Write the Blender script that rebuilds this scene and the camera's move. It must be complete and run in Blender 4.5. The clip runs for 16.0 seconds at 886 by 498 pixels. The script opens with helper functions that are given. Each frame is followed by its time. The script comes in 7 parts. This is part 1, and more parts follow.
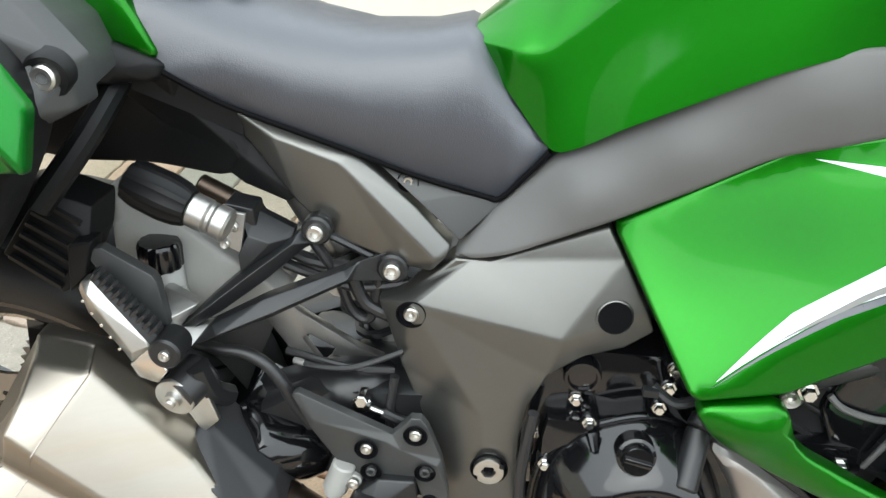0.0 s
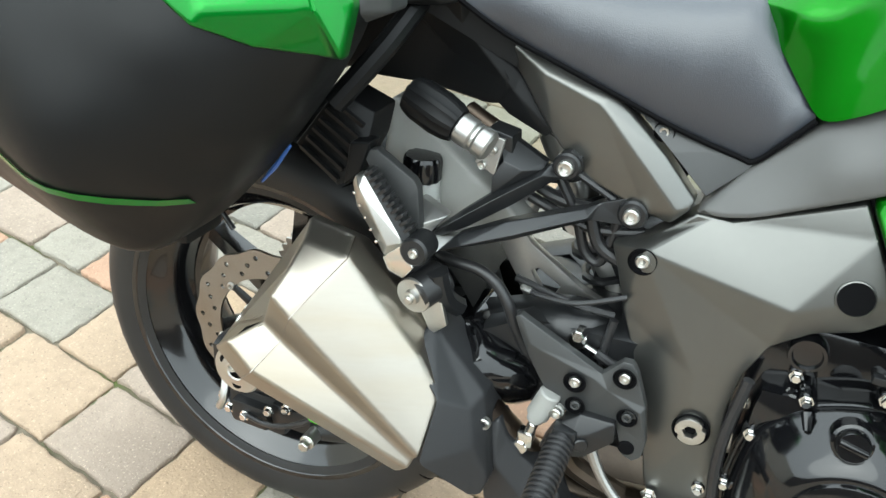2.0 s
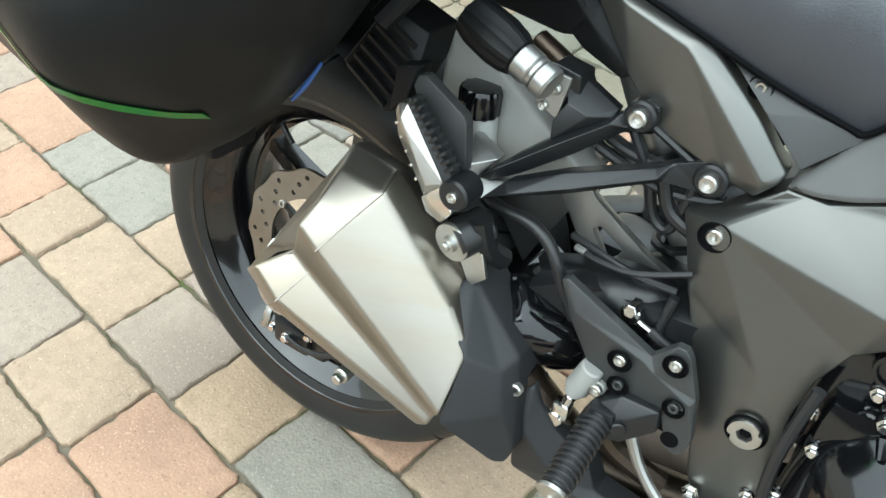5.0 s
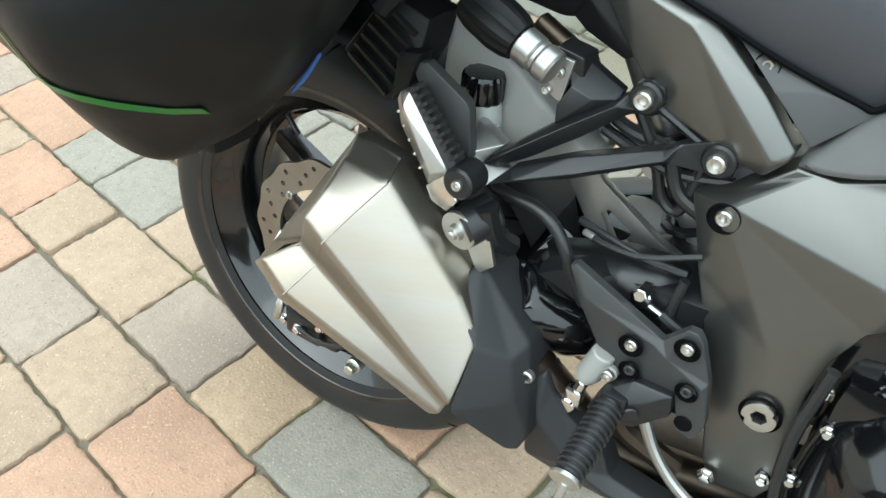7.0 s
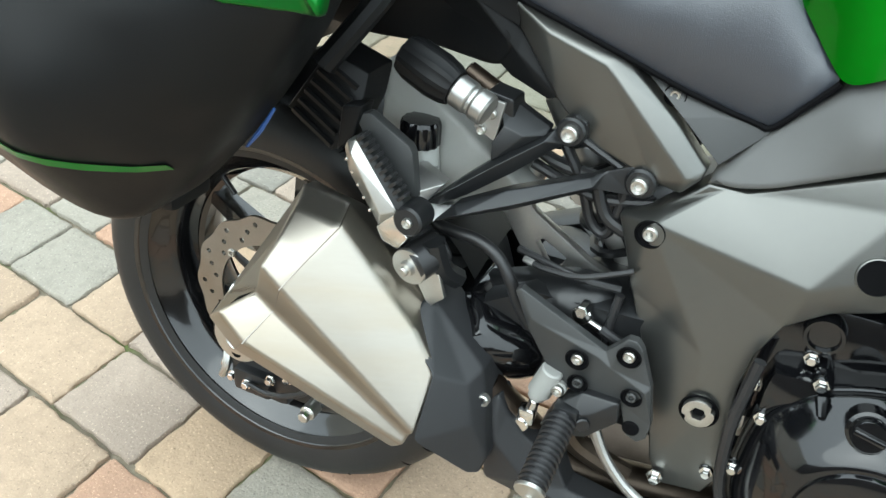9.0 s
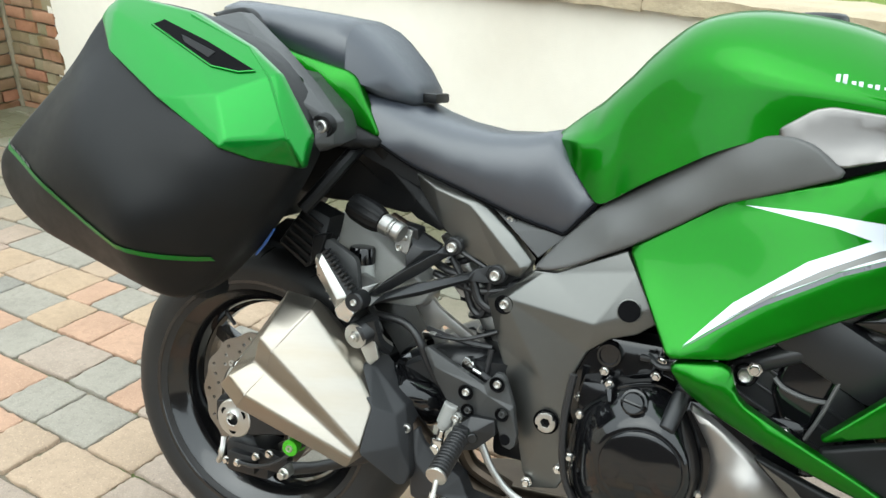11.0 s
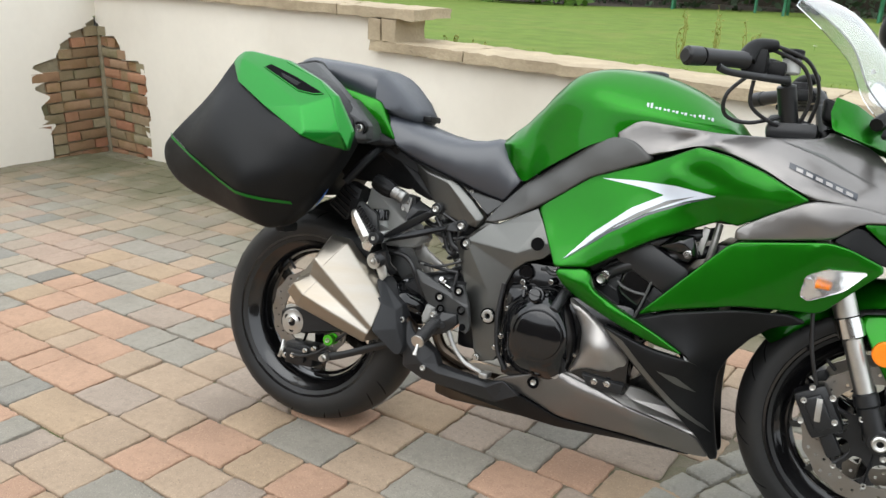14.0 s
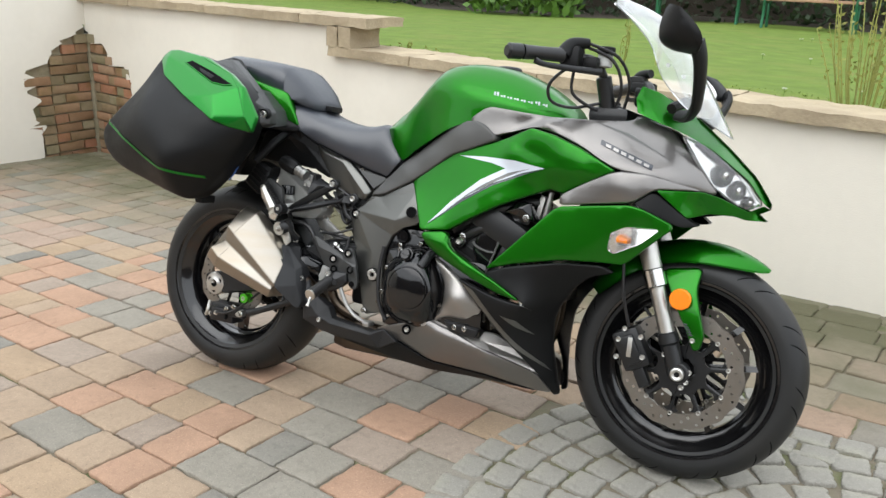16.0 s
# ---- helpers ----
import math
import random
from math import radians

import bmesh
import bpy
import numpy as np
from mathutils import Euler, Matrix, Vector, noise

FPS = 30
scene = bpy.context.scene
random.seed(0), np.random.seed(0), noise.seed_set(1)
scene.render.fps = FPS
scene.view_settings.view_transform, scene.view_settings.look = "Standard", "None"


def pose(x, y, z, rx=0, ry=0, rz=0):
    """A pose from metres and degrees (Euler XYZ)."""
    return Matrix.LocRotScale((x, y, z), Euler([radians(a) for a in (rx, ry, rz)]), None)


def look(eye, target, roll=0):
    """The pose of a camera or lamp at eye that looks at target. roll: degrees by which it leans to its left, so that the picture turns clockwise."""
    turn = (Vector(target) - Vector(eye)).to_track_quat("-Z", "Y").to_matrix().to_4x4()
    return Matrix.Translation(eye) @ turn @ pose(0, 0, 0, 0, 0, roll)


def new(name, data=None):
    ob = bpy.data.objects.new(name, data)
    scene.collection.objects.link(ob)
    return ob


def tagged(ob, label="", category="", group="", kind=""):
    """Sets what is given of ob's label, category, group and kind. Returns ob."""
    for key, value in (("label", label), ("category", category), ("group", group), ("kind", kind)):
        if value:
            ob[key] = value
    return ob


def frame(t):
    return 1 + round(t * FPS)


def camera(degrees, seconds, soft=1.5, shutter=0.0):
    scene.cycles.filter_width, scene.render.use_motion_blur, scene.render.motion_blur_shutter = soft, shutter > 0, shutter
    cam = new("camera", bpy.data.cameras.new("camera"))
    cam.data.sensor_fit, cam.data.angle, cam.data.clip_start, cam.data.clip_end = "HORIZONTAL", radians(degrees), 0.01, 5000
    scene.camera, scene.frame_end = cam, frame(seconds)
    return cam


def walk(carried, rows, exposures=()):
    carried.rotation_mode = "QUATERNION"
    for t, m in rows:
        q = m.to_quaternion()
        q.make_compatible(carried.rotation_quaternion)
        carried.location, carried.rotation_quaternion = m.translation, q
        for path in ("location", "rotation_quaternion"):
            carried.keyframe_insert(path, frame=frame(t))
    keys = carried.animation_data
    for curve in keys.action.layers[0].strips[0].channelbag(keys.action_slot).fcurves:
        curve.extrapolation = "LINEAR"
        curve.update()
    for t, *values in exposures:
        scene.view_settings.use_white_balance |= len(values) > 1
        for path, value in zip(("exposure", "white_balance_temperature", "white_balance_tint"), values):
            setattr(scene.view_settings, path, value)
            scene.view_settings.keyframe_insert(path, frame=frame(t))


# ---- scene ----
cam = camera(56.4, 16.0)
METRES = 2.2816
START = pose(0.508, -0.559, 1.1787, -40.0, -3.0, 6.0)
ROWS = [
    (0.0, 0.0, 0.0, 0.0, 0.0, 0.0, -0.0),
    (0.5, -0.0041, -0.007, -0.0152, 3.27, -0.77, -3.17),
    (1.0, -0.0098, -0.0161, -0.026, 6.83, -1.08, -5.67),
    (1.5, -0.0107, -0.024, -0.0294, 10.73, -0.98, -7.68),
    (2.0, -0.0091, -0.022, -0.0297, 14.47, -1.38, -10.16),
    (2.5, -0.0008, -0.0058, -0.0237, 18.16, -3.33, -13.14),
    (3.0, 0.004, 0.0088, -0.0204, 19.92, -5.58, -14.04),
    (3.5, 0.0056, 0.0209, -0.0124, 22.81, -6.77, -15.19),
    (6.0, 0.0087, 0.0264, -0.0142, 23.19, -9.67, -16.14),
    (6.5, 0.0096, 0.0266, -0.0117, 23.14, -9.56, -15.73),
    (7.0, 0.0091, 0.0288, -0.011, 24.23, -10.4, -14.36),
    (7.5, 0.0106, 0.0271, -0.0109, 24.63, -10.31, -14.14),
    (8.0, 0.011, 0.0265, -0.0113, 24.44, -10.08, -13.76),
    (8.5, 0.0074, 0.0226, -0.015, 22.42, -9.15, -13.39),
    (9.0, 0.002, -0.0001, -0.0238, 16.99, -4.47, -10.6),
    (9.5, 0.007, -0.0347, -0.047, 15.18, -0.61, -8.96),
    (10.0, 0.039, -0.079, -0.0714, 14.74, 5.46, -8.51),
    (12.5, 0.1602, -0.3493, -0.2477, 14.29, 18.68, -8.73),
    (13.0, 0.1763, -0.3964, -0.2846, 14.24, 19.37, -8.43),
    (13.5, 0.2032, -0.4417, -0.3194, 14.49, 19.63, -9.48),
    (14.0, 0.2604, -0.4554, -0.3339, 16.1, 19.33, -11.74),
    (14.5, 0.321, -0.4706, -0.3502, 17.02, 19.12, -13.17),
    (15.0, 0.3679, -0.4974, -0.3715, 16.06, 19.44, -12.76),
    (15.5, 0.4172, -0.5273, -0.3942, 16.2, 20.0, -12.43),
    (16.0, 0.4584, -0.5316, -0.4035, 16.69, 20.02, -12.28),
]
walk(cam, [(t, START @ pose(METRES * x, METRES * y, METRES * z, 90 + pitch, roll, yaw)) for t, x, y, z, yaw, pitch, roll in ROWS],
     [(0.0, 0.84, 6400, 6), (2.0, 0.88, 6250, 1), (3.5, 0.82, 6100, -1), (7.0, 0.72, 6050, -1), (9.0, 0.78, 6100, 0), (10.2, 0.74, 6150, 0), (12.5, 0.18, 6500, 9), (16.0, 0.16, 6500, 10)])  # EXPOSURES
from mathutils import geometry

# ---------------------------------------------------------------- light
world = bpy.data.worlds.new("overcast_sky")
scene.world = world
world.use_nodes = True
wn = world.node_tree
sky = wn.nodes.new("ShaderNodeTexSky")
sky.sky_type, sky.sun_disc = "NISHITA", False
sky.sun_elevation, sky.sun_rotation = radians(50), radians(196)
sky.air_density, sky.dust_density = 1.0, 3.0
soft = wn.nodes.new("ShaderNodeHueSaturation")
soft.inputs["Saturation"].default_value = 0.22
wn.links.new(sky.outputs[0], soft.inputs["Color"])
way = wn.nodes.new("ShaderNodeTexCoord")
split = wn.nodes.new("ShaderNodeSeparateXYZ")
wn.links.new(way.outputs["Generated"], split.inputs[0])
rise = wn.nodes.new("ShaderNodeMapRange")
rise.inputs[1].default_value, rise.inputs[2].default_value = 0.0, 1.0
rise.inputs[3].default_value, rise.inputs[4].default_value = 0.72, 1.08
wn.links.new(split.outputs[2], rise.inputs[0])
veil = wn.nodes.new("ShaderNodeMix")
veil.data_type = "RGBA"
veil.inputs[0].default_value = 0.8
veil.inputs[7].default_value = (13.7, 14.45, 15.2, 1)
wn.links.new(soft.outputs[0], veil.inputs[6])
cloud = wn.nodes.new("ShaderNodeVectorMath")
cloud.operation = "SCALE"
wn.links.new(veil.outputs[2], cloud.inputs[0])
wn.links.new(rise.outputs[0], cloud.inputs["Scale"])
wn.links.new(cloud.outputs[0], wn.nodes["Background"].inputs[0])
wn.nodes["Background"].inputs[1].default_value = 0.15
sun_data = bpy.data.lights.new("sun", "SUN")
sun_data.energy, sun_data.angle, sun_data.color = 0.8, radians(60), (1.0, 0.985, 0.95)
sun = new("sun", sun_data)
sun.matrix_world = look((-0.9, -3.0, 3.8), (0, 0, 0))

# ---------------------------------------------------------------- materials


def material(name, colour, rough=0.5, metal=0.0, vary=0.15, scale=30.0, bump=0.0, bump_scale=400.0, coat=0.0,
             tint=None, stretch=(1, 1, 1), spread=0.0, island=0.0, alpha=None, rough_vary=0.08, bump2=0.0, moss_shade=False, speck=0.0, spec=0.5):
    """Principled surface with two scales of colour change, roughness change and fine relief."""
    m = bpy.data.materials.new(name)
    m.use_nodes = True
    n, l = m.node_tree.nodes, m.node_tree.links
    b = n["Principled BSDF"]
    co = n.new("ShaderNodeTexCoord")
    mp = n.new("ShaderNodeMapping")
    mp.inputs["Scale"].default_value = stretch
    l.new(co.outputs["Object"], mp.inputs[0])
    if spread:
        oi, mu = n.new("ShaderNodeObjectInfo"), n.new("ShaderNodeMath")
        mu.operation = "MULTIPLY"
        mu.inputs[1].default_value = 37.0
        l.new(oi.outputs["Random"], mu.inputs[0])
        l.new(mu.outputs[0], mp.inputs["Location"])

    def tex(s, detail=4.0):
        t = n.new("ShaderNodeTexNoise")
        t.inputs["Scale"].default_value, t.inputs["Detail"].default_value = s, detail
        l.new(mp.outputs[0], t.inputs["Vector"])
        return t

    def blend(kind, fac, a, c):
        x = n.new("ShaderNodeMix")
        x.data_type, x.blend_type = "RGBA", kind
        for sock, v in ((x.inputs[0], fac), (x.inputs[6], a), (x.inputs[7], c)):
            if isinstance(v, (int, float, tuple)):
                sock.default_value = v
            else:
                l.new(v, sock)
        return x.outputs[2]

    big, small = tex(scale), tex(scale * 9, 6.0)
    dark = tuple(c * (1 - vary) for c in colour) + (1,)
    light = tuple(min(1, c * (1 + vary)) for c in colour) + (1,)
    col = blend("MIX", big.outputs["Fac"], dark, light)
    if tint:
        ramp = n.new("ShaderNodeValToRGB")
        ramp.color_ramp.elements[0].position, ramp.color_ramp.elements[1].position = 0.5, 0.72
        l.new(tex(scale * 0.4, 8.0).outputs["Fac"], ramp.inputs[0])
        col = blend("MIX", ramp.outputs[0], col, (*tint, 1))
    k = n.new("ShaderNodeMapRange")
    k.inputs[3].default_value, k.inputs[4].default_value = 1 - vary * 0.6, 1 + vary * 0.6
    l.new(small.outputs["Fac"], k.inputs[0])
    col = blend("MULTIPLY", 1.0, col, k.outputs[0])
    if (spread and spread < 3) or island:
        g = n.new("ShaderNodeObjectInfo" if spread else "ShaderNodeNewGeometry")
        rnd = g.outputs["Random"] if spread else g.outputs["Random Per Island"]
        ramp = n.new("ShaderNodeValToRGB")
        ramp.color_ramp.interpolation = "LINEAR"
        e = ramp.color_ramp.elements
        stops = PAVER_TONES if (spread or island) < 2 else BRICK_TONES
        e[0].position, e[0].color = 0, (*stops[0], 1)
        e[1].position, e[1].color = 1, (*stops[-1], 1)
        for i, c in enumerate(stops[1:-1]):
            x = e.new((i + 1) / (len(stops) - 1))
            x.color = (*c, 1)
        l.new(rnd, ramp.inputs[0])
        col = blend("MULTIPLY", 1.0, col, ramp.outputs[0])
    if speck:
        for s, lo, hi, to in ((260, 0.60, 0.70, tuple(min(1, c * 1.5) for c in colour)), (170, 0.62, 0.74, tuple(c * 0.55 for c in colour)), (45, 0.50, 0.75, tuple(c * 0.80 for c in colour))):
            sr = n.new("ShaderNodeMapRange")
            sr.inputs[1].default_value, sr.inputs[2].default_value, sr.inputs[4].default_value = lo, hi, speck
            l.new(tex(s, 2.0).outputs["Fac"], sr.inputs[0])
            col = blend("MIX", sr.outputs[0], col, (*to, 1)) if not island else blend("MULTIPLY", sr.outputs[0], col, (*[t / c for t, c in zip(to, colour)], 1))
    # Moss towards the wall, its colour also darkened for the dim corner.
    if moss_shade:
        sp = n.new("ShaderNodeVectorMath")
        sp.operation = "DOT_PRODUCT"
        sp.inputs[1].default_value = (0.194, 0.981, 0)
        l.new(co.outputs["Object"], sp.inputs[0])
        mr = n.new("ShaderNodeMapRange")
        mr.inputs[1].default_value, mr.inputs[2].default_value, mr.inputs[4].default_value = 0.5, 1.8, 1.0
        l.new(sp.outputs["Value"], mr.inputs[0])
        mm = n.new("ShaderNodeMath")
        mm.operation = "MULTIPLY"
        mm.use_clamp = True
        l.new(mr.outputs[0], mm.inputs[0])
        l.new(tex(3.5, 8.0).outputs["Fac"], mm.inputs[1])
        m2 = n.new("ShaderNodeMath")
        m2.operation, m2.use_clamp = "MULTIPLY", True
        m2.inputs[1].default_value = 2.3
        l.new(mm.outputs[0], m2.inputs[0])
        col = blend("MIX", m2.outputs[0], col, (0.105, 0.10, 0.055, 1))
    l.new(col, b.inputs["Base Color"])
    b.inputs["Metallic"].default_value = metal
    b.inputs["Specular IOR Level"].default_value = spec
    r = n.new("ShaderNodeMapRange")
    r.inputs[3].default_value, r.inputs[4].default_value = max(0.02, rough - rough_vary), min(1, rough + rough_vary)
    l.new(small.outputs["Fac"], r.inputs[0])
    l.new(r.outputs[0], b.inputs["Roughness"])
    b.inputs["Coat Weight"].default_value, b.inputs["Coat Roughness"].default_value = coat, 0.05
    if bump or bump2:
        bp = n.new("ShaderNodeBump")
        bp.inputs["Strength"].default_value, bp.inputs["Distance"].default_value = 1.0, bump
        l.new(tex(bump_scale, 3.0).outputs["Fac"], bp.inputs["Height"])
        last = bp
        if bump2:
            bq = n.new("ShaderNodeBump")
            bq.inputs["Strength"].default_value, bq.inputs["Distance"].default_value = 1.0, bump2
            l.new(big.outputs["Fac"], bq.inputs["Height"])
            l.new(bp.outputs[0], bq.inputs["Normal"])
            last = bq
        l.new(last.outputs[0], b.inputs["Normal"])
    if alpha is not None:
        b.inputs["Transmission Weight"].default_value = alpha
        b.inputs["IOR"].default_value = 1.45
    return m


PAVER_TONES = [(0.335, 0.325, 0.290), (0.46, 0.36, 0.275), (0.44, 0.365, 0.290), (0.50, 0.335, 0.245), (0.272, 0.275, 0.258), (0.45, 0.345, 0.248), (0.385, 0.330, 0.280), (0.50, 0.340, 0.258), (0.345, 0.338, 0.298), (0.44, 0.372, 0.292)]
BRICK_TONES = [(0.42, 0.19, 0.11), (0.27, 0.22, 0.13), (0.40, 0.23, 0.13), (0.30, 0.25, 0.15), (0.36, 0.31, 0.20), (0.46, 0.20, 0.11)]

GREEN = material("candy_green_paint", (0.005, 0.150, 0.001), 0.36, 0.88, 0.04, 6, coat=0.4, rough_vary=0.02)
CASE_GREEN = material("case_green_paint", (0.004, 0.175, 0.014), 0.36, 0.88, 0.06, 6, coat=0.5, rough_vary=0.02)
GREY = material("satin_graphite_paint", (0.150, 0.151, 0.143), 0.34, 0.9, 0.06, 8, 0.00003, 1500, rough_vary=0.03)
SPAR_GREY = material("grained_grey_plastic", (0.080, 0.080, 0.078), 0.46, 0.1, 0.08, 8, 0.00006, 1600)
WING = material("graphite_metallic_paint", (0.20, 0.190, 0.182), 0.33, 0.85, 0.05, 8, coat=0.5, rough_vary=0.03)
SILVER = material("metallic_silver_paint", (0.36, 0.342, 0.325), 0.40, 0.9, 0.06, 8, coat=0.1, rough_vary=0.03)
BLACK = material("black_plastic", (0.0050, 0.0052, 0.0056), 0.45, 0.0, 0.2, 10, 0.00005, 1400, spec=0.22)
CASE_BLACK = material("grained_case_plastic", (0.0036, 0.0038, 0.0040), 0.42, 0.0, 0.15, 6, 0.00004, 1800, spec=0.22)
SATIN = material("satin_black_metal", (0.010, 0.0105, 0.0115), 0.36, 0.1, 0.2, 14, 0.00003, 900)
GLOSS = material("gloss_black_enamel", (0.0035, 0.0036, 0.0042), 0.10, 0.0, 0.1, 9, coat=0.25, rough_vary=0.05)
TRIM = material("dark_grained_plastic", (0.030, 0.031, 0.031), 0.44, 0.0, 0.12, 10, 0.00006, 1500)
GUARD = material("pale_grey_plastic", (0.27, 0.27, 0.255), 0.55, 0.0, 0.08, 10, 0.00006, 1500)
RIM = material("black_rim_enamel", (0.004, 0.004, 0.0045), 0.16, 0.0, 0.1, 9, coat=0.5, rough_vary=0.04, spec=0.5)
SHIELD = material("matt_shield_plastic", (0.016, 0.0165, 0.018), 0.5, 0.0, 0.15, 10, 0.00006, 1500, spec=0.4)
# Near-black painted shade for holes, cups and grooves; also the welt and nose core.
DARK = material("recess_shade", (0.004, 0.004, 0.0045), 0.7, 0.0, 0.3, 14, spec=0.04)
RUBBER = material("tyre_rubber", (0.012, 0.0124, 0.0128), 0.48, 0.0, 0.22, 18, 0.00012, 500, tint=(0.017, 0.0165, 0.0155), spec=0.4)
HOSE = material("rubber_hose", (0.013, 0.013, 0.014), 0.4, 0.0, 0.2, 30)
VINYL = material("seat_vinyl", (0.027, 0.031, 0.041), 0.38, 0.0, 0.1, 8, 0.00030, 800, spec=1.0)
VINYL_SMOOTH = material("smooth_seat_vinyl", (0.050, 0.055, 0.066), 0.40, 0.0, 0.08, 8, 0.00008, 900)
TITAN = material("brushed_titanium", (0.345, 0.318, 0.278), 0.40, 1.0, 0.08, 5, 0.00003, 260, tint=(0.335, 0.288, 0.224), stretch=(1, 1, 6), rough_vary=0.05)
CHROME = material("polished_steel", (0.72, 0.72, 0.70), 0.16, 1.0, 0.06, 40, rough_vary=0.06)
ALU = material("cast_aluminium", (0.56, 0.55, 0.52), 0.36, 1.0, 0.10, 40, 0.00006, 700)
STEEL = material("disc_steel", (0.30, 0.28, 0.255), 0.36, 1.0, 0.12, 30, 0.00003, 500, tint=(0.28, 0.245, 0.21), rough_vary=0.05)
GUNMETAL = material("gunmetal_links", (0.38, 0.375, 0.36), 0.36, 0.9, 0.12, 30)
PIPE = material("heat_tinted_pipe", (0.085, 0.066, 0.05), 0.36, 0.9, 0.25, 25, tint=(0.05, 0.036, 0.029))
WHITE = material("pale_decal", (0.56, 0.60, 0.66), 0.34, 0.2, 0.03, 8, coat=0.8)
INK = material("dark_decal", (0.03, 0.035, 0.045), 0.3, 0.1, 0.05, 8, coat=0.8)
ORANGE = material("amber_reflector", (0.9, 0.23, 0.01), 0.25, 0.0, 0.08, 60, 0.0002, 900)
LENS = material("clear_lens", (0.95, 0.96, 0.97), 0.05, 0.0, 0.01, 9, alpha=0.92, rough_vary=0.02)
# Milky white share of the screen stands in for the sky's reflection.
SCREEN = material("milky_windscreen", (0.93, 0.95, 0.96), 0.03, 0.0, 0.01, 9, alpha=0.88, rough_vary=0.01)
MILKY = material("milky_plastic", (0.42, 0.43, 0.41), 0.45, 0.0, 0.06, 30)
LIME = material("anodised_green", (0.10, 0.55, 0.03), 0.3, 0.6, 0.08, 40)
BLUE = material("blue_tag", (0.02, 0.07, 0.24), 0.4, 0.0, 0.08, 40)
TONES = {"beige": (0.346, 0.258, 0.180), "pink": (0.382, 0.240, 0.161), "tan": (0.350, 0.255, 0.168), "grey": (0.254, 0.232, 0.192), "mauve": (0.300, 0.240, 0.190), "blue": (0.212, 0.198, 0.169)}
PAVERS = {k: material(k + "_paving_block", c, 0.9, 0.0, 0.16, 9, 0.0022, 190, tint=tuple(v * 0.82 for v in c), spread=3, bump2=0.004, speck=0.75) for k, c in TONES.items()}
PAVER_FAR = material("weathered_paving_blocks", (0.76, 0.75, 0.72), 0.9, 0.0, 0.16, 9, 0.0022, 190, tint=(0.67, 0.67, 0.63), island=1, bump2=0.004, moss_shade=True, speck=0.75)
SETT = material("weathered_grey_sett", (0.262, 0.250, 0.218), 0.9, 0.0, 0.2, 8, 0.0022, 170, tint=(0.31, 0.30, 0.23), bump2=0.005, speck=0.7)
BORDER = material("mossy_border_sett", (0.17, 0.16, 0.105), 0.95, 0.0, 0.35, 9, 0.003, 150, tint=(0.085, 0.095, 0.03), bump2=0.006)
JOINT = material("mossy_joint_sand", (0.17, 0.145, 0.105), 0.95, 0.0, 0.35, 14, 0.003, 160, tint=(0.075, 0.105, 0.02))
RENDERED = material("cream_render", (0.76, 0.72, 0.635), 0.9, 0.0, 0.05, 2.2, 0.0010, 160, tint=(0.66, 0.615, 0.53), bump2=0.004)
STONE = material("weathered_coping_stone", (0.40, 0.328, 0.22), 0.9, 0.0, 0.28, 7, 0.004, 70, tint=(0.30, 0.24, 0.16), bump2=0.01)
BRICK = material("old_brick", (0.92, 0.9, 0.88), 0.92, 0.0, 0.28, 16, 0.002, 120, tint=(0.55, 0.60, 0.42), spread=2, bump2=0.006)
MORTAR = material("crumbling_mortar", (0.27, 0.235, 0.16), 0.95, 0.0, 0.35, 14, 0.004, 120, tint=(0.13, 0.13, 0.06))
LAWN = material("mown_lawn", (0.118, 0.178, 0.030), 0.9, 0.0, 0.40, 5.0, 0.002, 70, tint=(0.15, 0.185, 0.040), bump2=0.01, spec=0.2)
GRASS = material("grass_blade", (0.15, 0.215, 0.04), 0.7, 0.0, 0.2, 0.9, tint=(0.30, 0.37, 0.08), spec=0.2)
LEAF = material("dark_hedge_leaf", (0.028, 0.055, 0.02), 0.55, 0.0, 0.5, 3)
REED = material("yellow_green_stalk", (0.25, 0.26, 0.06), 0.6, 0.0, 0.3, 6)
FRESH = material("fresh_green_leaf", (0.10, 0.20, 0.03), 0.5, 0.0, 0.3, 5)
PETAL = material("pale_petal", (0.7, 0.7, 0.62), 0.6, 0.0, 0.1, 5)
TEAK = material("bench_timber", (0.34, 0.20, 0.12), 0.6, 0.0, 0.25, 9, 0.0006, 90, stretch=(1, 8, 8))
IRON = material("green_cast_iron", (0.02, 0.13, 0.06), 0.5, 0.2, 0.2, 20)
# Dark surface of the added south wall, tuned for reflections.
UNSEEN_WALL = material("unseen_dark_wall_brick", (0.075, 0.062, 0.052), 0.9, 0.0, 0.25, 6, 0.003, 60)
EARTH = material("bed_earth", (0.05, 0.04, 0.028), 0.95, 0.0, 0.4, 6, 0.01, 30)

# ---------------------------------------------------------------- builders


def mesh_of(name, verts, faces, smooth=True, angle=35):
    me = bpy.data.meshes.new(name)
    me.from_pydata([tuple(v) for v in verts], [], [tuple(f) for f in faces])
    me.validate()
    if smooth:
        me.shade_smooth()
        me.set_sharp_from_angle(angle=radians(angle))
    me.update()
    return me


def thing(name, m, label, category, group="", kind=""):
    return_ob = new(name)
    return_ob.matrix_world = m
    return_ob.empty_display_size = 0.1
    return tagged(return_ob, label, category, group, kind)


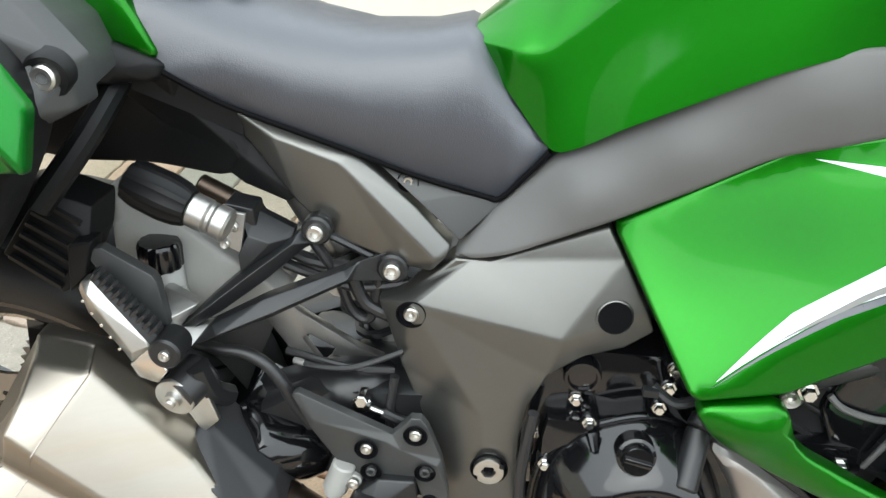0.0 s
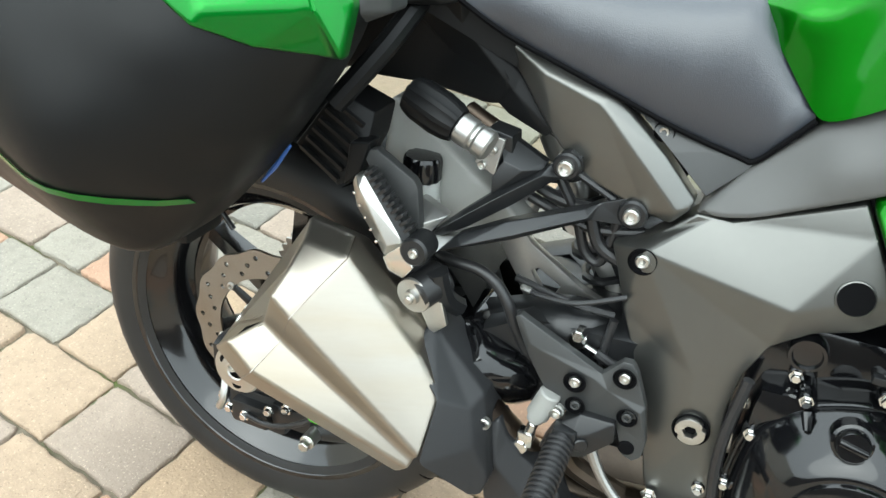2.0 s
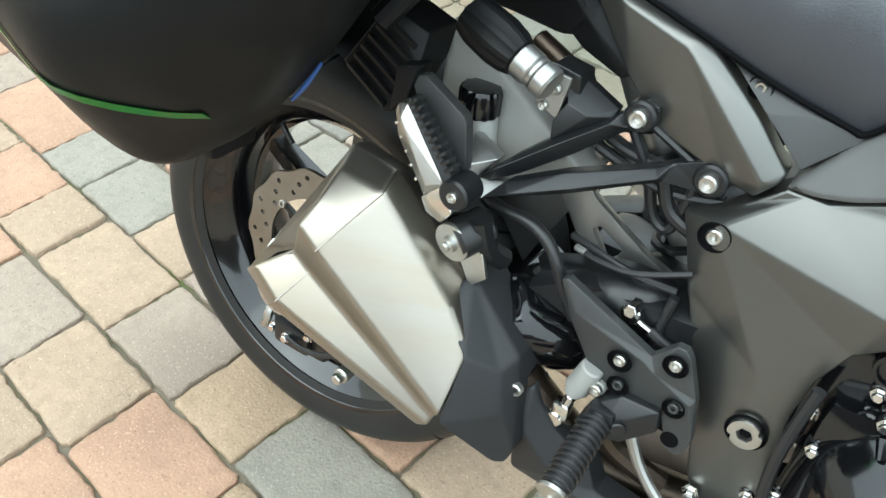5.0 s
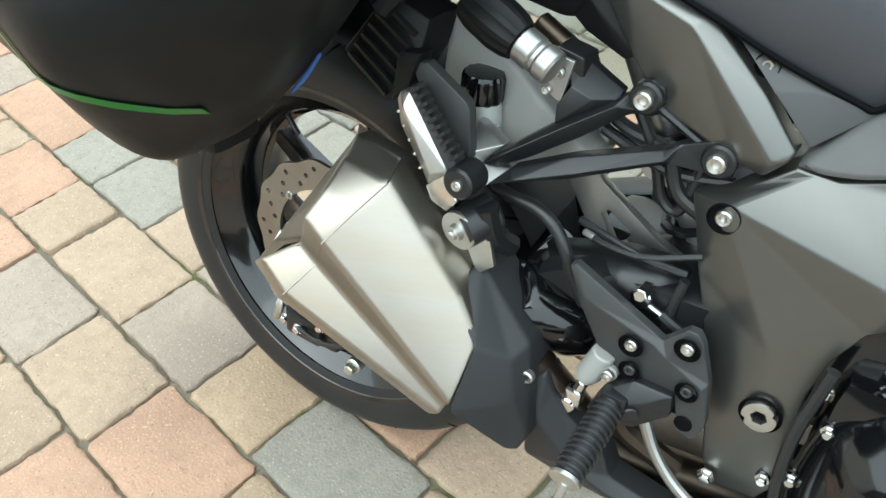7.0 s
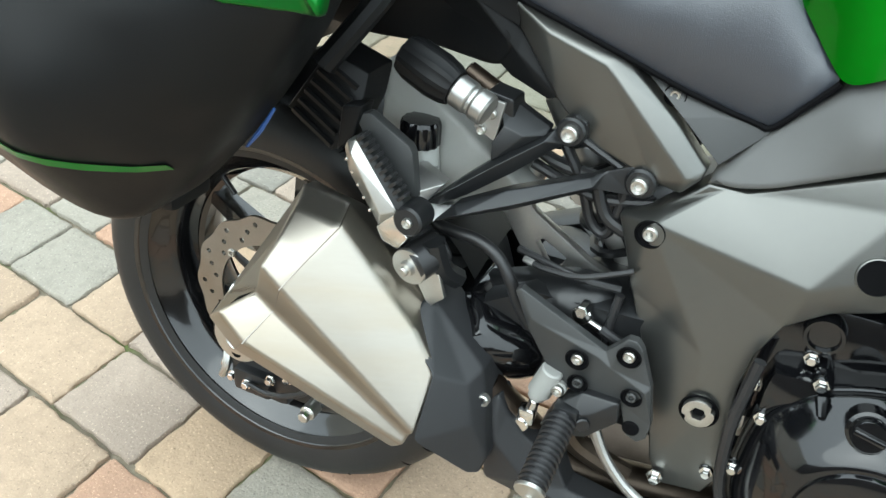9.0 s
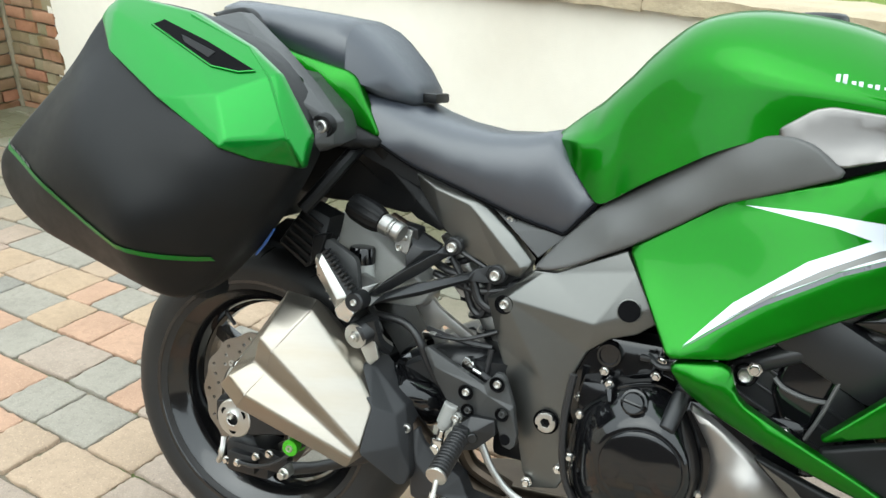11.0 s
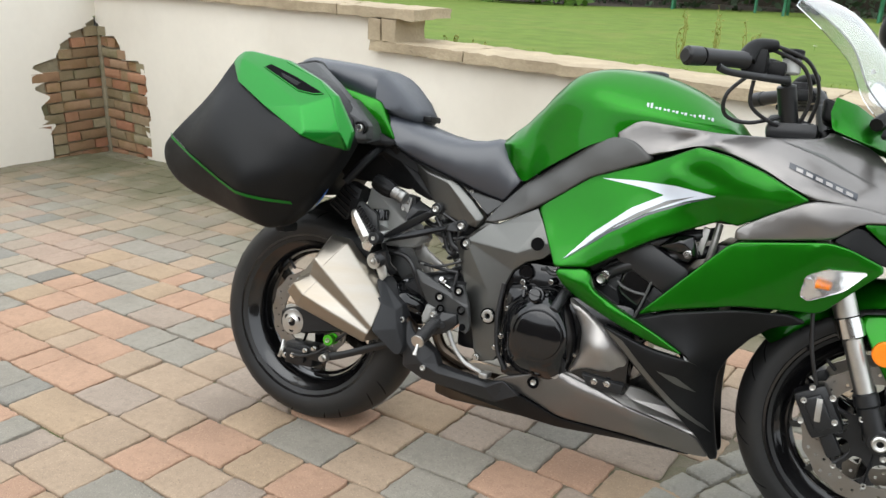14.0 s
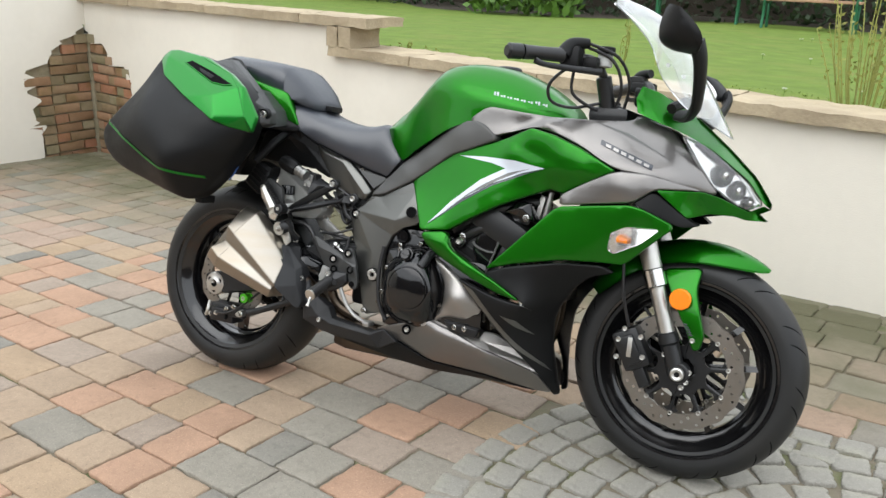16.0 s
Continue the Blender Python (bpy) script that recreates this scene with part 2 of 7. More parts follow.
def part(name, me, mat, parent, label="", m=None):
    if isinstance(me, bmesh.types.BMesh):
        data = bpy.data.meshes.new(name)
        me.to_mesh(data)
        me.free()
        data.shade_smooth()
        data.set_sharp_from_angle(angle=radians(35))
        me = data
    if mat and not me.materials:
        me.materials.append(mat)
    ob = new(name, me)
    ob.parent = parent
    if m is not None:
        ob.matrix_basis = m
    return tagged(ob, label)


def merge(*shapes):
    verts, faces = [], []
    for v, f in shapes:
        o = len(verts)
        verts += [tuple(p) for p in v]
        faces += [tuple(i + o for i in q) for q in f]
    return verts, faces


def moved(shape, m):
    return [m @ Vector(p) for p in shape[0]], shape[1]


def lathe(profile, n=48, closed=False):
    """Profile of (radius, y) turned about the y axis."""
    verts, faces = [], []
    k = len(profile)
    for i in range(n):
        a = 2 * math.pi * i / n
        verts += [(r * math.cos(a), y, r * math.sin(a)) for r, y in profile]
    for i in range(n):
        j = (i + 1) % n
        for q in range(k if closed else k - 1):
            p = (q + 1) % k
            faces.append((i * k + q, i * k + p, j * k + p, j * k + q))
    return verts, faces


def curve_points(pts, per=6):
    pts = [Vector(p) for p in pts]
    if len(pts) < 3:
        return pts
    out = []
    for i in range(len(pts) - 1):
        a, b, c, d = pts[max(i - 1, 0)], pts[i], pts[i + 1], pts[min(i + 2, len(pts) - 1)]
        for s in range(per):
            t = s / per
            out.append(0.5 * (2 * b + (c - a) * t + (2 * a - 5 * b + 4 * c - d) * t * t + (3 * b - a - 3 * c + d) * t ** 3))
    return out + [pts[-1]]


def tube(pts, r, n=10, per=6, flat=1.0):
    """A round or flattened bar along a smooth line; r is one radius or a radius at each given point."""
    line = curve_points(pts, per)
    rr = list(r) if isinstance(r, (list, tuple)) else [r, r]
    verts, faces = [], []
    side = None
    for i, p in enumerate(line):
        d = (line[min(i + 1, len(line) - 1)] - line[max(i - 1, 0)]).normalized()
        if side is None:
            side = d.cross(Vector((0, 0, 1)) if abs(d.z) < 0.9 else Vector((0, 1, 0))).normalized()
        side = (side - d * side.dot(d)).normalized()
        up = d.cross(side)
        f = i / max(1, len(line) - 1) * (len(rr) - 1)
        q = min(int(f), len(rr) - 2)
        rad = rr[q] + (rr[q + 1] - rr[q]) * (f - q)
        verts += [p + side * rad * flat * math.cos(2 * math.pi * j / n) + up * rad * math.sin(2 * math.pi * j / n) for j in range(n)]
    for i in range(len(line) - 1):
        for j in range(n):
            k = (j + 1) % n
            faces.append((i * n + j, i * n + k, i * n + n + k, i * n + n + j))
    faces += [tuple(range(n))[::-1], tuple(range(len(verts) - n, len(verts)))]
    return verts, faces


def rod(a, b, r, n=16, r2=None, bevel=0.15):
    """A capped cylinder from a to b with softened ends."""
    a, b = Vector(a), Vector(b)
    d = b - a
    L = d.length
    r2 = r if r2 is None else r2
    e = min(r, r2, L) * bevel
    sh = lathe([(0.0001, 0), (r - e, 0), (r, e), (r2, L - e), (r2 - e, L), (0.0001, L)], n)
    q = Vector((0, 1, 0)).rotation_difference(d.normalized()).to_matrix().to_4x4()
    return moved(sh, Matrix.Translation(a) @ q)


def block(a, b, bevel=0.004):
    """A box from corner a to corner b with chamfered edges."""
    lo, hi = [min(p, q) for p, q in zip(a, b)], [max(p, q) for p, q in zip(a, b)]
    bm = bmesh.new()
    bmesh.ops.create_cube(bm, size=1)
    for v in bm.verts:
        v.co = Vector([lo[i] + (v.co[i] + 0.5) * (hi[i] - lo[i]) for i in range(3)])
    if bevel:
        bmesh.ops.bevel(bm, geom=bm.edges[:], offset=bevel, segments=2, profile=0.6, affect="EDGES")
    bm.verts.index_update()
    out = [v.co.copy() for v in bm.verts], [tuple(v.index for v in f.verts) for f in bm.faces]
    bm.free()
    return out


def soften(outline, cut=0.16, most=0.012, rounds=2):
    pts = [Vector(p) for p in outline]
    for _ in range(rounds):
        out = []
        for i, p in enumerate(pts):
            a, b = pts[i - 1] - p, pts[(i + 1) % len(pts)] - p
            out += [p + a * min(cut, most / max(a.length, 1e-6)), p + b * min(cut, most / max(b.length, 1e-6))]
        pts = out
        most *= 0.35
    return pts


def near(px, pz, loop):
    """Distance of points from a closed outline, and whether they are inside it."""
    a = np.array([(p.x, p.z) for p in loop])
    b = np.roll(a, -1, 0)
    ab = b - a
    q = np.stack([px, pz], 1)[:, None, :]
    s = np.clip(((q - a) * ab).sum(2) / np.maximum((ab ** 2).sum(1), 1e-12), 0, 1)
    d = np.sqrt((((a + s[..., None] * ab) - q) ** 2).sum(2)).min(1)
    x, z = px[:, None], pz[:, None]
    cross = ((a[:, 1] > z) != (b[:, 1] > z)) & (x < (b[:, 0] - a[:, 0]) * (z - a[:, 1]) / np.where(b[:, 1] == a[:, 1], 1e-9, b[:, 1] - a[:, 1]) + a[:, 0])
    return d, cross.sum(1) % 2 == 1


class Skin:
    """A smooth side surface y(x, z) through an outline and inner points, with a rounded edge of radius r."""

    def __init__(self, outline, mids=(), r=0.006, cut=0.16, most=0.012, step=0.016, fold=None):
        loop = soften(outline, cut, most) if cut else [Vector(p) for p in outline]
        dense = []
        for i, p in enumerate(loop):
            q = loop[(i + 1) % len(loop)]
            k = max(1, int((q - p).length / step))
            dense += [p.lerp(q, j / k) for j in range(k)]
        self.loop, self.r, self.step, self.fold = dense, r, step, fold
        c = np.array([tuple(p) for p in list(dense) + [Vector(m) for m in mids]])
        self.c = c
        n = len(c)
        d = np.hypot(c[:, None, 0] - c[None, :, 0], c[:, None, 2] - c[None, :, 2])
        a = np.zeros((n + 3, n + 3))
        a[:n, :n] = self.kernel(d) + np.eye(n) * 1e-6
        a[:n, n:] = np.c_[np.ones(n), c[:, 0], c[:, 2]]
        a[n:, :n] = a[:n, n:].T
        self.w = np.linalg.solve(a, np.r_[c[:, 1], 0, 0, 0])

    @staticmethod
    def kernel(d):
        return d * d * np.log(d + 1e-9)

    def y(self, x, z, proud=0.0):
        x, z = np.asarray(x, float), np.asarray(z, float)
        c, n = self.c, len(self.c)
        d = np.hypot(x[:, None] - c[None, :, 0], z[:, None] - c[None, :, 2])
        v = self.kernel(d) @ self.w[:n] + self.w[n] + self.w[n + 1] * x + self.w[n + 2] * z
        if self.fold:
            v = v + self.fold(x, z)
        e, inside = near(x, z, self.loop)
        e = np.where(inside, np.clip(e, 0, self.r), 0)
        return v + self.r - np.sqrt(np.maximum(self.r ** 2 - (self.r - e) ** 2, 0)) - proud


def within(p, ring):
    """Whether a flat point lies inside a closed outline."""
    odd = False
    for a, b in zip(ring, ring[1:] + ring[:1]):
        if (a.y > p.y) != (b.y > p.y) and p.x < (b.x - a.x) * (p.y - a.y) / (b.y - a.y) + a.x:
            odd = not odd
    return odd


def cdt(points, loops):
    from_edges = []
    for idx in loops:
        from_edges += [(idx[i], idx[(i + 1) % len(idx)]) for i in range(len(idx))]
    out = geometry.delaunay_2d_cdt([Vector(p) for p in points], from_edges, [], 1, 1e-6)
    v2, tris = out[0], out[2]
    for idx in loops[1:]:
        ring = [Vector(points[i]) for i in idx]
        tris = [f for f in tris if not within((v2[f[0]] + v2[f[1]] + v2[f[2]]) / 3, ring)]
    return v2, tris


def panel(skin, loop=None, thick=0.012, proud=0.0, mirror=False, holes=(), edge=None):
    """A body panel: the skin inside a loop (its own outline if none is given), with a turned-in rim."""
    r = skin.r if loop is None else (edge or 0.0006)
    loop = skin.loop if loop is None else [Vector((p[0], 0, p[-1])) for p in loop]
    if loop is not skin.loop:
        dense = []
        for i, p in enumerate(loop):
            q = loop[(i + 1) % len(loop)]
            k = max(1, int((q - p).length / skin.step))
            dense += [p.lerp(q, j / k) for j in range(k)]
        loop = dense
    pts = [(p.x, p.z) for p in loop]
    loops = [list(range(len(pts)))]
    for cx, cz, rad in holes:
        loops.append(list(range(len(pts), len(pts) + 24)))
        pts += [(cx + rad * math.cos(i * math.pi / 12), cz + rad * math.sin(i * math.pi / 12)) for i in range(24)]
    cand = []
    for off in (0.25 * r, 0.6 * r, r):
        for i, p in enumerate(loop):
            d = loop[(i + 1) % len(loop)] - loop[i - 1]
            nrm = Vector((-d.z, 0, d.x)).normalized()
            for s in (1, -1):
                q = p + nrm * off * s
                cand.append((q.x, q.z, off * 0.93))
    xs, zs = [p.x for p in loop], [p.z for p in loop]
    z, row = min(zs), 0
    while z < max(zs):
        x = min(xs) + (skin.step / 2 if row % 2 else 0)
        while x < max(xs):
            cand.append((x, z, r + skin.step * 0.45))
            x += skin.step
        z += skin.step * 0.87
        row += 1
    ca = np.array(cand)
    d, inside = near(ca[:, 0], ca[:, 1], loop)
    keep = inside & (d >= ca[:, 2])
    for cx, cz, rad in holes:
        keep &= np.hypot(ca[:, 0] - cx, ca[:, 1] - cz) > rad * 1.15
    pts += [tuple(c[:2]) for c in ca[keep]]
    v2, tris = cdt(pts, loops)
    y = skin.y([v.x for v in v2], [v.y for v in v2], proud)
    sign = -1 if mirror else 1
    verts = [(v.x, sign * float(b), v.y) for v, b in zip(v2, y)]
    faces = [tuple(f[::-1] if mirror else f) for f in tris]
    count = {}
    for f in faces:
        for i in range(len(f)):
            count[(f[i], f[(i + 1) % len(f)])] = 1
    extra = {}
    for (i, j) in list(count):
        if (j, i) not in count:
            for k in (i, j):
                if k not in extra:
                    extra[k] = len(verts)
                    vx = verts[k]
                    verts.append((vx[0], vx[1] + sign * thick, vx[2]))
            faces.append((j, i, extra[i], extra[j]))
    return verts, faces


def bevelled(shape, w, seg=3, least=12):
    bm = bmesh.new()
    vs = [bm.verts.new(p) for p in shape[0]]
    for f in shape[1]:
        bm.faces.new([vs[i] for i in f])
    bmesh.ops.recalc_face_normals(bm, faces=bm.faces[:])
    bm.normal_update()
    sharp = [e for e in bm.edges if len(e.link_faces) == 2 and e.calc_face_angle(0) > radians(least)]
    bmesh.ops.bevel(bm, geom=sharp, offset=w, segments=seg, profile=0.6, affect="EDGES", clamp_overlap=True)
    bm.verts.index_update()
    out = [v.co.copy() for v in bm.verts], [tuple(v.index for v in f.verts) for f in bm.faces]
    bm.free()
    return out


def facet(outline, inner=(), creases=(), thick=0.012, bevel=0.003, least=9):
    """A panel of flat facets: corners, inner corners and the creases between them, with a turned-in rim."""
    pts = list(outline) + list(inner)
    n = len(outline)
    edges = [(i, (i + 1) % n) for i in range(n)] + [tuple(c) for c in creases]
    out = geometry.delaunay_2d_cdt([Vector((p[0], p[2])) for p in pts], edges, [], 1, 1e-6)
    v2, tris, orig = out[0], out[2], out[3]
    verts = []
    for v, o in zip(v2, orig):
        verts.append((v.x, pts[o[0]][1] if o else -0.12, v.y))
    faces = [tuple(f) for f in tris]
    count = {(f[i], f[(i + 1) % 3]) for f in faces for i in range(3)}
    extra = {}
    for (i, j) in list(count):
        if (j, i) not in count:
            for k in (i, j):
                if k not in extra:
                    extra[k] = len(verts)
                    verts.append((verts[k][0], verts[k][1] + thick, verts[k][2]))
            faces.append((j, i, extra[i], extra[j]))
    return bevelled((verts, faces), bevel, 3, least)


def plate(outer, y0, y1, holes=(), bevel=0.0):
    """A flat plate with an outline of (x, z) and holes, round (x, z, radius) or by outline, from y0 (outer side) to y1."""
    pts = [tuple(p) for p in outer]
    loops = [list(range(len(pts)))]
    for hole in holes:
        if len(hole) > 3:
            loops.append(list(range(len(pts), len(pts) + len(hole))))
            pts += [tuple(p) for p in hole]
            continue
        cx, cz, rad = hole
        k = 12 if rad < 0.02 else 72
        loops.append(list(range(len(pts), len(pts) + k)))
        pts += [(cx + rad * math.cos(2 * i * math.pi / k), cz + rad * math.sin(2 * i * math.pi / k)) for i in range(k)]
    v2, tris = cdt(pts, loops)
    n = len(v2)
    verts = [(v.x, y0, v.y) for v in v2] + [(v.x, y1, v.y) for v in v2]
    faces = [tuple(f) for f in tris] + [tuple(i + n for i in f[::-1]) for f in tris]
    count = {(f[i], f[(i + 1) % 3]) for f in tris for i in range(3)}
    faces += [(j, i, i + n, j + n) for i, j in count if (j, i) not in count]
    return verts, faces


def ring_loop(cx, cz, r, n=48, wave=0.0, lobes=0, phase=0.0):
    return [(cx + (r + wave * math.cos(lobes * a)) * math.cos(a + phase), cz + (r + wave * math.cos(lobes * a)) * math.sin(a + phase))
            for a in (2 * math.pi * i / n for i in range(n))]


def loft(rows, closed=True, caps=True):
    k = len(rows[0])
    verts = [p for r in rows for p in r]
    faces = []
    for i in range(len(rows) - 1):
        for j in range(k if closed else k - 1):
            q = (j + 1) % k
            faces.append((i * k + j, i * k + q, i * k + k + q, i * k + k + j))
    if caps and closed:
        faces += [tuple(range(k))[::-1], tuple(range(len(verts) - k, len(verts)))]
    return verts, faces


def put(name, shape, mat, parent, label="", smooth=True, angle=35, m=None):
    return part(name, mesh_of(name, *shape, smooth, angle), mat, parent, label, m)

# ---------------------------------------------------------------- motorcycle
BIKE = pose(0, 0, 0, 0, -2.1, 0) @ pose(0, 0, 0, -13.0, 0, 0)
bike = thing("motorcycle", BIKE, "green and graphite sports touring motorcycle on its side stand", "motorcycle")

_bolt = merge(lathe([(0.0001, 0.0012), (0.0030, 0.0012), (0.0032, -0.0025), (0.0054, -0.003), (0.0066, -0.0015), (0.0068, 0.004)], 18))
BOLT = mesh_of("bolt", *_bolt)
BOLT.materials.append(ALU)
_hex = lathe([(0.0001, -0.005), (0.0050, -0.005), (0.0058, -0.004), (0.0060, 0.001), (0.0085, 0.0012), (0.0085, 0.003)], 6)
HEX = mesh_of("bolt", *_hex)
HEX.materials.append(CHROME)
DARK_BOLT = mesh_of("bolt", *_bolt)
DARK_BOLT.materials.append(TRIM)
# Shallow cup round a bolt; its near-black colour paints the shade inside.
_cup = lathe([(0.0140, -0.001), (0.0128, -0.0018), (0.0115, 0.002), (0.0001, 0.0035)], 24)
CUP = mesh_of("bolt_recess", *_cup)
CUP.materials.append(DARK)


def bolt(parent, x, y, z, size=1.0, hexed=False, cup=False, tilt=0.0):
    m = pose(x, y, z, 0, tilt, 0) @ Matrix.Diagonal((size, size, size, 1))
    if cup:
        part("bolt_recess", CUP, None, parent, "", pose(x, y - 0.0002, z) @ Matrix.Diagonal((size * 0.95, 1, size * 0.95, 1)))
    return part("bolt", HEX if hexed else BOLT, None, parent, "", m)


def wheel(name, x, z, R, width, label, phase):
    w = part(name, mesh_of("hub", *moved(lathe([(0.0001, -0.055), (0.03, -0.055), (0.036, -0.05), (0.036, -0.03), (0.03, -0.02), (0.03, 0.02), (0.036, 0.03), (0.036, 0.05), (0.03, 0.055), (0.0001, 0.055)], 32),
                                              pose(x, 0, z))), RIM, bike, label)
    h, q = width / 2, R - 0.216
    prof = []
    for i in range(25):
        a = radians(-118 + 236 * i / 24)
        prof.append((R - q * 0.60 + q * 0.60 * math.cos(a) if abs(a) < math.pi / 2 else R - q * 0.6 + q * 0.9 * math.cos(a), h * math.sin(a) * (1 if abs(a) < math.pi / 2 else 0.99)))
    put("tyre", moved(lathe(prof, 96), pose(x, 0, z)), RUBBER, w, "black rubber tyre", angle=60)
    b = h * 0.84
    rim = [(0.216, -b), (0.230, -b - 0.004), (0.2335, -b - 0.008), (0.232, -b - 0.011), (0.226, -b - 0.010), (0.216, -b + 0.004), (0.206, -b + 0.012), (0.199, -b + 0.018), (0.188, -b + 0.026), (0.182, -b * 0.45),
           (0.180, -0.014), (0.173, -0.010), (0.173, 0.010), (0.180, 0.014), (0.182, b * 0.45), (0.188, b - 0.026), (0.205, b - 0.010), (0.226, b + 0.010), (0.2335, b + 0.008), (0.216, b)]
    put("rim", moved(lathe(rim, 96), pose(x, 0, z)), RIM, w, "gloss black cast rim", angle=40)
    count = 10 if width < 0.15 else 6
    for i in range(count):
        a = phase + i * 2 * math.pi / count
        pts = []
        for s in (0.028, 0.09, 0.15, 0.178):
            wd, dp = (0.0085 if width < 0.15 else 0.013) * (1.25 - s * 2.2), 0.024 - s * 0.06
            pts.append([(s, -dp, -wd), (s, -dp + 0.003, wd), (s, dp, wd), (s, dp, -wd), (s, dp * 0.2 - dp, -wd * 1.1)])
        sh = moved(loft(pts), pose(x, 0, z) @ pose(0, 0, 0, 0, -math.degrees(a), 0))
        put("spoke", sh, RIM, w)
    # Near-black strips on the tyre surface paint the shade of tread grooves.
    groove = mesh_of("tread_groove", *tube([(gx, -h * math.sin(radians(ga)), math.sqrt((R - q * 0.6 * (1 - math.cos(radians(ga))) - 0.0016) ** 2 - gx * gx)) for gx, ga in ((0.0, 66), (0.008, 54), (0.020, 40), (0.036, 25), (0.055, 10))], [0.0010, 0.0022, 0.0022, 0.0020, 0.0010], 6, 3))
    groove.materials.append(DARK)
    for i in range(22):
        part("tread_groove", groove, None, w, "", pose(x, 0, z) @ pose(0, 0, 0, 0, i * 360 / 22 + (6 if i % 2 else 0), 0))
    put("valve", rod((x - 0.12, -0.02, z + 0.135), (x - 0.10, -0.022, z + 0.115), 0.004), SATIN, w)
    return w


def disc(parent, x, y, z, r_out, r_in, lobes, label):
    holes = []
    for i in range(lobes * 3):
        a = 2 * math.pi * i / (lobes * 3)
        rr = r_out - 0.010 - 0.010 * (i % 3)
        holes.append((x + rr * math.cos(a), z + rr * math.sin(a), 0.0036))
    ring = plate(ring_loop(x, z, r_out, 160, 0.0022, lobes), y - 0.0025, y + 0.0025, holes + [(x, z, r_in)])
    d = put("brake_disc", ring, STEEL, parent, label, angle=30)
    if r_out > 0.14:
        slots = [(x + 0.086 * math.cos(2 * math.pi * (i + 0.8) / 10), z + 0.086 * math.sin(2 * math.pi * (i + 0.8) / 10), 0.0245) for i in range(10)]
        put("disc_carrier", plate(ring_loop(x, z, r_in - 0.004, 120, 0.004, 10, 0.188), y + 0.001, y + 0.007, slots + [(x, z, 0.034)]), SATIN, d, "black pierced disc carrier", angle=30)
    n = 10 if r_out > 0.14 else 6
    for i in range(n):
        a = 2 * math.pi * (i + 0.3) / n
        c, s = math.cos(a), math.sin(a)
        put("disc_spider", tube([(x + 0.03 * c, y + 0.01, z + 0.03 * s), (x + (r_in + 0.004) * c, y, z + (r_in + 0.004) * s)], [0.009, 0.0055], 8, flat=0.4), SATIN, d)
        bolt(d, x + (r_in + 0.002) * c, y - 0.003, z + (r_in + 0.002) * s, 0.9)
    return d


rear_wheel = wheel("rear_wheel", 0.0, 0.305, 0.309, 0.188, "gloss black rear wheel with a wide road tyre", 0.5)
disc(rear_wheel, 0, -0.075, 0.305, 0.128, 0.088, 14, "scalloped drilled rear brake disc")
sprocket = plate(ring_loop(0, 0.305, 0.098, 168, 0.004, 42), 0.086, 0.092)
put("sprocket", sprocket, GUNMETAL, rear_wheel, "steel chain sprocket")
front_wheel = wheel("front_wheel", 1.440, 0.294, 0.2955, 0.118, "gloss black front wheel with twin discs", 0.15)
disc(front_wheel, 1.440, -0.068, 0.294, 0.152, 0.112, 16, "scalloped drilled front brake disc")
disc(front_wheel, 1.440, 0.068, 0.294, 0.152, 0.112, 16, "scalloped drilled front brake disc")

# swing arm, chain, rear brake
arm = loft([[(x, y0, z - h), (x, y0, z + h), (x, y0 + 0.012, z + h + 0.006), (x, y1 - 0.012, z + h + 0.006), (x, y1, z + h), (x, y1, z - h), (x, y1 - 0.01, z - h - 0.006), (x, y0 + 0.01, z - h - 0.006)]
            for x, z, h, y0, y1 in ((-0.045, 0.303, 0.018, -0.150, -0.105), (0.03, 0.308, 0.032, -0.158, -0.105), (0.15, 0.335, 0.034, -0.150, -0.10), (0.26, 0.375, 0.046, -0.135, -0.085), (0.36, 0.42, 0.055, -0.115, -0.06), (0.50, 0.43, 0.05, -0.11, 0.11))])
swing = put("swing_arm", arm, SATIN, bike, "satin black swing arm", angle=50)
put("swing_arm_bridge", merge(block((0.33, -0.030, 0.38), (0.46, 0.06, 0.475), 0.02), block((0.405, -0.020, 0.47), (0.47, 0.045, 0.62), 0.012)), SATIN, swing, "black cross bridge")
put("far_beam", ([(v[0], -v[1], v[2]) for v in arm[0]], [f[::-1] for f in arm[1]]), SATIN, swing, angle=50)
cap = put("axle_cap", moved(lathe([(0.011, -0.012), (0.0125, -0.014), (0.017, -0.012), (0.026, -0.010), (0.033, -0.010), (0.0355, -0.007), (0.0355, 0.006), (0.001, 0.008)], 48), pose(-0.002, -0.150, 0.299)), ALU, swing, "machined axle cap, its three holes drawn as dark discs")
# Three near-black discs on the solid cap paint the shade of its holes.
for i in range(3):
    a = 0.5 + i * 2.094
    put("cap_hole", moved(lathe([(0.0001, 0), (0.0072, 0), (0.0076, 0.001)], 16), pose(-0.002 + 0.0215 * math.cos(a), -0.1607, 0.299 + 0.0215 * math.sin(a)) @ Matrix.Diagonal((1.0, 1, 1.0, 1))), DARK, cap)
bolt(swing, -0.006, -0.164, 0.306, 1.1)
put("chain", tube([(0.0, 0.089, 0.403), (0.25, 0.089, 0.43), (0.5, 0.089, 0.46)], 0.008, 6, flat=0.8), GUNMETAL, bike, "steel drive chain")
put("chain_lower", tube([(0.0, 0.089, 0.207), (0.25, 0.089, 0.30), (0.5, 0.089, 0.39)], 0.008, 6, flat=0.8), GUNMETAL, bike)
